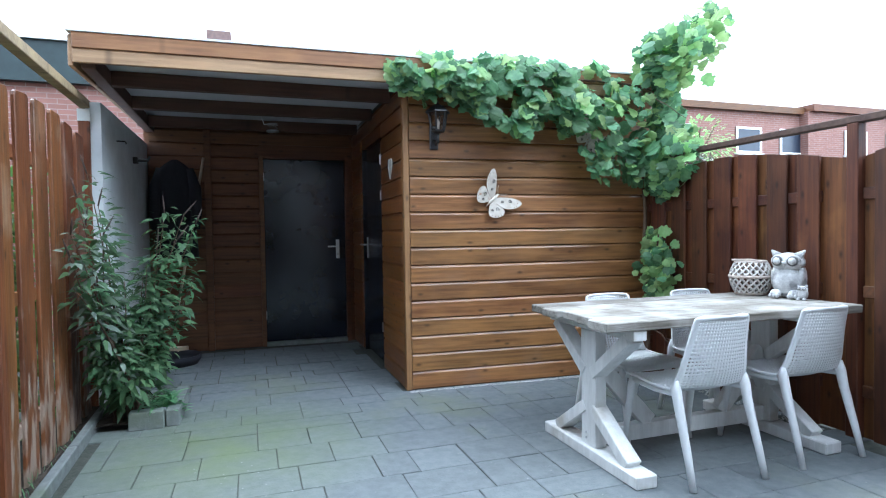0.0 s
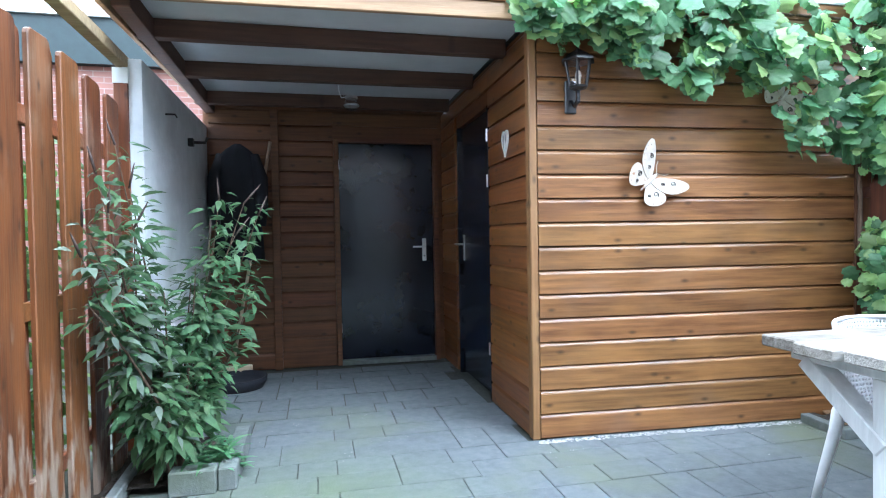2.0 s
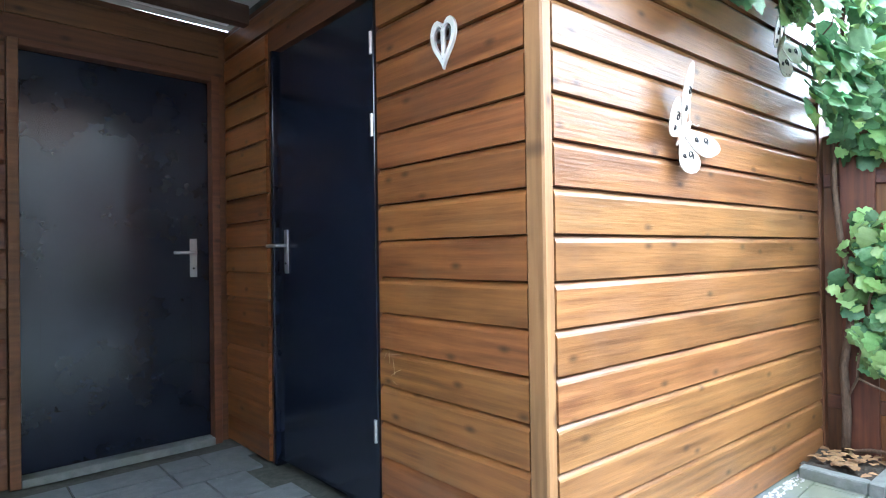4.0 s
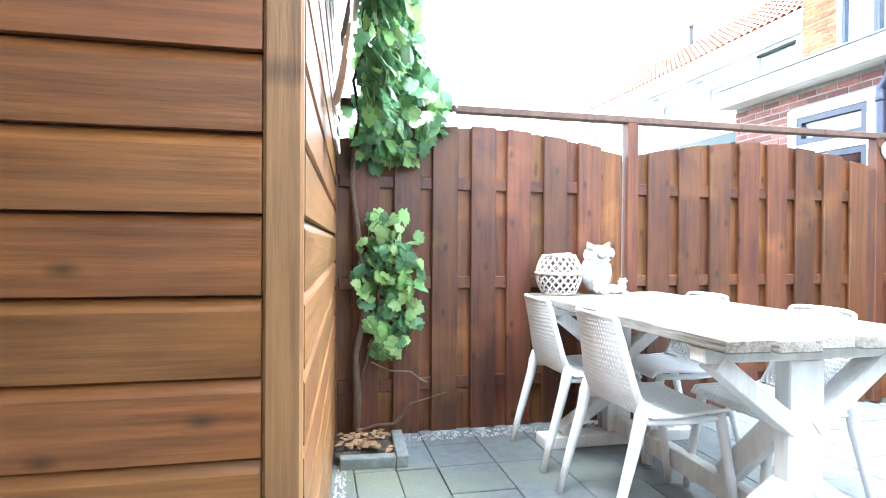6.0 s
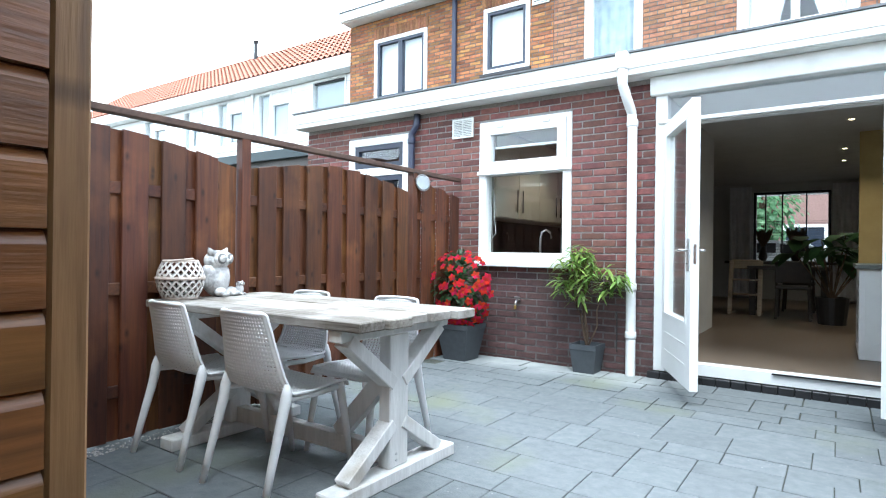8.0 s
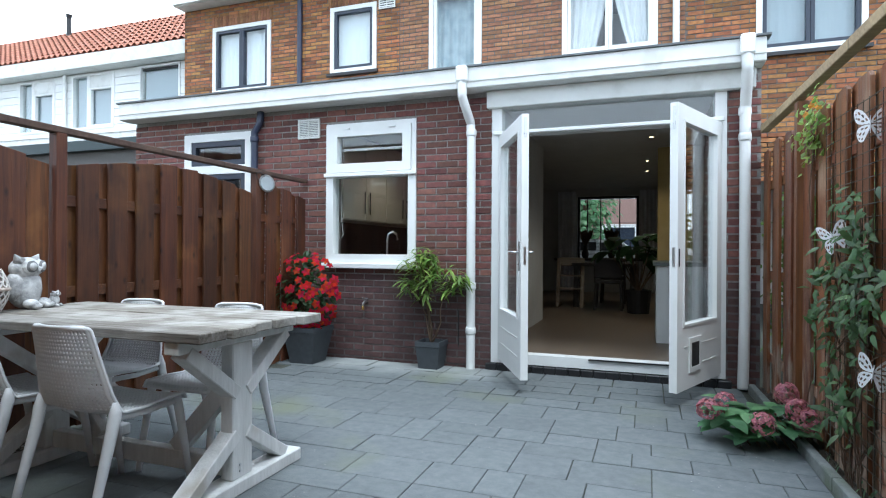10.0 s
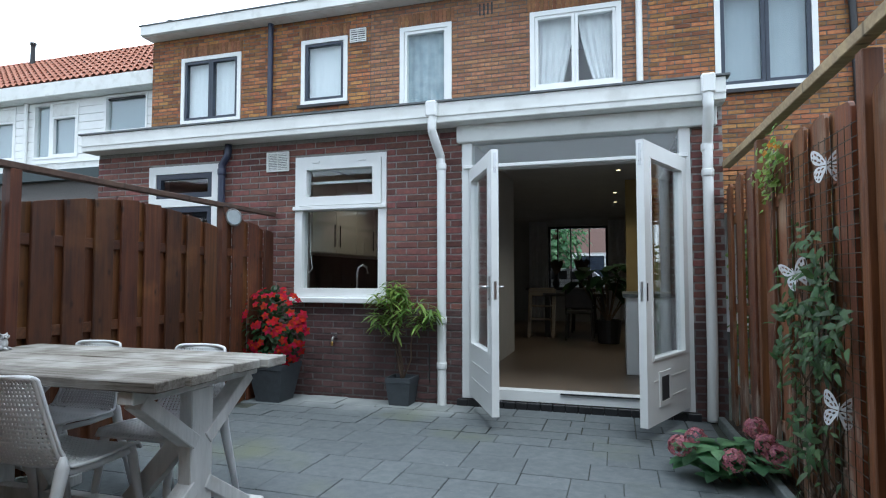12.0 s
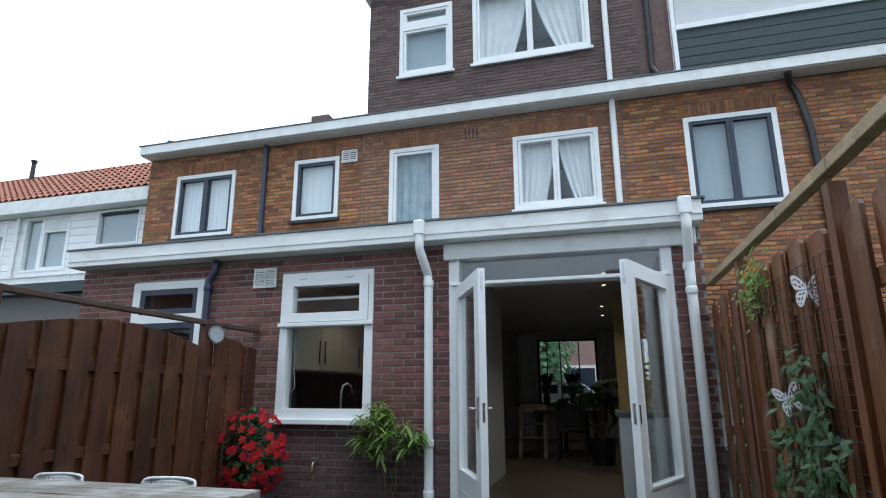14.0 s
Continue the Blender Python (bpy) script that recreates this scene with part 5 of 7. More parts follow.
part("spout", tube([(1.30, F - 0.36, 0.915), (1.30, F - 0.36, 1.20), (1.29, F - 0.37, 1.26), (1.255, F - 0.39, 1.285), (1.22, F - 0.41, 1.26), (1.21, F - 0.42, 1.20)], 0.012, 10), M_METAL, fc, smooth=True)
part("lever", tube([(1.30, F - 0.36, 0.98), (1.39, F - 0.36, 0.985)], 0.010, 8), M_METAL, fc)
part("blind_cord", tube([(1.71, F - 0.13, 1.69), (1.70, F - 0.13, 1.40), (1.68, F - 0.13, 1.25), (1.72, F - 0.13, 1.20), (1.735, F - 0.13, 1.32), (1.73, F - 0.13, 1.69)], 0.003, 5), M_WHITE, bpy.data.objects["window_1"], "white blind cord loop")
# street side
rd = thing("parked_car", "white parked car in the street", "car", (0.2, -17.5, 0.0))
body = [(-2.1, 0.35), (-2.15, 0.7), (-1.9, 0.88), (-1.2, 0.95), (-0.65, 1.40), (0.75, 1.45), (1.45, 1.02), (2.0, 0.95), (2.15, 0.7), (2.1, 0.35)]
bm = bmesh.new()
ra = [bm.verts.new((x, -0.85, z)) for x, z in body]
rb = [bm.verts.new((x, 0.85, z)) for x, z in body]
bm.faces.new(ra)
bm.faces.new(rb[::-1])
for i in range(len(body)):
    bm.faces.new((ra[i], rb[i], rb[(i + 1) % len(body)], ra[(i + 1) % len(body)]))
bmesh.ops.bevel(bm, geom=bm.edges[:], offset=0.05, segments=2, affect="EDGES")
part("body", bm, M_WHITE, rd, smooth=True)
for x0, x1, a, b in ((-0.72, -0.1, 1.10, 1.33), (0.0, 0.85, 1.10, 1.35)):
    part("window", box((x0, 0.852, a), (x1, 0.862, b)), M_BLACK, rd)
for x in (-1.35, 1.35):
    for y in (-0.8, 0.8):
        wh = part("wheel", lathe([(0.20, -0.09), (0.31, -0.09), (0.32, 0.0), (0.31, 0.09), (0.20, 0.09)], 20), M_BLACK, rd, m=pose(x, y, 0.32, 90))
        part("rim", lathe([(0.19, -0.08), (0.19, 0.08)], 16), M_METAL, wh)
oh = thing("opposite_terrace", "red brick houses across the street", "building", kind="structure")
part("wall", box((-14, -31, -0.05), (14, -27, 6.0)), M_BRICK_FAR, oh)
part("roof", box((-14, -31.5, 6.001), (14, -26.7, 6.3)), M_TILE, oh)
for i in range(8):
    x = -13.2 + i * 3.1
    for z in (0.9, 3.7):
        wn_ = part("window", ring(x, x + 1.6, z, z + 1.4, -26.999, -26.95, 0.14), M_WHITE, oh)
        part("pane", box((x + 0.1, -26.99, z + 0.1), (x + 1.5, -26.98, z + 1.3)), M_NAVY, wn_)
stt = thing("street_tree", "green street tree before the opposite houses", "tree")
bm = bmesh.new()
tube([(1.1, -22, -0.05), (1.1, -22, 2.0), (1.05, -22, 3.5)], [0.14, 0.11, 0.05], 8, bm)
for i in range(6):
    tube([(1.1, -22, 1.6 + 0.2 * i), (1.1 + 1.1 * math.cos(i * 2.1), -22 + 0.9 * math.sin(i * 2.1), 2.4 + 0.3 * i)], [0.05, 0.01], 6, bm)
part("trunk", bm, M_BARK, stt)
fo = Foliage("broad", 71)
for _ in range(1100):
    d = Vector((rng.gauss(0, 1), rng.gauss(0, 1), rng.gauss(0, 1))).normalized() * rng.random() ** 0.35
    fo.add((1.1 + d.x * 1.3, -22 + d.y * 1.5, 2.9 + d.z * 1.7), d + Vector((0, 0, -0.3)), (0, 0, 1), rng.uniform(0.16, 0.28))
tagged(part("crown", fo.mesh("crown", M_VINE), None, stt), kind="stuff")


# ---- brickwork ----
wall_bricks(house_wall, X0, X1, 0.0, 2.52, F, [WIN, NWIN, FDOOR], M_BRICK, M_BRICK_J, keep=(0.1, 2.15, 0.55, 2.5), limit=290, plinth=(0.84, M_PLINTH, M_PLINTH_J))
up = bpy.data.objects["wall_upper"]
wall_bricks(up, -1.67, 2.49, 2.70, 5.43, U, UW, None, M_BRICK_UP)
wall_bricks(up, 2.50, 6.81, 2.70, 5.43, U, UW, None, M_BRICK_NB)
wall_bricks(up, -9.0, -1.68, 2.0, 5.43, U, UW, None, M_BRICK_NB)
# upright brick courses over the upstairs windows
M_SOLDIER = surface("upright_brown_brick", (0.16, 0.072, 0.036), (0.28, 0.135, 0.066), scale=18.0, rough=0.9, bump=0.4, vary=0.3, spread=0.01)
soldier = mesh_of("soldier_brick", box((-0.0255, -0.02, 0.0), (0.0255, 0.006, 0.19), 0.003))
soldier.materials.append(M_SOLDIER)
for x0, x1, z0, z1 in UW:
    n_ = int((x1 - x0 + 0.1) / 0.062)
    for i in range(n_):
        part("soldier_brick", soldier, None, up, m=pose((x0 + x1) / 2 + (i - (n_ - 1) / 2) * 0.062, U, z1 + 0.012))
wall_bricks(bpy.data.objects["wall_dormer"], -2.02, 2.56, 5.62, 8.35, DY, DW, None, M_BRICK_DORMER)


# the house, with what belongs to it, is enlarged and pushed back along the camera's sight lines to fit the view
HOUSE = Matrix.Translation((0.071, -0.0167, -0.0433)) @ Matrix.Diagonal((1.069, 1.069, 1.069, 1))
for ob in list(scene.objects):
    if ob.parent is None and ob.name not in SITE_THINGS:
        ob.matrix_world = HOUSE @ ob.matrix_world


# ---- fences ----
def upright_board(y0, y1, xf, xb, z0, za, zb, r=0.004):
    """A vertical fence board from y0 to y1 with a slanting top; r eases the top corners."""
    bm = bmesh.new()
    e = 0.004 if xf > xb else -0.004
    zl, zr = za + (zb - za) * r / (y1 - y0), zb - (zb - za) * r / (y1 - y0)
    line = [(y0, z0), (y1, z0), (y1, zb - r), (y1 - r * 0.3, zb - r * 0.35), (y1 - r, zr), (y0 + r, zl), (y0 + r * 0.3, za - r * 0.35), (y0, za - r)]
    n = len(line)
    rings = []
    cy = (y0 + y1) / 2
    for x, k in ((xb, 0.0), (xf - e, 0.0), (xf, 0.004)):
        rings.append([bm.verts.new((x, y + (k if y < cy else -k), z - (k if z > z0 else 0))) for y, z in line])
    for p_, q_ in zip(rings, rings[1:]):
        for i in range(n):
            bm.faces.new((p_[i], p_[(i + 1) % n], q_[(i + 1) % n], q_[i]))
    bm.faces.new(rings[0][::-1])
    bm.faces.new(rings[-1])
    bmesh.ops.recalc_face_normals(bm, faces=bm.faces[:])
    # board-local axes: x runs along the grain
    me = mesh_of("board", bm)
    me.transform(Matrix.Translation((-xf, -y0, 0)))
    me.transform(pose(0, 0, 0, 0, 90, 0))
    return me, pose(xf, y0, 0, 0, -90, 0)


def fence_panel(name, y0, y1, x_of, front, top_lo, arch, material, label, group, bw=0.15, gap=0.074, back_w=None, back_m=None, rails=(1.43, 0.86, 0.28), rng_seed=1, flat_end=False, deep=0.012, r=0.004, curve=None):
    """Boards on the near side (front = -1 or +1 in x), rails, and boards behind the gaps."""
    rng = random.Random(rng_seed)
    f = thing(name, label, "fence", group=group)
    y = y0
    pitch = bw + gap
    n = max(1, round((y1 - y0) / pitch))
    pitch = (y1 - y0) / n
    span = 1.79

    def top(yy):
        c0, c1 = curve or (y0, y1)
        u = (yy - c0) / (span if flat_end else (c1 - c0))
        return top_lo + arch * math.sin(math.pi * min(max(u, 0), 1))
    if curve and y0 > curve[0]:
        me, m = upright_board(curve[0] + 0.01, y0 + 0.03, x_of(y0) - front * (deep + 0.018), x_of(y0) - front * deep, 0.003, top(curve[0]), top(y0), r)
        me.materials.append(back_m or material)
        part("back_board", me, None, f, m=m)
    for i in range(n):
        a = y0 + i * pitch + rng.uniform(-0.004, 0.004)
        b = a + bw
        x = x_of((a + b) / 2)
        xf, xb = x + front * (deep + 0.018 + rng.uniform(0, 0.003)), x + front * deep
        me, m = upright_board(a, min(b, y1), xf, xb, 0.004 + rng.uniform(0, 0.01), top(a) + rng.uniform(-0.006, 0.006), top(b) + rng.uniform(-0.006, 0.006), r)
        me.materials.append(material)
        part("board", me, None, f, m=m)
        w2 = back_w or bw
        c = a + bw + (pitch - bw) / 2 - w2 / 2
        if c + w2 > y1 + 0.06:
            continue
        me, m = upright_board(c, c + w2, x - front * (deep + 0.018), x - front * deep, 0.003, top(c), top(c + w2), r)
        me.materials.append(back_m or material)
        part("back_board", me, None, f, m=m)
    for z in rails:
        part("rail", beam((x_of(y0), y0, z), (x_of(y1), y1, z), deep * 2 - 0.001, 0.07), material, f)
    return f


RIGHT = lambda y: 2.165 - 0.02 * y
for i, (a, b, arch_span) in enumerate(((-1.723, -0.14, (-1.90, -0.05)), (-3.775, -1.975, (-3.82, -1.98)), (-4.68, -3.91, None))):
    fence_panel("fence", a, b, RIGHT, -1, 1.645 if i < 2 else 1.66, 0.12, M_FENCE, "dark red-brown board-on-board fence panel with an arched top", "garden fence", rng_seed=i + 3, flat_end=(i == 2), curve=arch_span, back_m=M_FENCE_BACK)
for y in (-0.10, -1.935, -3.865):
    solid("fence_post", box((RIGHT(y) - 0.045, y - 0.035, 0), (RIGHT(y) + 0.025, y + 0.035, 1.84), 0.004), M_POST, "dark brown square fence post", "post", group="fence posts")
solid("fence_rail", beam((RIGHT(0) - 0.01, 0.02, 1.86), (RIGHT(-4.7) - 0.01, -4.70, 1.86), 0.07, 0.04), M_RAIL, "dark wooden top rail over the fence", "rail")
for i, (a, b) in enumerate(((-1.35, 0.38), (-2.05, -1.42), (-3.59, -2.14), (-4.70, -3.69))):
    fence_panel("slatted_fence", a, b, fence_x, 1, 1.93, 0.055, M_FENCE_L, "warm brown slatted fence panel with open gaps", "slatted fence", bw=0.178, gap=0.112,
                back_w=0.15 if i < 2 else 0.20, rails=(1.66, 0.95, 0.30), rng_seed=i + 11, deep=0.014 if i < 2 else 0.008, r=0.026)
for y, top_z in ((0.42, 2.10), (-1.385, 1.93), (-2.095, 2.10), (-3.655, 2.10)):
    x = fence_x(y)
    solid("slatted_fence_post", box((x - 0.02, y - 0.035, 0), (x + 0.055, y + 0.035, top_z), 0.004), M_POST_L, "brown square post of the slatted fence", "post", group="slatted fence posts")
r = thing("weathered_rail", "pale weathered timber rail above the slatted fence", "rail")
part("bar", beam((fence_x(-4.70) + 0.02, -4.70, 2.14), (fence_x(0.46) + 0.02, 0.5, 2.205), 0.065, 0.06), M_RAIL_L, r)
part("bracket", box((fence_x(0.42) - 0.022, 0.38, 2.08), (fence_x(0.42) + 0.058, 0.46, 2.165)), M_WHITE_OLD, r, "white plastic bracket")
# kerb, soil strip, edging blocks
kb = thing("kerb", "grey concrete edging along the planting strip", "kerb", kind="structure")
y = -4.62
while y < 0.2:
    y2 = min(y + 0.995, 0.25)
    part("kerb_stone", beam((kerb_x(y), y, 0.015), (kerb_x(y2), y2, 0.015), 0.05, 0.1, 0.006), M_KERB, kb)
    y += 1.0


def rough_soil(name, x_lo, x_hi, y0, y1, z, label):
    rng = random.Random(3)
    nx, ny = 6, int((y1 - y0) / 0.06)
    vs = [(x_lo(y0 + (y1 - y0) * j / ny) + (x_hi(y0 + (y1 - y0) * j / ny) - x_lo(y0 + (y1 - y0) * j / ny)) * i / nx, y0 + (y1 - y0) * j / ny,
           z + rng.uniform(-0.014, 0.014)) for j in range(ny + 1) for i in range(nx + 1)]
    fs = [(j * (nx + 1) + i, j * (nx + 1) + i + 1, (j + 1) * (nx + 1) + i + 1, (j + 1) * (nx + 1) + i) for j in range(ny) for i in range(nx)]
    solid(name, raw(name, vs, fs, M_SOIL), None, label, "soil", "structure")


rough_soil("soil_strip", lambda y: fence_x(y) - 0.05, lambda y: kerb_x(y) - 0.02, -4.70, 0.40, 0.025, "dark soil of the narrow planting strip")
rough_soil("soil_bed", lambda y: kerb_x(y) + 0.0, lambda y: -1.66, -0.20, 0.44, 0.035, "dark soil of the shrub bed by the canopy")
eb = thing("edging_blocks", "grey concrete blocks edging the shrub bed", "edging")
part("block", box((-1.93, -0.27, 0), (-1.72, -0.17, 0.115), 0.006), M_KERB, eb)
part("block", box((-1.715, -0.25, 0), (-1.63, 0.05, 0.11), 0.006), M_KERB, eb)
part("block", box((-1.715, 0.055, 0), (-1.63, 0.40, 0.105), 0.006), M_KERB, eb)
eb = thing("vine_bed", "small concrete-edged bed at the foot of the vine", "edging")
part("block", box((1.70, -0.37, 0), (2.09, -0.31, 0.06), 0.005), M_KERB, eb)
part("block", box((1.70, -0.308, 0), (1.76, -0.04, 0.055), 0.005), M_KERB, eb)
eb.matrix_world = SKEW
rough_soil("soil_vine", lambda y: 1.755, lambda y: 2.12, -0.43, -0.12, 0.035, "dry soil with fallen leaves under the vine")


def pebbles(name, x0, x1, y0, y1, n, z, label, seed):
    rng = random.Random(seed)
    vs, fs = [], []
    for _ in range(n):
        x, y, s = rng.uniform(x0, x1), rng.uniform(y0, y1), rng.uniform(0.005, 0.012)
        k = len(vs)
        a = rng.uniform(0, 6.28)
        for q in range(5):
            vs.append((x + s * math.cos(a + q * 1.2566), y + s * 0.8 * math.sin(a + q * 1.2566), z))
        vs.append((x, y, z + s * 0.8))
        fs += [(k + q, k + (q + 1) % 5, k + 5) for q in range(5)]
    return tagged(solid(name, raw(name, vs, fs, M_GRAVEL), None, label, "gravel"), kind="stuff")


pebbles("gravel_strip", 0.0, 1.75, -0.07, -0.022, 650, 0.0, "white gravel along the foot of the shed", 4).matrix_world = SKEW
pebbles("gravel_fence_strip", 2.03, 2.14, -1.8, -0.5, 320, 0.0, "pale gravel along the foot of the fence", 6)

# ---- table ----
TX0, TX1, TY0, TY1, TZ = 0.43, 2.10, -2.06, -1.225, 0.80
tb = thing("garden_table", "whitewashed weathered timber trestle garden table", "table")
n = 5
pw = (TY1 - TY0) / n
rng = random.Random(8)
for i in range(n):
    a = TY0 + i * pw
    e0, e1 = (-0.03, 0.01, 0.03, -0.01, 0.01)[i], rng.uniform(-0.03, 0.03)
    part("plank", box((0, 0.0035, -0.045), (TX1 - TX0 + e1 - e0, pw - 0.0035, rng.uniform(-0.004, 0.001)), 0.005), M_TABLE, tb, m=pose(TX0 + e0, a, TZ))
CY = (TY0 + TY1) / 2


def trestle(x):
    lx = x
    part("foot", box((lx - 0.06, CY - 0.445, 0.0), (lx + 0.06, CY + 0.445, 0.065), 0.006), M_TABLE_LEG, tb)
    part("upright", box((lx - 0.035, CY - 0.07, 0.066), (lx + 0.035, CY + 0.07, TZ - 0.10), 0.005), M_TABLE_LEG, tb)
    part("bearer", box((lx - 0.04, CY - 0.40, TZ - 0.099), (lx + 0.04, CY + 0.40, TZ - 0.047), 0.005), M_TABLE_LEG, tb)
    for s in (-1, 1):
        part("strut", beam((lx, CY + s * 0.035, 0.465), (lx, CY + s * 0.345, TZ - 0.095), 0.062, 0.085, 0.004, up=(1, 0, 0)), M_TABLE_LEG, tb)
        part("strut", beam((lx, CY + s * 0.035, 0.275), (lx, CY + s * 0.335, 0.07), 0.062, 0.085, 0.004, up=(1, 0, 0)), M_TABLE_LEG, tb)
    for z in (0.10, 0.13):
        part("bolt", lathe([(0.006, 0), (0.006, 0.005)], 8), M_METAL, tb, m=pose(lx - 0.035, CY + 0.02, z, 0, -90))


trestle(0.60)
trestle(1.82)
part("stretcher", beam((0.635, CY, 0.11), (1.785, CY, 0.11), 0.06, 0.09), M_TABLE_LEG, tb)
part("brace", beam((0.635, CY, 0.50), (0.955, CY, 0.155), 0.055, 0.09), M_TABLE_LEG, tb)
part("brace", beam((1.785, CY, 0.50), (1.465, CY, 0.155), 0.055, 0.09), M_TABLE_LEG, tb)


# ---- chairs ----
def shell_profile(s):
    """Side line of the shell from the front edge (0) to the top of the back (1): y, z."""
    pts = [(0.235, 0.425), (0.21, 0.445), (0.10, 0.437), (-0.02, 0.428), (-0.12, 0.432), (-0.18, 0.462), (-0.205, 0.53), (-0.225, 0.62), (-0.248, 0.72), (-0.268, 0.80), (-0.278, 0.815)]
    t = s * (len(pts) - 1)
    i = min(int(t), len(pts) - 2)
    f = t - i
    return [pts[i][q] + (pts[i + 1][q] - pts[i][q]) * f for q in (0, 1)]


def shell_point(u, s):
    y, z = shell_profile(s)
    half = 0.205 + 0.018 * math.sin(math.pi * min(1, s * 1.3)) - 0.055 * max(0, s - 0.5) / 0.5
    if s > 0.94:
        half -= 0.03 * ((s - 0.94) / 0.06) ** 2
    x = half * u
    bend = 0.03 * u * u
    if s < 0.45:
        z += bend * 0.55 * min(1, s / 0.2)
    else:
        y += bend * 1.1
    return Vector((x, y, z))


def chair_shell():
    """Perforated seat and back in one sheet."""
    bm = bmesh.new()
    nu, ns = 21, 50
    grid = {}
    for i in range(nu + 1):
        for j in range(ns + 1):
            grid[i, j] = bm.verts.new(shell_point(2 * i / nu - 1, j / ns))
    for i in range(nu):
        for j in range(ns):
            q = [grid[i, j], grid[i + 1, j], grid[i + 1, j + 1], grid[i, j + 1]]
            if 1 <= i < nu - 1 and 2 <= j < ns - 2 and not 18 <= j <= 21:
                c = sum((v.co for v in q), Vector()) / 4
                inner = [bm.verts.new(c + (v.co - c) * 0.5) for v in q]
                for a in range(4):
                    bm.faces.new((q[a], q[(a + 1) % 4], inner[(a + 1) % 4], inner[a]))
            else:
                bm.faces.new(q)
    return bm


def make_chair(at, turn):
    ch = thing("garden_chair", "white perforated plastic garden chair at the table", "chair", (*at, 0), turn, "chairs round the table")
    sh = part("seat_shell", chair_shell(), M_CHAIR, ch, smooth=True)
    md = sh.modifiers.new("thickness", "SOLIDIFY")
    md.thickness = 0.007
    rim = [shell_point(-1, s / 30) for s in range(31)] + [shell_point(u / 5, 1) for u in range(-4, 5)] + [shell_point(1, 1 - s / 30) for s in range(31)]
    part("rim", tube(rim, 0.0085, 6), M_CHAIR, ch, smooth=True)
    for s in (-1, 1):
        part("back_leg", tube([(s * 0.215, -0.165, 0.50), (s * 0.215, -0.165, 0.45), (s * 0.213, -0.185, 0.36), (s * 0.217, -0.245, 0.15), (s * 0.22, -0.285, 0.0)], [0.010, 0.026, 0.024, 0.019, 0.015], 10), M_CHAIR, ch, smooth=True)
        part("front_leg", tube([(s * 0.20, 0.18, 0.442), (s * 0.203, 0.19, 0.40), (s * 0.21, 0.225, 0.2), (s * 0.218, 0.255, 0.0)], [0.022, 0.022, 0.018, 0.014], 10), M_CHAIR, ch, smooth=True)
        part("side_rail", tube([(s * 0.207, -0.165, 0.43), (s * 0.204, 0.0, 0.418), (s * 0.2, 0.18, 0.425)], 0.014, 8), M_CHAIR, ch, smooth=True)
    return ch


first_chair = make_chair((1.0, -1.905), 0)
copy_thing(first_chair, pose(1.705, -1.885, 0, 0, 0, 1))
copy_thing(first_chair, pose(1.717, -1.367, 0, 0, 0, 180))
copy_thing(first_chair, pose(1.06, -1.355, 0, 0, 0, 181))

# ---- things on the table ----
M_WICKER = surface("pale_wicker", (0.40, 0.33, 0.28), (0.56, 0.49, 0.43), scale=25.0, rough=0.8, bump=0.3)
M_WICKER_W = surface("whitened_wicker", (0.55, 0.52, 0.49), (0.68, 0.66, 0.63), scale=25.0, rough=0.8, bump=0.3)
lan = thing("lantern", "round woven wicker lantern with a wooden rim", "lantern", (2.0, -1.375, TZ))
lan.scale = (0.93, 0.93, 1.02)


def barrel(t):
    return 0.085 + 0.055 * math.sin(math.pi * (0.12 + 0.76 * t))


for s in (-1, 1):
    for i in range(18):
        a0 = i * 2 * math.pi / 18
        bm = bmesh.new()
        prev = None
        for j in range(11):
            t = j / 10
            a = a0 + s * t * 1.5
            r = barrel(t) + s * 0.002
            w = 0.055
            p0 = bm.verts.new((r * math.cos(a - w), r * math.sin(a - w), 0.012 + 0.20 * t))
            p1 = bm.verts.new((r * math.cos(a + w), r * math.sin(a + w), 0.012 + 0.20 * t))
            if prev:
                bm.faces.new((prev[0], prev[1], p1, p0))
            prev = (p0, p1)
        ob = part("strip", bm, M_WICKER_W, lan)
        ob.modifiers.new("thickness", "SOLIDIFY").thickness = 0.003
for z, r in ((0.0, 0.10), (0.205, 0.10), (0.11, 0.142)):
    part("hoop", lathe([(r - 0.006, z), (r + 0.004, z), (r + 0.006, z + 0.008), (r + 0.004, z + 0.016), (r - 0.006, z + 0.016)], 28), M_WICKER, lan, smooth=True)
part("handle", tube([(0.0, -0.10, 0.215), (-0.05, -0.05, 0.228), (-0.12, 0.05, 0.225), (-0.05, 0.10, 0.218)], 0.006, 6), M_WICKER, lan)
part("base_plate", lathe([(0.092, 0.002), (0.092, 0.010)], 24), M_WICKER, lan)
part("glass_cup", lathe([(0.055, 0.012), (0.06, 0.02), (0.06, 0.16), (0.057, 0.16), (0.057, 0.022)], 20), M_GLASS, lan)


def blob(bm, c, r, sub=3):
    v = bmesh.ops.create_icosphere(bm, subdivisions=sub, radius=1.0)["verts"]
    bmesh.ops.transform(bm, matrix=Matrix.Translation(c) @ Matrix.Diagonal((*r, 1)), verts=v)


M_OWL = surface("weathered_white_stone", (0.34, 0.34, 0.345), (0.72, 0.72, 0.71), scale=14.0, rough=0.85, bump=0.6, stain=(0.26, 0.26, 0.265), stain_scale=14.0, stain_cut=(0.52, 0.66))


# dark grey on raised discs paints in the shade of eye hollows
M_OWL_EYE = surface("owl_eye_ring_shade", (0.10, 0.10, 0.105), (0.20, 0.20, 0.20), scale=14.0, rough=0.9, bump=0.4)


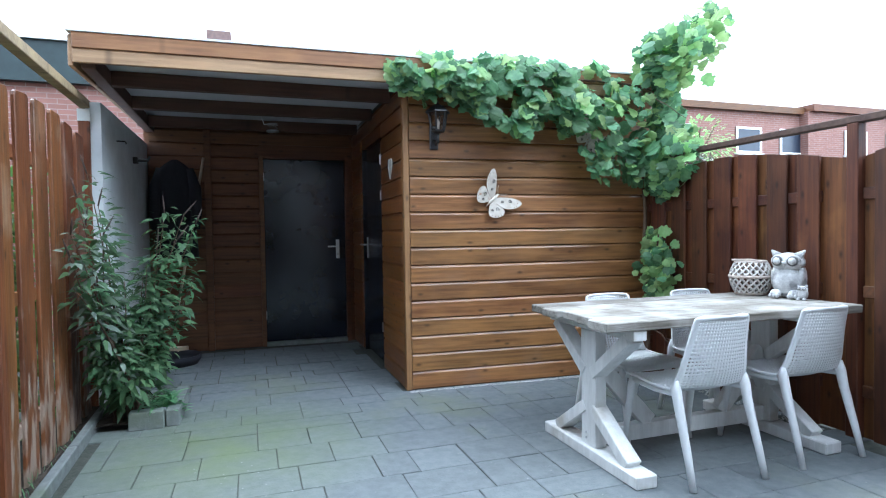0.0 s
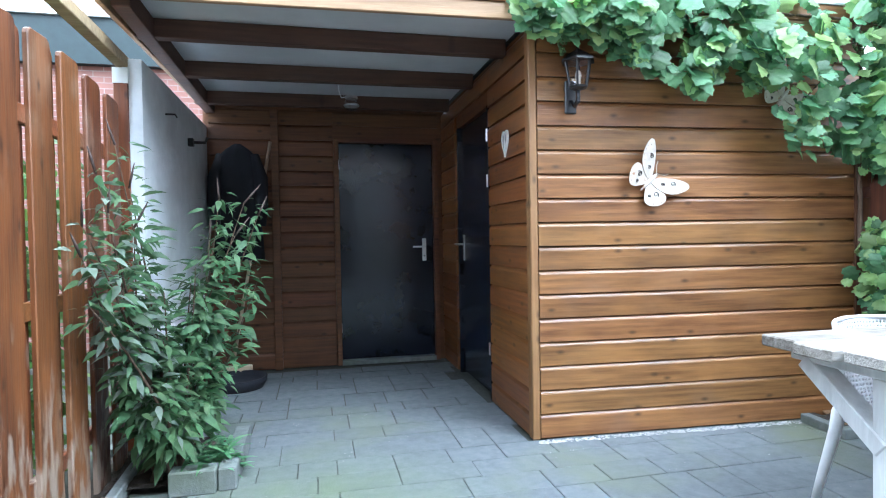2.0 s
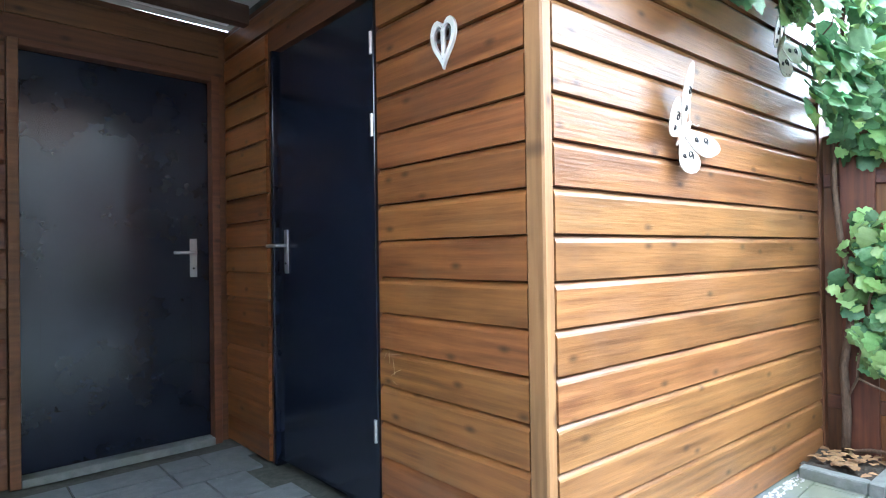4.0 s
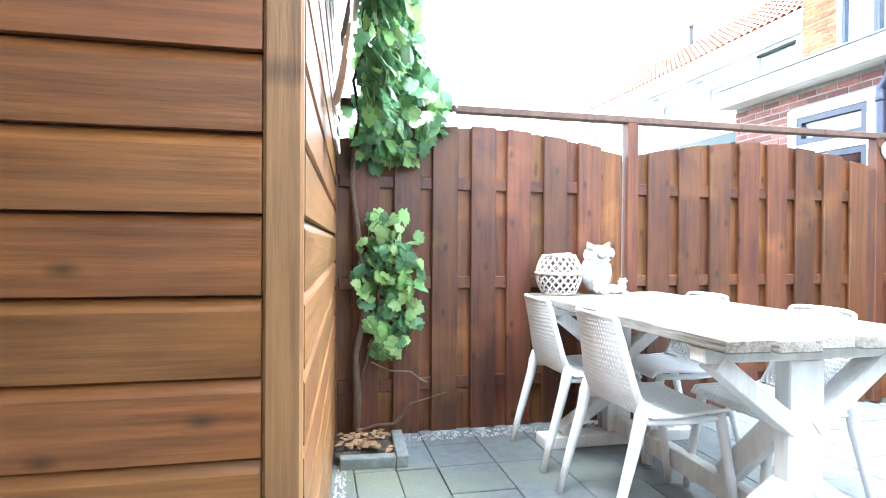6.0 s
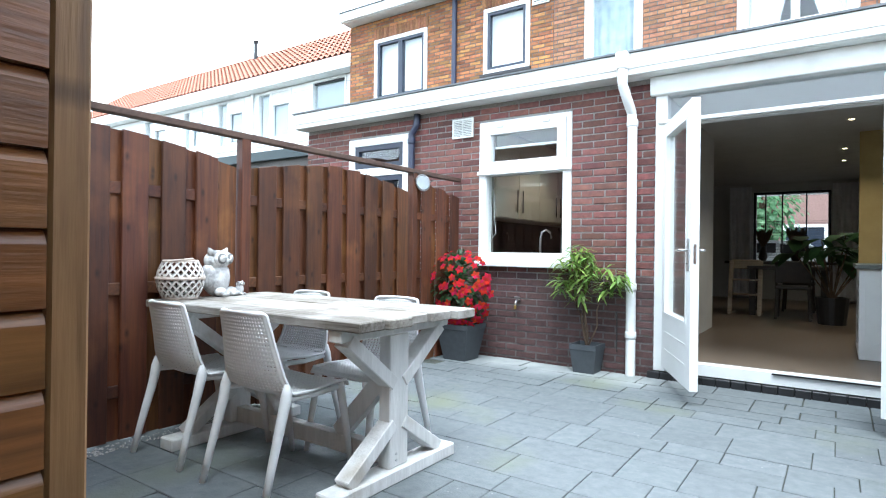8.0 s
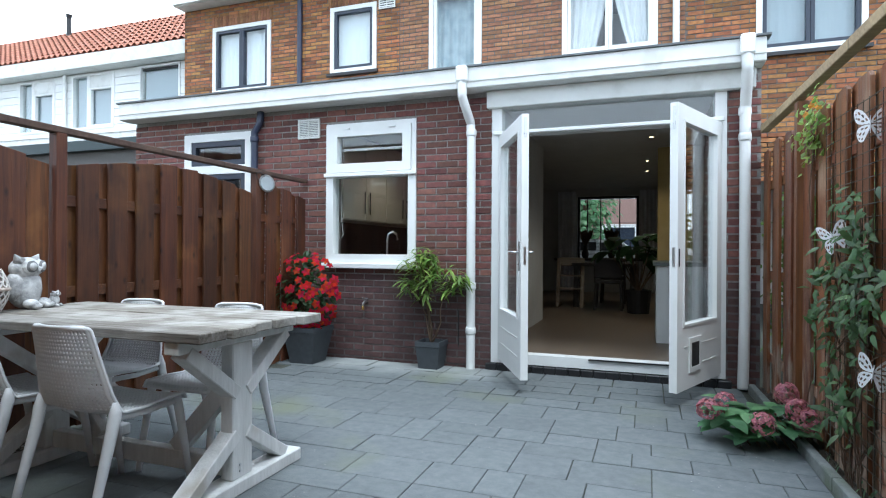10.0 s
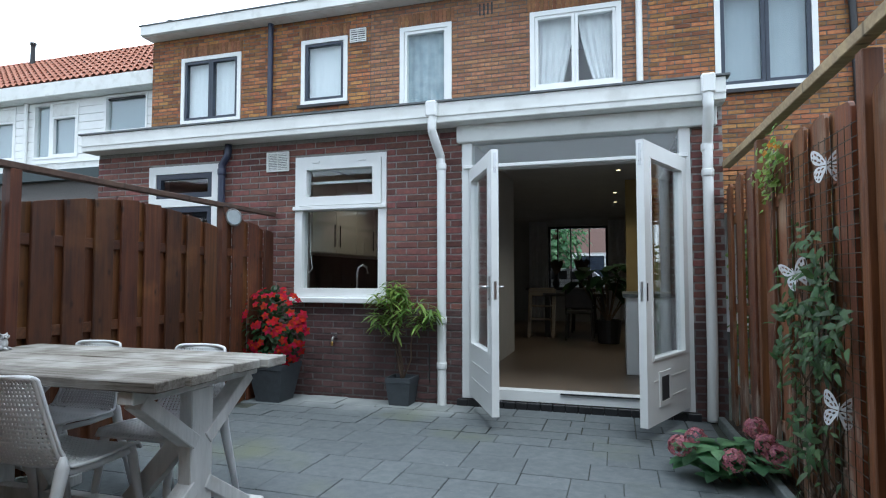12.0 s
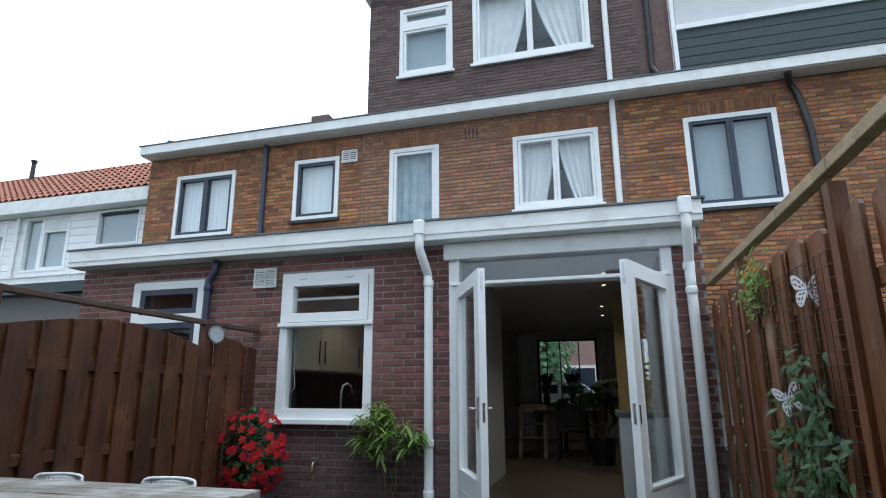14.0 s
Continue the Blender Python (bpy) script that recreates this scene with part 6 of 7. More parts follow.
def owl(at, turn, k, label):
    bm = bmesh.new()
    blob(bm, (0, 0, 0.112), (0.098, 0.082, 0.115))
    blob(bm, (0, 0.005, 0.235), (0.102, 0.072, 0.066))
    for s in (-1, 1):
        blob(bm, (s * 0.046, 0.052, 0.245), (0.046, 0.022, 0.044), 2)
        v = bmesh.ops.create_cone(bm, segments=14, radius1=0.024, radius2=0.022, depth=0.012, cap_ends=True)["verts"]
        bmesh.ops.transform(bm, matrix=pose(s * 0.046, 0.080, 0.247, 90, 0, -s * 12), verts=v)
        v = bmesh.ops.create_cone(bm, segments=16, radius1=0.034, radius2=0.034, depth=0.012, cap_ends=True)["verts"]
        bmesh.ops.transform(bm, matrix=pose(s * 0.046, 0.0735, 0.247, 90, 0, -s * 12), verts=v)
        for f_ in {f for q_ in v for f in q_.link_faces}:
            f_.material_index = 1
        v = bmesh.ops.create_cone(bm, segments=8, radius1=0.036, radius2=0.004, depth=0.06, cap_ends=True)["verts"]
        bmesh.ops.transform(bm, matrix=pose(s * 0.082, 0.012, 0.295, 0, s * 42, 0), verts=v)
        blob(bm, (s * 0.080, -0.005, 0.13), (0.025, 0.055, 0.085), 2)
        blob(bm, (s * 0.055, 0.075, 0.03), (0.034, 0.045, 0.03), 2)
        for q in (-1, 0, 1):
            blob(bm, (s * 0.055 + q * 0.02, 0.11, 0.018), (0.011, 0.022, 0.018), 1)
    v = bmesh.ops.create_cone(bm, segments=8, radius1=0.014, radius2=0.002, depth=0.04, cap_ends=True)["verts"]
    bmesh.ops.transform(bm, matrix=pose(0, 0.085, 0.225, 150), verts=v)
    bmesh.ops.transform(bm, matrix=Matrix.Diagonal((k, k, k, 1)), verts=bm.verts[:])
    st_ = solid("owl_statue", bm, M_OWL, label, "statue", m=pose(*at, 0, 0, turn), smooth=True)
    st_.data.materials.append(M_OWL_EYE)


owl((2.035, -1.63, TZ), 112, 0.94, "weathered white stone owl statue on the table")
owl((1.985, -1.765, TZ), 112, 0.29, "tiny stone owl statue on the table")

# ---- wall ornaments ----
M_ENAMEL = surface("cream_enamel", (0.50, 0.43, 0.35), (0.66, 0.62, 0.55), scale=20.0, rough=0.5, bump=0.1, stain=(0.40, 0.22, 0.12), stain_scale=30.0, stain_cut=(0.64, 0.74))
M_WHITE_METAL = surface("white_metal", (0.74, 0.74, 0.75), (0.80, 0.80, 0.81), scale=10.0, rough=0.5, bump=0.02)


def plate(name, loops, thick, material, parent, label="", m=None):
    """A flat plate from closed outlines in the xz plane; inner outlines are holes."""
    cu = bpy.data.curves.new(name, "CURVE")
    cu.dimensions = "2D"
    cu.fill_mode = "BOTH"
    cu.extrude = thick / 2
    for lp in loops:
        sp = cu.splines.new("POLY")
        sp.points.add(len(lp) - 1)
        for q, (x, z) in zip(sp.points, lp):
            q.co = (x, z, 0, 1)
        sp.use_cyclic_u = True
    tmp = bpy.data.objects.new(name, cu)
    me = bpy.data.meshes.new_from_object(tmp)
    bpy.data.objects.remove(tmp)
    me.transform(pose(0, 0, 0, 90))
    me.materials.clear()
    me.materials.append(material)
    return part(name, me, None, parent, label, m)


def ellipse(cx, cz, a, b, n=10, rot=0.0):
    return [(cx + a * math.cos(q) * math.cos(rot) - b * math.sin(q) * math.sin(rot), cz + a * math.cos(q) * math.sin(rot) + b * math.sin(q) * math.cos(rot)) for q in [i * 2 * math.pi / n for i in range(n)]]


FOREWING = [(0.0, 0.012), (0.05, 0.046), (0.11, 0.062), (0.17, 0.058), (0.212, 0.036), (0.225, 0.008), (0.20, -0.018), (0.14, -0.034), (0.07, -0.036), (0.0, -0.012)]
HINDWING = [(0.0, 0.014), (0.025, 0.048), (0.07, 0.070), (0.115, 0.062), (0.145, 0.030), (0.150, -0.010), (0.125, -0.050), (0.08, -0.066), (0.03, -0.046), (0.0, -0.014)]


def rounded(line, n=3):
    """Corner cutting, twice over."""
    for _ in range(2):
        out = []
        for (a, b), (c, d) in zip(line, line[1:] + line[:1]):
            out += [(a * 0.75 + c * 0.25, b * 0.75 + d * 0.25), (a * 0.25 + c * 0.75, b * 0.25 + d * 0.75)]
        line = out
    return line


def big_butterfly(at, head, label):
    """head: the way the body points in the wall's plane, degrees above +x."""
    b = thing("wall_butterfly", label, "ornament", group="enamel butterflies")
    b.matrix_world = pose(*at)
    fore = [(0.004, 0.030), (0.050, 0.082), (0.105, 0.132), (0.160, 0.160), (0.185, 0.150), (0.180, 0.115), (0.160, 0.070), (0.130, 0.036), (0.085, 0.012), (0.006, 0.000)]
    hind = [(0.004, 0.006), (0.060, 0.004), (0.115, 0.022), (0.142, 0.002), (0.140, -0.040), (0.115, -0.078), (0.080, -0.100), (0.050, -0.090), (0.024, -0.055), (0.004, -0.022)]
    for side, lift in ((-1, 14), (1, 9)):
        for nm, half, y_ in (("forewing", fore, -0.024), ("hindwing", hind, -0.020)):
            line = rounded([(x * side * 1.08, z * 1.08) for x, z in half])
            rim = [(side * 0.155, 0.128), (side * 0.166, 0.108), (side * 0.158, 0.088), (side * 0.143, 0.066)] if nm == "forewing" else [(side * 0.132, -0.028), (side * 0.122, -0.050), (side * 0.106, -0.068), (side * 0.085, -0.080)]
            holes = [ellipse(x * 1.08, z * 1.08, 0.0045, 0.0045, 6) for x, z in rim]
            wg = plate(nm, [line] + holes, 0.003, M_ENAMEL, b, m=pose(0, y_, 0, 0, 90 - head, 0) @ pose(0, 0, 0, 0, 0, -side * lift))
            for cx, cz, r in (((0.112, 0.100, 0.016), (0.070, 0.050, 0.012)) if nm == "forewing" else ((0.085, -0.022, 0.018), (0.062, -0.060, 0.010))):
                part("curl", tube([(side * (cx + r * math.cos(q * 0.75) * (1 - q / 14)), -0.004, cz + r * math.sin(q * 0.75) * (1 - q / 14)) for q in range(11)], 0.0026, 5), M_BLACK, wg, "dark enamel curl")
    h_ = radians(head)
    part("body", tube([(math.cos(h_) * t_, -0.03, math.sin(h_) * t_) for t_ in (-0.075, -0.02, 0.04, 0.07)], [0.004, 0.011, 0.012, 0.006], 8), M_ENAMEL, b, smooth=True)
    for q in (-22, 22):
        g_ = radians(head + q)
        part("antenna", tube([(math.cos(h_) * 0.065, -0.03, math.sin(h_) * 0.065), (math.cos(g_) * 0.11, -0.032, math.sin(g_) * 0.11), (math.cos(g_) * 0.135, -0.03, math.sin(g_) * 0.135)], 0.002, 5), M_ENAMEL, b)


big_butterfly((0.695, -0.052, 1.50), 42, "cream enamel butterfly ornament on the shed boards")
big_butterfly((1.575, -0.105, 2.01), 48, "cream enamel butterfly half hidden by vine leaves")
ht = thing("heart_ornament", "whitewashed wooden heart on the shed side wall", "ornament")


def heart_line(k):
    return [(k * 0.062 * math.sin(t) ** 3 * 1.0, k * (0.058 * math.cos(t) - 0.022 * math.cos(2 * t) - 0.010 * math.cos(3 * t) - 0.004 * math.cos(4 * t)) * 1.35) for t in [i * 2 * math.pi / 30 for i in range(30)]]


plate("rim", [heart_line(1.0), heart_line(0.72)], 0.012, M_WHITE_OLD, ht)
plate("bar", [[(-0.008, -0.06), (0.008, -0.06), (0.008, 0.055), (-0.008, 0.055)]], 0.010, M_WHITE_OLD, ht)
plate("curl", [ellipse(0.022, 0.02, 0.016, 0.026, 12), ellipse(0.022, 0.02, 0.010, 0.018, 12)], 0.008, M_METAL, ht)
plate("curl", [ellipse(-0.022, 0.02, 0.016, 0.026, 12), ellipse(-0.022, 0.02, 0.010, 0.018, 12)], 0.008, M_METAL, ht)
ht.matrix_world = pose(-0.032, 0.40, 1.80, 0, 0, -90)


def lace_butterfly(at, turn, tilt):
    b = thing("lace_butterfly", "white filigree metal butterfly on the trellis", "ornament", group="filigree butterflies")
    b.matrix_world = pose(*at, 0, 0, turn) @ pose(0, 0, 0, 0, tilt, 0) @ Matrix.Diagonal((0.55, 0.8, 0.82, 1))
    fore = [(0.003, 0.018), (0.035, 0.060), (0.075, 0.088), (0.112, 0.096), (0.126, 0.082), (0.124, 0.052), (0.110, 0.020), (0.080, 0.004), (0.003, 0.002)]
    hind = [(0.003, 0.000), (0.060, -0.002), (0.092, -0.012), (0.106, -0.038), (0.098, -0.070), (0.078, -0.092), (0.054, -0.092), (0.030, -0.060), (0.003, -0.022)]
    cut_f = ((0.030, 0.028, 0.014, 0.006, 40), (0.058, 0.050, 0.015, 0.007, 40), (0.086, 0.068, 0.013, 0.007, 40), (0.058, 0.022, 0.015, 0.006, 14), (0.088, 0.036, 0.013, 0.007, 24), (0.110, 0.066, 0.005, 0.008, 0), (0.108, 0.042, 0.005, 0.007, 0))
    cut_h = ((0.032, -0.018, 0.014, 0.006, -22), (0.062, -0.020, 0.012, 0.006, -14), (0.050, -0.046, 0.013, 0.006, -48), (0.076, -0.046, 0.012, 0.007, -40), (0.062, -0.074, 0.008, 0.006, -60), (0.084, -0.070, 0.006, 0.006, -40), (0.094, -0.042, 0.005, 0.007, 0))
    for s in (-1, 1):
        for nm, half, cuts in (("forewing", fore, cut_f), ("hindwing", hind, cut_h)):
            holes = [ellipse(s * x, z, a_, b_, 8, s * radians(r_)) for x, z, a_, b_, r_ in cuts]
            plate(nm, [rounded([(s * x, z) for x, z in half])] + holes, 0.002, M_WHITE_METAL, b, m=pose(0, 0, 0, 0, 0, s * 14))
    part("body", tube([(0, -0.003, -0.05), (0, -0.004, 0.0), (0, -0.003, 0.045)], [0.002, 0.006, 0.003], 6), M_WHITE_METAL, b)


for q in (((-2.145, -2.43, 1.705), 150, 0), ((-2.09, -2.75, 1.21), 145, -20), ((-2.135, -2.35, 0.62), 150, 8)):
    lace_butterfly(*q)
# wall lantern
wl_ = thing("wall_lamp", "black lantern-style outdoor wall lamp on the shed", "lamp", (0.222, -0.02, 1.985))
part("back_plate", box((-0.035, -0.02, -0.09), (0.035, 0.0, 0.10), 0.006), M_BLACK, wl_)
part("arm", tube([(0, -0.02, -0.02), (0, -0.07, -0.06), (0, -0.115, -0.03), (0, -0.115, 0.02)], 0.011, 8), M_BLACK, wl_, smooth=True)
part("finial", lathe([(0.004, -0.085), (0.012, -0.07), (0.006, -0.055), (0.012, -0.045)], 10, at=(0, -0.115, 0.03)), M_BLACK, wl_, smooth=True)
part("base", lathe([(0.02, 0.0), (0.050, 0.012), (0.055, 0.022)], 6, at=(0, -0.115, 0.02)), M_BLACK, wl_)
g = part("glass", lathe([(0.050, 0.0), (0.072, 0.13)], 6, at=(0, -0.115, 0.045)), M_GLASS, wl_, "clear bevelled glass")
for j in range(6):
    a = j * math.pi / 3
    part("cage_bar", tube([(0.052 * math.cos(a), -0.115 + 0.052 * math.sin(a), 0.043), (0.076 * math.cos(a), -0.115 + 0.076 * math.sin(a), 0.178)], 0.0065, 5), M_BLACK, wl_)
part("roof", lathe([(0.100, 0.0), (0.096, 0.012), (0.060, 0.042), (0.026, 0.062), (0.008, 0.075), (0.011, 0.085), (0.003, 0.098)], 6, at=(0, -0.115, 0.176)), M_BLACK, wl_)
part("bulb", lathe([(0.012, 0.0), (0.014, 0.03), (0.019, 0.05), (0.012, 0.075), (0.003, 0.083)], 12, at=(0, -0.115, 0.05)), M_WICKER, wl_, smooth=True)
# canopy spotlight and things at the back
sp = thing("canopy_lamp", "small chrome bulkhead lamp under the canopy", "lamp", (-0.93, 1.58, 2.34))
part("base", lathe([(0.05, -0.012), (0.05, 0.004)], 16), M_METAL, sp)
part("cage", lathe([(0.045, -0.10), (0.058, -0.07), (0.045, -0.013)], 12), M_GLASS, sp)
part("ring", lathe([(0.06, -0.078), (0.064, -0.07), (0.06, -0.062)], 16), M_METAL, sp)
part("cable", tube([(0.0, 0.0, 0.004), (-0.08, 0.03, 0.0), (-0.1, 0.034, 0.06), (-0.1, 0.034, 0.1)], 0.005, 6), M_WHITE, sp)
M_CLOTH = surface("black_cloth", (0.008, 0.009, 0.014), (0.016, 0.017, 0.024), scale=9.0, rough=0.9, bump=0.3)
M_BROOM = surface("broom_handle", (0.36, 0.28, 0.19), (0.50, 0.40, 0.28), scale=8.0, rough=0.6, bump=0.1)
ct = thing("hanging_coat", "black coat hanging on the back wall", "coat")
bm = bmesh.new()
rings = []
for z, hw, hd in ((0.0, 0.03, 0.03), (-0.05, 0.10, 0.06), (-0.12, 0.17, 0.08), (-0.3, 0.185, 0.10), (-0.6, 0.18, 0.11), (-0.85, 0.20, 0.12), (-1.02, 0.21, 0.12)):
    rings.append([bm.verts.new((hw * math.cos(q * math.pi / 12) * (1 + 0.06 * math.sin(q * 2.6)), hd * math.sin(q * math.pi / 12) * (1 + 0.18 * math.sin(q * 2.6 + z * 5)), z)) for q in range(24)])
for p_, q_ in zip(rings, rings[1:]):
    for j in range(24):
        bm.faces.new((p_[j], p_[(j + 1) % 24], q_[(j + 1) % 24], q_[j]))
bm.faces.new(rings[0])
bm.faces.new(rings[-1][::-1])
part("cloth", bm, M_CLOTH, ct, smooth=True)
for s_ in (-1, 1):
    part("sleeve", tube([(s_ * 0.13, 0.0, -0.10), (s_ * 0.19, -0.03, -0.3), (s_ * 0.20, -0.05, -0.55), (s_ * 0.185, -0.06, -0.72)], [0.05, 0.062, 0.055, 0.045], 12), M_CLOTH, ct, smooth=True)
ct.matrix_world = pose(-1.89, SHED_D - 0.16, 2.04)
br = thing("broom", "wooden broom handle leaning against the back wall", "broom")
part("handle", tube([(-1.95, 2.02, 0.12), (-1.62, 2.27, 2.08)], 0.014, 8), M_BROOM, br, smooth=True)
part("head", box((-2.12, 1.97, 0.07), (-1.79, 2.04, 0.125), 0.006), M_BROOM, br)
part("bristles", box((-2.11, 1.975, 0.0), (-1.80, 2.035, 0.07), 0.002), M_CLOTH, br)
tr = thing("round_tray", "shallow black plastic tub on the paving", "tub", (-1.88, 1.75, 0))
part("tub", lathe([(0.20, 0.0), (0.23, 0.05), (0.235, 0.09), (0.222, 0.09), (0.215, 0.05), (0.19, 0.02)], 28), M_CLOTH, tr, smooth=True)
hk = thing("wall_hook", "small dark iron hook on the white wall", "hook")
part("bracket", box((-2.17, 1.55, 1.92), (-2.13, 1.60, 1.98), 0.004), M_BLACK, hk)
part("arm", tube([(-2.14, 1.575, 1.95), (-2.05, 1.575, 1.95), (-2.03, 1.575, 1.99)], 0.012, 8), M_BLACK, hk)
hk = thing("wall_hook", "small dark iron hook on the white wall", "hook")
part("arm", tube([(-2.17, 0.9, 2.02), (-2.11, 0.9, 2.02), (-2.10, 0.9, 2.0)], 0.006, 6), M_BLACK, hk)
# oval plaque on the fence
pl = thing("oval_plaque", "grey oval plaque in a scrolled wire frame", "plaque", (2.19, -3.975, 1.757), -90)
plate("plate", [ellipse(0, 0, 0.101, 0.068, 24)], 0.008, surface("grey_enamel", (0.40, 0.44, 0.46), (0.50, 0.54, 0.56), rough=0.4, bump=0.02), pl)
plate("frame", [ellipse(0, 0, 0.118, 0.083, 24), ellipse(0, 0, 0.106, 0.073, 24)], 0.006, M_METAL, pl)
for s in (-1, 1):
    part("scroll", tube([(s * 0.116, 0, 0.0), (s * 0.15, 0, 0.04), (s * 0.155, 0, 0.075), (s * 0.12, 0, 0.095), (s * 0.06, 0, 0.09)], 0.003, 5), M_BLACK, pl)
part("bracket", tube([(0, 0.0, 0.08), (0, 0.0, 0.105)], 0.003, 5), M_BLACK, pl)


def vine_low(x):
    xs = [-0.2, 0.1, 0.35, 0.6, 0.93, 1.1, 1.3, 1.5, 1.68, 1.85, 2.0, 2.15, 2.3]
    zs = [2.38, 2.28, 2.30, 2.14, 2.0, 2.22, 2.02, 1.75, 1.60, 1.70, 1.60, 1.48, 1.65]
    return float(np.interp(x, xs, zs))


def vine_high(x):
    return float(np.interp(x, [-0.2, 0.1, 0.9, 1.6, 1.9, 2.2, 2.6], [2.50, 2.60, 2.60, 2.60, 2.74, 2.95, 3.08]))


vine = thing("grape_vine", "green grape vine trailing over the shed roof edge", "vine", turn=-3.2)
rng = random.Random(21)
bm = bmesh.new()
tube(wander((2.08, -0.12, 0.03), (2.06, -0.10, 1.6), 7, 0.05, rng), [0.022, 0.02, 0.02, 0.018, 0.016, 0.015, 0.014, 0.013], 8, bm)
tube(wander((2.06, -0.10, 1.6), (2.0, -0.17, 2.45), 5, 0.04, rng), 0.011, 6, bm)
tube(wander((2.0, -0.17, 2.45), (-0.12, -0.17, 2.52), 16, 0.06, rng), [0.010 - 0.0004 * i for i in range(17)], 6, bm)
for q in ((2.3, -0.3, 2.9), (2.55, -0.2, 3.1), (2.2, -0.55, 2.5), (2.1, -0.6, 2.1), (1.55, -0.16, 1.85), (2.02, -0.16, 1.6), (0.9, -0.15, 2.1)):
    tube(wander((2.0 if q[0] > 1.3 else 0.9, -0.17, 2.45), q, 5, 0.05, rng), [0.007, 0.006, 0.005, 0.004, 0.003, 0.002], 5, bm)
part("stem", bm, M_BARK, vine, smooth=True)
old, young = Foliage("grape", 3), Foliage("grape", 4)
single_leaves = []


def vine_leaf(x, y, z, s=None, bright=False):
    s = s or rng.uniform(0.055, 0.12)
    out = Vector((rng.uniform(-0.8, 0.8), rng.uniform(-0.6, 0.0), rng.uniform(-1.0, 0.15)))
    face = 1.0 if x > 1.85 else 0.0
    out.x, out.y = out.x * (1 - 0.5 * face), out.y - face * rng.uniform(-0.9, 0.9)
    nrm = Vector((rng.uniform(-0.6, 0.6) - face * rng.uniform(0.3, 1.6), -1.0, rng.uniform(0.0, 1.2)))
    (young if bright else old).add((x, y, z), out, nrm, s, 0.13, 0.2)


for _ in range(1250):
    x = rng.uniform(-0.15, 2.2)
    lo, hi = vine_low(x), vine_high(x)
    t = rng.random() ** 0.8
    z = hi - (hi - lo) * t
    edge = 1 - abs(2 * t - 1)
    if math.sin(x * 9 + 1.3) * math.sin(z * 13 + x * 5) > 0.45:
        continue
    vine_leaf(x, -0.14 - rng.random() * (0.10 + 0.14 * edge), z, bright=rng.random() < 0.28)
for _ in range(560):
    a, r = rng.uniform(0, 6.28), rng.random() ** 0.6
    x, y, z = 2.12 + 0.17 * r * math.cos(a), -0.33 + 0.26 * r * math.sin(a), rng.uniform(1.55, 2.85)
    wob = 0.75 + 0.45 * math.sin(z * 7 + 1)
    vine_leaf(2.12 + (x - 2.12) * wob, -0.33 + (y + 0.33) * wob, z, bright=rng.random() < 0.5)
for _ in range(130):
    t = rng.random()
    x, y, z = 2.2 + 0.55 * t, -0.32 + 0.15 * t, 2.55 + 0.55 * t
    vine_leaf(x + rng.gauss(0, 0.08), y + rng.gauss(0, 0.07), z + rng.gauss(0, 0.11), 0.05 + rng.random() * 0.06, bright=rng.random() < 0.7)
for _ in range(230):
    t = rng.random()
    z = 0.50 + 0.74 * t
    w = 0.14 * math.sin(math.pi * min(1, (1.05 - t) * 1.0)) + 0.035
    vine_leaf(2.04 + rng.gauss(0, w * 0.3), -0.28 + max(-0.17, min(0.17, rng.gauss(0, w * 0.65))), z + rng.gauss(0, 0.02), rng.uniform(0.05, 0.095), bright=rng.random() < 0.6)
bm = bmesh.new()
tube(wander((2.08, -0.13, 0.06), (2.0, -0.60, 0.28), 6, 0.05, rng), [0.012, 0.011, 0.010, 0.009, 0.007, 0.005, 0.004], 6, bm)
tube(wander((2.0, -0.20, 0.45), (2.02, -0.50, 0.33), 5, 0.04, rng), 0.006, 6, bm)
tube(wander((2.08, -0.12, 0.3), (2.02, -0.36, 1.2), 7, 0.05, rng), 0.007, 6, bm)
part("stem", bm, M_BARK, vine, smooth=True)
tagged(part("foliage", old.mesh("foliage", M_VINE), None, vine), kind="stuff")
tagged(part("young_foliage", young.mesh("young_foliage", M_VINE_YOUNG), None, vine, "pale young vine leaves"), kind="stuff")
M_GRAPE = surface("green_grape", (0.07, 0.13, 0.04), (0.11, 0.18, 0.06), scale=20.0, rough=0.35, bump=0.02)
for c in ((0.12, -0.17, 2.30), (1.30, -0.2, 2.12), (1.95, -0.22, 2.3)):
    bm = bmesh.new()
    for i in range(42):
        t = rng.random()
        r = 0.032 * (1 - t * 0.75)
        a = rng.uniform(0, 6.28)
        blob(bm, (c[0] + r * math.cos(a), c[1] + r * math.sin(a), c[2] - 0.12 * t), (0.009, 0.009, 0.009), 1)
    part("grape_bunch", bm, M_GRAPE, vine, "unripe green grapes", smooth=True)
dl = Foliage("broad", 9)
for _ in range(60):
    dl.add((rng.uniform(1.78, 2.08), rng.uniform(-0.40, -0.13), 0.05 + rng.random() * 0.02), (rng.uniform(-1, 1), rng.uniform(-1, 1), 0.1), (0, 0, 1), rng.uniform(0.03, 0.06))
tagged(solid("fallen_leaves", dl.mesh("fallen_leaves", surface("dry_leaf", (0.20, 0.11, 0.05), (0.38, 0.24, 0.12), scale=20.0, rough=0.9, vary=0.3, island=True)), None, "dry fallen leaves under the vine", "leaves"), kind="stuff")

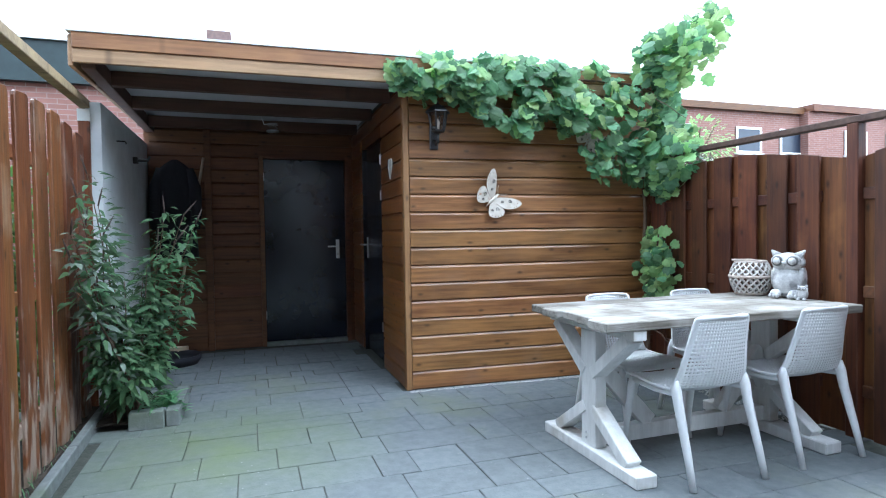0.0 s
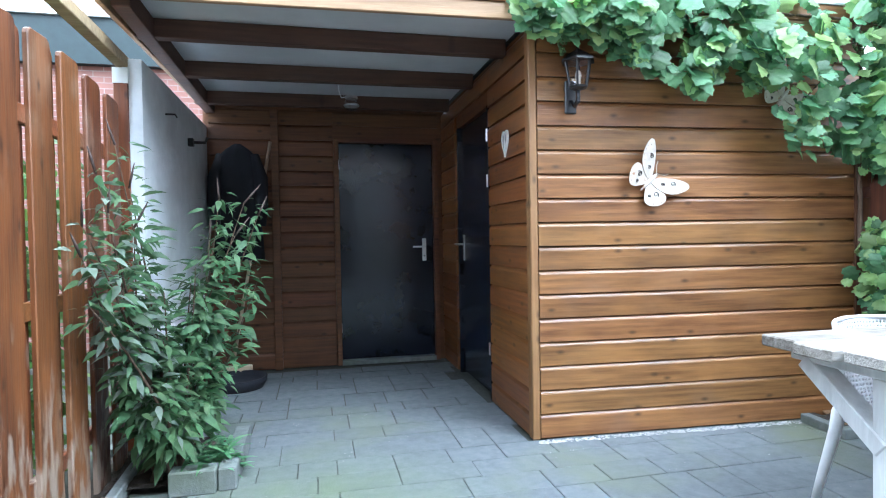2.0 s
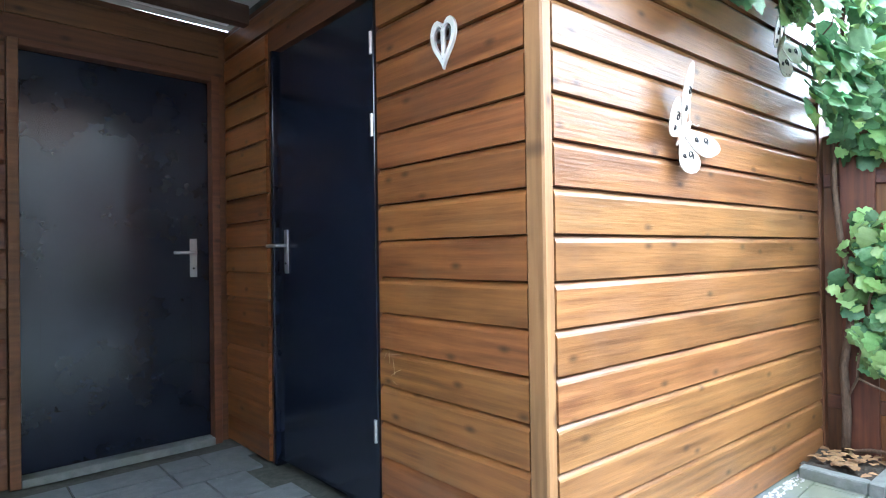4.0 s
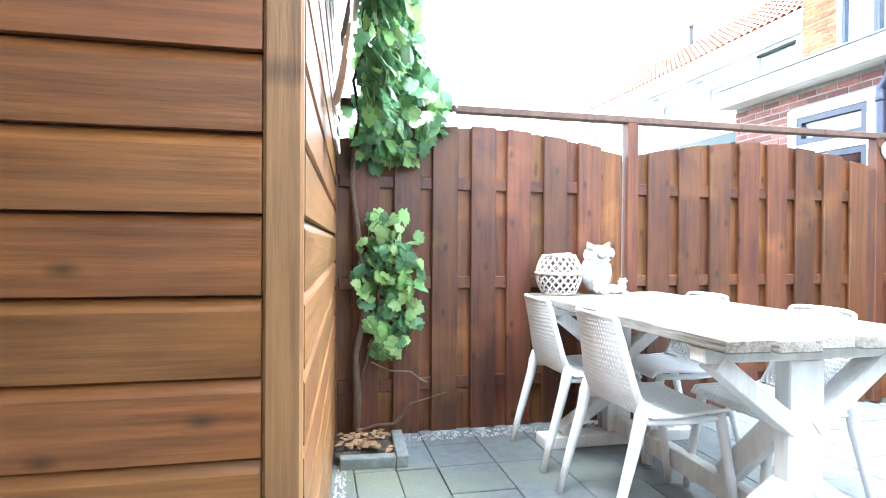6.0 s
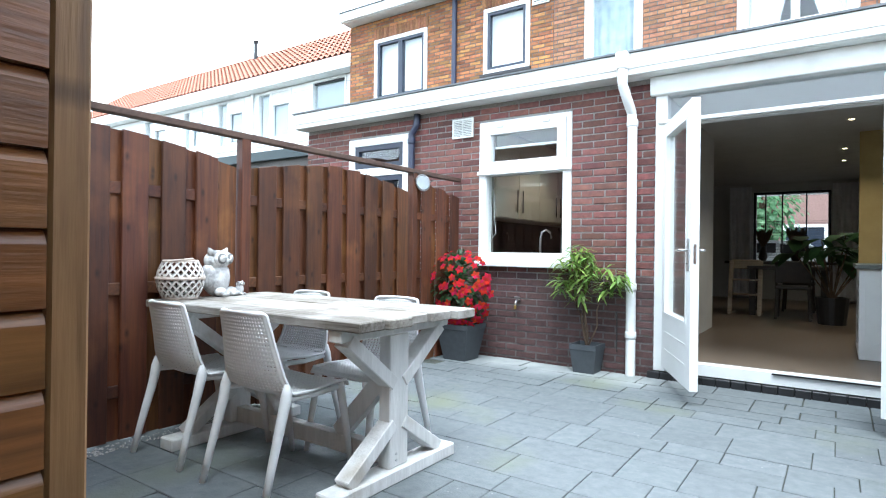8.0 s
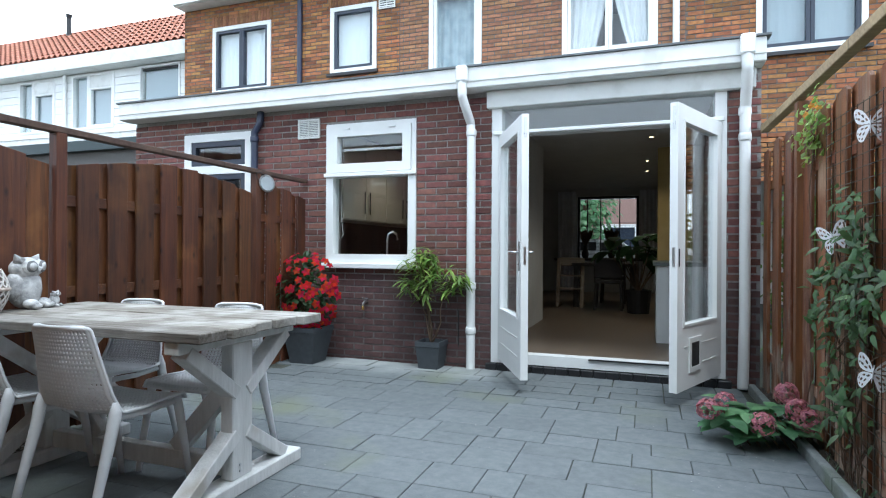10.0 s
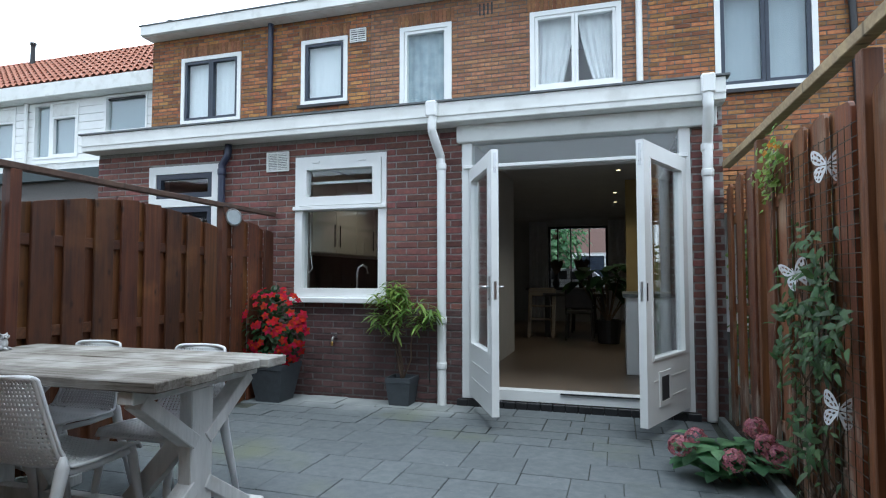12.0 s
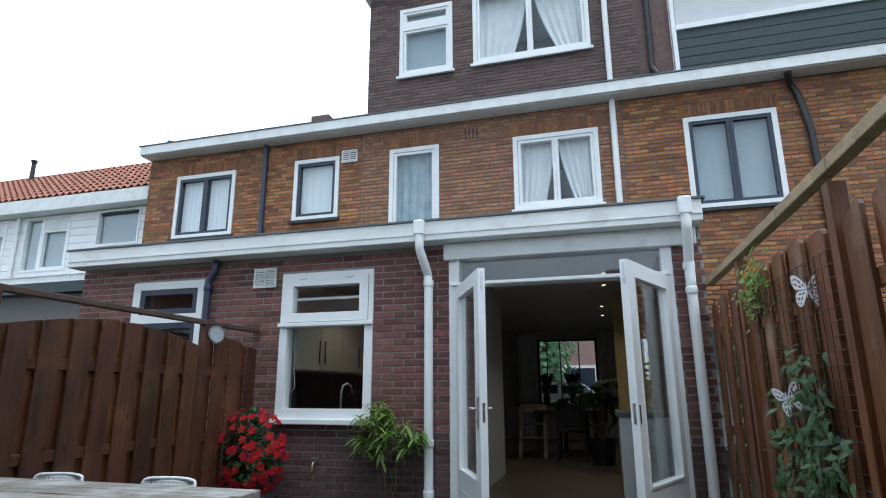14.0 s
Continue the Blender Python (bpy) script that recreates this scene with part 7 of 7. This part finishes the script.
# tall shrub in the bed
bush = thing("butterfly_bush", "tall straggly grey-green butterfly bush in the bed", "shrub")
rng = random.Random(33)
lv, pale = Foliage("lance", 5), Foliage("lance", 6)
tips = [(-2.12, -0.24, 1.64), (-2.12, -0.48, 1.48), (-2.10, -0.70, 1.26), (-2.12, -0.66, 1.14), (-2.06, -0.26, 1.44), (-2.02, -0.34, 1.26), (-2.08, -0.48, 1.32), (-2.10, -0.68, 0.96), (-2.04, -0.52, 1.06),
        (-1.74, 0.16, 1.42), (-1.62, 0.22, 1.40), (-1.54, 0.16, 1.33), (-1.55, 0.18, 0.98), (-1.66, 0.14, 1.22), (-1.78, 0.08, 1.20), (-1.84, 0.02, 1.06),
        (-2.08, -0.30, 0.86), (-1.94, -0.20, 0.96), (-1.80, -0.04, 0.86), (-2.12, -0.38, 0.66), (-1.76, -0.04, 0.56), (-1.94, -0.24, 0.74), (-2.10, -0.14, 0.86),
        (-1.74, 0.04, 0.66), (-1.92, -0.22, 0.46), (-2.08, -0.32, 0.46), (-1.82, -0.16, 0.36), (-1.86, 0.0, 0.98)]
for n_, tip in enumerate(tips):
    base = (-1.97 + rng.uniform(-0.10, 0.10), -0.06 + rng.uniform(-0.1, 0.08), 0.03)
    mid = Vector(base).lerp(Vector(tip), 0.5) + Vector((rng.uniform(-0.05, 0.05), rng.uniform(-0.05, 0.05), 0.10))
    pts = []
    for i in range(11):
        t = i / 10
        pts.append((1 - t) ** 2 * Vector(base) + 2 * t * (1 - t) * mid + t * t * Vector(tip))
    part("stem", tube(pts, [0.010 - 0.0008 * i for i in range(11)], 6), M_BARK, bush, smooth=True)
    for i in range(17):
        t = 0.26 + 0.74 * i / 16
        p = (1 - t) ** 2 * Vector(base) + 2 * t * (1 - t) * mid + t * t * Vector(tip)
        a0 = rng.uniform(0, 6.28)
        for s in (0, math.pi):
            for _ in range(3):
                a = a0 + s + rng.uniform(-0.9, 0.9)
                w = Vector((math.cos(a), math.sin(a), rng.uniform(-0.75, 0.7)))
                size = rng.choice((rng.uniform(0.05, 0.09), rng.uniform(0.08, 0.14))) * (1.15 - 0.35 * t)
                foot = p + w * rng.uniform(0.005, 0.085)
                end = foot + w * size
                if end.x > -1.30 - 0.386 * (0.56 - end.y) or end.x < -2.19:
                    continue
                side = tip[1] < -0.4 and tip[2] > 0.9 and rng.random() < 0.4
                (pale if side else lv).add(foot, w, (rng.uniform(-0.7, 0.7), rng.uniform(-0.9, 0.4), 1), size, 0.22, 0.35)
    if tip[2] > 1.1:
        d = (Vector(tip) - mid).normalized() + Vector((rng.uniform(-0.2, 0.5), 0, -0.1))
        part("flower_spike", tube([Vector(tip), Vector(tip) + d * 0.06, Vector(tip) + d * 0.13], [0.005, 0.006, 0.002], 6), M_LILAC, bush, "spent brown flower spike", smooth=True)
tagged(part("foliage", lv.mesh("foliage", M_BUSH), None, bush), kind="stuff")
tagged(part("pale_leaves", pale.mesh("pale_leaves", M_BUSH_PALE), None, bush, "silvery leaf undersides"), kind="stuff")
low = Foliage("slim", 7)
for _ in range(150):
    a = rng.uniform(0, 6.28)
    low.add((-1.74 + rng.gauss(0, 0.05), -0.10 + rng.gauss(0, 0.05), 0.04 + rng.random() * 0.12), (math.cos(a), math.sin(a), rng.uniform(0.2, 1.2)), (0, 0, 1), rng.uniform(0.08, 0.14), 0.2, 0.5)
tagged(solid("low_plant", low.mesh("low_plant", M_VINE), None, "tuft of narrow pale green leaves in the bed", "plant"), kind="stuff")


def square_pot(at, top, bottom, h, label):
    p = thing("plant_pot", label, "pot", (*at, 0))
    bm = bmesh.new()
    rings = []
    for r, z in ((bottom, 0.0), (top * 0.97, h - 0.05), (top, h - 0.048), (top, h), (top - 0.014, h), (top - 0.02, h - 0.045), (0.01, h - 0.05)):
        rings.append([bm.verts.new((sx * r, sy * r, z)) for sx, sy in ((-1, -1), (1, -1), (1, 1), (-1, 1))])
    for a, b in zip(rings, rings[1:]):
        for j in range(4):
            bm.faces.new((a[j], a[(j + 1) % 4], b[(j + 1) % 4], b[j]))
    bm.faces.new(rings[0][::-1])
    bm.faces.new(rings[-1])
    part("pot", bm, M_POT, p)
    part("soil", box((-top + 0.022, -top + 0.022, h - 0.062), (top - 0.022, top - 0.022, h - 0.046)), M_SOIL, p)
    return p


def petals(fo, c, n, size, facing, cup=0.5):
    f = Vector(facing).normalized()
    a = f.cross(Vector((0, 0, 1)))
    if a.length < 1e-3:
        a = Vector((1, 0, 0))
    a.normalize()
    b = f.cross(a)
    for i in range(n):
        q = 2 * math.pi * i / n
        fo.add(Vector(c), math.cos(q) * a + math.sin(q) * b + f * cup, f, size, 0.15, 0.2)


POT1, POT2 = (2.0, -4.40), (0.735, -4.58)
square_pot(POT1, 0.185, 0.125, 0.36, "tapered anthracite plastic pot with red flowers")
square_pot(POT2, 0.125, 0.095, 0.26, "small square dark plastic pot under the oleander")
mv = thing("red_mandevilla", "bushy mandevilla covered in bright red flowers", "flowers")
rng = random.Random(41)
fo, fl = Foliage("broad", 1), Foliage("broad", 2)
bm = bmesh.new()
for i in range(9):
    a = i * 0.7
    part("stem", tube(wander((POT1[0], POT1[1], 0.31), (POT1[0] + 0.2 * math.cos(a), POT1[1] + 0.15 * math.sin(a), 0.85), 5, 0.05, rng), 0.005, 5), M_BARK, mv)
C1 = Vector((POT1[0], POT1[1] + 0.03, 0.72))
for _ in range(420):
    d = Vector((rng.gauss(0, 1), rng.gauss(0, 1), rng.gauss(0, 1))).normalized()
    p = C1 + Vector((d.x * 0.31, d.y * 0.22, d.z * 0.36)) * rng.random() ** 0.4
    fo.add(p, d + Vector((0, 0, rng.uniform(-0.8, 0.3))), (d.x, d.y, 1), rng.uniform(0.05, 0.085))
for _ in range(110):
    d = Vector((rng.gauss(0, 1), abs(rng.gauss(0.5, 0.8)), rng.gauss(0.0, 0.9))).normalized()
    p = C1 + Vector((d.x * 0.36, d.y * 0.27, d.z * 0.40 - 0.02))
    petals(fl, p, 5, rng.uniform(0.038, 0.055), d + Vector((0, 0.4, 0.1)), 0.25)
tagged(part("foliage", fo.mesh("foliage", M_DARKLEAF), None, mv), kind="stuff")
tagged(part("blossom", fl.mesh("blossom", M_RED), None, mv, "bright red five-petalled flowers"), kind="stuff")
ol = thing("oleander", "young oleander with narrow light green leaves", "shrub")
fo = Foliage("slim", 12)
bm = bmesh.new()
for tip in ((POT2[0] + 0.16, POT2[1] + 0.02, 0.78), (POT2[0] - 0.22, POT2[1] + 0.03, 0.90), (POT2[0] + 0.02, POT2[1] + 0.05, 0.98), (POT2[0] + 0.11, POT2[1] - 0.02, 1.08)):
    pts = wander((POT2[0], POT2[1], 0.22), tip, 6, 0.03, rng)
    part("stem", tube(pts, [0.010, 0.009, 0.008, 0.007, 0.006, 0.005, 0.003], 6), M_BARK, ol, smooth=True)
    for k_ in range(5):
        side = Vector(tip) + Vector((rng.gauss(0, 0.08), rng.gauss(0, 0.06), rng.uniform(-0.12, 0.10)))
        part("twig", tube([pts[4], pts[4].lerp(side, 0.6) + Vector((0, 0, 0.02)), side], [0.004, 0.003, 0.002], 5), M_BARK, ol)
        for _ in range(22):
            p = side + Vector((rng.gauss(0, 0.025), rng.gauss(0, 0.025), rng.uniform(-0.08, 0.03)))
            a = rng.uniform(0, 6.28)
            fo.add(p, (math.cos(a), math.sin(a), rng.uniform(-0.5, 0.9)), (0, 0, 1), rng.uniform(0.10, 0.17), 0.2, 0.45)
tagged(part("foliage", fo.mesh("foliage", M_OLEANDER), None, ol), kind="stuff")
hy = thing("hydrangea", "low hydrangea with fading pink flower heads", "shrub")
fo = Foliage("broad", 13)
for _ in range(130):
    t = rng.random()
    c = Vector((-1.62 - 0.46 * t, -3.18 - 0.1 * t + rng.gauss(0, 0.09), 0.05 + rng.random() * 0.17))
    a = rng.uniform(0, 6.28)
    fo.add(c, (math.cos(a), math.sin(a), rng.uniform(-0.1, 0.5)), (0, 0, 1), rng.uniform(0.10, 0.16), 0.2, 0.35)
for c in ((-1.57, -3.15, 0.20), (-1.83, -3.02, 0.18), (-2.02, -3.12, 0.25), (-2.07, -3.08, 0.20), (-2.0, -3.28, 0.30), (-1.68, -3.35, 0.2)):
    fp = Foliage("broad", 14)
    for _ in range(70):
        d = Vector((rng.gauss(0, 1), rng.gauss(0, 1), rng.gauss(0.3, 1))).normalized()
        petals(fp, Vector(c) + d * rng.uniform(0.055, 0.07), 4, 0.018, d, 0.15)
    part("flower_head", fp.mesh("flower_head", M_PINK), None, hy, "fading pink mophead flower")
for i in range(8):
    part("stem", tube([(-1.8 - 0.05 * i, -3.2, 0.0), (-1.65 - 0.055 * i, -3.15 - 0.01 * i, 0.2)], 0.006, 5), M_BARK, hy)
tagged(part("foliage", fo.mesh("foliage", M_VINE), None, hy), kind="stuff")

# trellis with climber
ty0, ty1, tz1 = -3.06, -2.12, 1.84
M_WIRE = surface("green_coated_wire", (0.014, 0.018, 0.011), (0.034, 0.034, 0.022), scale=12.0, rough=0.5, bump=0.05)
te = thing("wire_trellis", "green wire mesh trellis fixed to the slatted fence", "trellis")
for i in range(14):
    y = ty0 + (ty1 - ty0) * i / 13
    part("wire", tube([(fence_x(y) + 0.05, y, 0.03), (fence_x(y) + 0.05, y, tz1)], 0.0022, 4), M_WIRE, te)
for i in range(31):
    z = 0.05 + (tz1 - 0.06) * i / 30
    part("cross_wire", tube([(fence_x(ty0) + 0.053, ty0, z), (fence_x(ty1) + 0.053, ty1, z)], 0.0022, 4), M_WIRE, te)
M_CLEMATIS = leafy("climber_leaf", (0.042, 0.095, 0.032), (0.095, 0.175, 0.058))
cl = thing("clematis", "dark green climbing plant on the wire trellis", "climber")
fo = Foliage("lance", 15)
rng = random.Random(51)
for q in range(9):
    y0 = -2.62 + rng.uniform(-0.12, 0.12)
    y1 = -2.62 + (q - 4) * 0.085 + rng.uniform(-0.05, 0.05)
    pts = wander((fence_x(y0) + 0.06, y0, 0.03), (fence_x(y1) + 0.07, y1, 1.47 - abs(q - 4.5) * 0.09 + rng.uniform(-0.08, 0.08)), 12, 0.07, rng)
    part("stem", tube(pts, 0.004, 5), M_BARK, cl)
    for p in pts[3:]:
        for _ in range(9 if p.z > 0.80 else 3):
            a = rng.uniform(-1.4, 1.4)
            at = p + Vector((0.005 + 0.05 * rng.random(), rng.gauss(0, 0.06), rng.gauss(0, 0.05)))
            if (-2.88 < at.y < -2.52 and 1.08 < at.z < 1.34) or (-2.5 < at.y < -2.15 and 0.5 < at.z < 0.76):
                if rng.random() < 0.85:
                    continue
            fo.add(at, (0.5 * math.cos(a), math.sin(a), rng.uniform(-0.9, 0.4)), (1, 0.5, 0.6), rng.uniform(0.045, 0.095), 0.15, 0.35)
tagged(part("foliage", fo.mesh("foliage", M_CLEMATIS), None, cl), kind="stuff")
th = thing("orange_climber", "climbing plant with small orange flowers on the fence top", "climber")
fo, fp = Foliage("broad", 16), Foliage("broad", 17)
bm = bmesh.new()
tube(wander((fence_x(-3.3) + 0.07, -3.30, 0.02), (fence_x(-3.3) + 0.05, -3.30, 1.9), 9, 0.04, rng), 0.004, 5, bm)
part("stem", bm, M_BARK, th)
for _ in range(150):
    fo.add((fence_x(-3.4) + 0.05 + rng.gauss(0, 0.03), -3.30 + rng.gauss(0, 0.13), 1.84 + rng.gauss(0, 0.09)), (rng.uniform(-0.3, 1), rng.uniform(-1, 1), rng.uniform(-0.8, 0.3)), (1, 0, 0.8), rng.uniform(0.03, 0.06))
for c in ((0.08, -3.22, 1.98), (0.09, -3.29, 1.94), (0.08, -3.17, 1.99), (0.07, -3.13, 1.95)):
    petals(fp, (fence_x(c[1]) + c[0], c[1], c[2]), 5, 0.026, (1, 0.8, 0.2), 0.1)
tagged(part("foliage", fo.mesh("foliage", M_OLEANDER), None, th), kind="stuff")
tagged(part("blossom", fp.mesh("blossom", M_YELLOW), None, th, "small orange flowers"), kind="stuff")
wd = Foliage("slim", 18)
for _ in range(130):
    y = rng.uniform(-3.0, -0.3)
    wd.add((fence_x(y) + rng.uniform(0.02, 0.10), y, 0.03), (rng.uniform(-0.5, 0.5), rng.uniform(-0.5, 0.5), 1), (1, 0, 0), rng.uniform(0.02, 0.07))
tagged(solid("weeds", wd.mesh("weeds", M_VINE), None, "small weeds in the planting strip", "weeds"), kind="stuff")
# greenery behind the slatted fence and the straw on the neighbour's roof edge
M_HEDGE = leafy("hedge_leaf", (0.06, 0.12, 0.032), (0.15, 0.25, 0.06))
hg = Foliage("broad", 19)
for _ in range(4800):
    y = rng.uniform(-6.6, 0.6)
    hg.add((-2.66 + rng.gauss(0, 0.11), y, rng.uniform(0.05, 1.62 + 0.12 * math.sin(y * 5))), (rng.uniform(-1, 1), rng.uniform(-1, 1), rng.uniform(-0.6, 0.6)), (1, 0, 1), rng.uniform(0.06, 0.12))
tagged(solid("neighbour_hedge", hg.mesh("neighbour_hedge", M_HEDGE), None, "green shrubs behind the slatted fence", "hedge"), kind="stuff")
st = Foliage("slim", 20)
for _ in range(420):
    x = 2.3 + 0.75 * rng.random()
    st.add((x, 0.05 + rng.gauss(0, 0.05), 1.86 + 0.05 * rng.random()), (rng.uniform(-1, 1), rng.uniform(-0.5, 0.5), rng.uniform(-0.6, 0.8)), (0, 0, 1), rng.uniform(0.06, 0.14))
tagged(solid("dry_straw", st.mesh("dry_straw", surface("straw", (0.36, 0.33, 0.28), (0.55, 0.52, 0.46), scale=20.0, rough=0.9, vary=0.25, island=True)), None, "pale dry straw on the neighbour's wall", "straw"), kind="stuff")
solid("neighbour_low_wall", box((2.26, -0.02, 0), (3.2, 0.12, 1.86)), M_BEAM, "dark wall carrying the dry straw", "wall", "structure")

# ---- neighbouring buildings ----
# unseen wall, added only to keep sky light off the shed's side boards
solid("wall_neighbour_shed", box((-4.6, -0.8, -0.05), (-4.4, 3.4, 2.7)), M_BACKWALL, "plain brown unseen wall added to cut the sky light on the side boards", "wall", "structure")
nb = thing("neighbour_outbuilding", "brick outbuilding with dark green roof band behind the fence", "building", kind="structure")
part("wall", box((-9, 4.0, -0.05), (-0.9, 9, 3.17)), M_BRICK_TEX, nb)
part("roof_band", box((-9, 3.9, 3.17), (-0.85, 9, 3.68)), M_GREEN, nb, "dark green roof band")
part("roof_edge", box((-9.05, 3.86, 3.681), (-0.8, 9.05, 3.74)), M_WHITE_OLD, nb)
part("chimney", box((-1.68, 4.3, 3.741), (-1.36, 4.7, 4.12)), M_BRICK_DORMER, nb)
fb = thing("far_terrace", "far flat-roofed red brick terrace", "building", kind="structure")
part("wall", box((5.5, 9.3, -0.05), (15.45, 14, 4.82)), M_BRICK_TEX, fb)
part("wall", box((15.46, 9.0, -0.05), (24, 14, 4.88)), M_BRICK_TEX, fb)
part("roof_band", box((5.4, 9.15, 4.82), (15.5, 14, 5.02)), M_BACKWALL, fb)
part("roof_band", box((15.52, 8.85, 4.885), (24, 14, 5.1)), M_BACKWALL, fb)
for x in (10.2, 12.85, 14.6, 17.0, 18.9, 7.6):
    y = 9.28 if x < 15.4 else 8.98
    wn_ = part("window", ring(x, x + 1.0, 3.55, 4.35, y - 0.03, y, 0.07), M_WHITE, fb)
    part("pane", box((x + 0.07, y - 0.012, 3.62), (x + 0.93, y - 0.006, 4.28)), M_NAVY, wn_)
    part("sill", box((x - 0.05, y - 0.08, 3.50), (x + 1.05, y, 3.548)), M_WHITE_OLD, wn_)
ft = thing("far_tree", "far pale green tree before the brick terrace", "tree")
fo = Foliage("broad", 23)
bm = bmesh.new()
tube([(9.6, 7.4, -0.05), (9.65, 7.4, 1.8), (9.6, 7.45, 3.4)], [0.12, 0.09, 0.04], 8, bm)
for i in range(7):
    tube([(9.63, 7.4, 1.7 + 0.2 * i), (9.6 + 0.7 * math.cos(i * 2.1), 7.4 + 0.6 * math.sin(i * 2.1), 2.5 + 0.25 * i)], [0.04, 0.01], 6, bm)
part("trunk", bm, M_BARK, ft)
for _ in range(900):
    d = Vector((rng.gauss(0, 1), rng.gauss(0, 1), rng.gauss(0, 1))).normalized() * rng.random() ** 0.35
    fo.add((9.6 + d.x * 0.95, 7.4 + d.y * 0.9, 3.1 + d.z * 1.0), d + Vector((0, 0, -0.3)), (0, 0, 1), rng.uniform(0.08, 0.15))
tagged(part("crown", fo.mesh("crown", M_VINE_YOUNG), None, ft), kind="stuff")


def pavers():
    """Random-sized slabs on a 0.1 m grid."""
    rng = random.Random(11)
    floor = solid("floor_patio", box((-2.3, -4.74, -0.044), (2.25, 2.45, -0.010)), M_JOINT, "slate grey concrete paving in mixed slab sizes", "paving", "structure")
    meshes = {}
    vs, fs = [], []
    count = 0
    y = -4.70
    while y < 2.35:
        b = rng.choice((2, 2, 3, 3, 2))
        x = -2.35 - rng.choice((0.0, 0.1, 0.2))
        while x < 2.2:
            a = rng.choice((2, 3, 3, 4, 4, 6))
            cx, cy = x + a * 0.05, y + b * 0.05
            x += a * 0.1
            if cy < 0.1 and cx - a * 0.05 < kerb_x(cy) - 0.03:
                if cx + a * 0.05 < kerb_x(cy) + 0.1:
                    continue
                a2 = int((cx + a * 0.05 - kerb_x(cy)) / 0.1)
                if a2 < 1:
                    continue
                cx, a = cx + a * 0.05 - a2 * 0.05, a2
            if cx > 2.2 or (cx > 0 and cy > -0.06) or (cx + a * 0.05 < -1.62 and -0.25 < cy < 0.42) or cy > 2.34:
                continue
            dz = rng.uniform(-0.0025, 0.0025)
            tilt = (rng.uniform(-0.12, 0.12), rng.uniform(-0.12, 0.12))
            if count < 300 and -3.9 < cy < 0.6:
                if (a, b) not in meshes:
                    meshes[a, b] = mesh_of("paver", box((-a * 0.05 + 0.0022, -b * 0.05 + 0.0022, -0.04), (a * 0.05 - 0.0022, b * 0.05 - 0.0022, 0), 0.003))
                    meshes[a, b].materials.append(M_PAVER)
                part("paver", meshes[a, b], None, floor, m=pose(cx, cy, dz, *tilt, rng.choice((0, 180))))
                count += 1
            else:
                k = len(vs)
                hx, hy, e = a * 0.05 - 0.0022, b * 0.05 - 0.0022, 0.003
                vs += [(cx - hx, cy - hy, -0.04), (cx + hx, cy - hy, -0.04), (cx + hx, cy + hy, -0.04), (cx - hx, cy + hy, -0.04),
                       (cx - hx + e, cy - hy + e, dz), (cx + hx - e, cy - hy + e, dz), (cx + hx - e, cy + hy - e, dz), (cx - hx + e, cy + hy - e, dz)]
                fs += [(k + 4, k + 5, k + 6, k + 7), (k, k + 1, k + 5, k + 4), (k + 1, k + 2, k + 6, k + 5), (k + 2, k + 3, k + 7, k + 6), (k + 3, k, k + 4, k + 7)]
        y += b * 0.1
    tagged(part("paving_rest", raw("paving_rest", vs, fs, M_PAVER_J), None, floor), kind="stuff")


pavers()
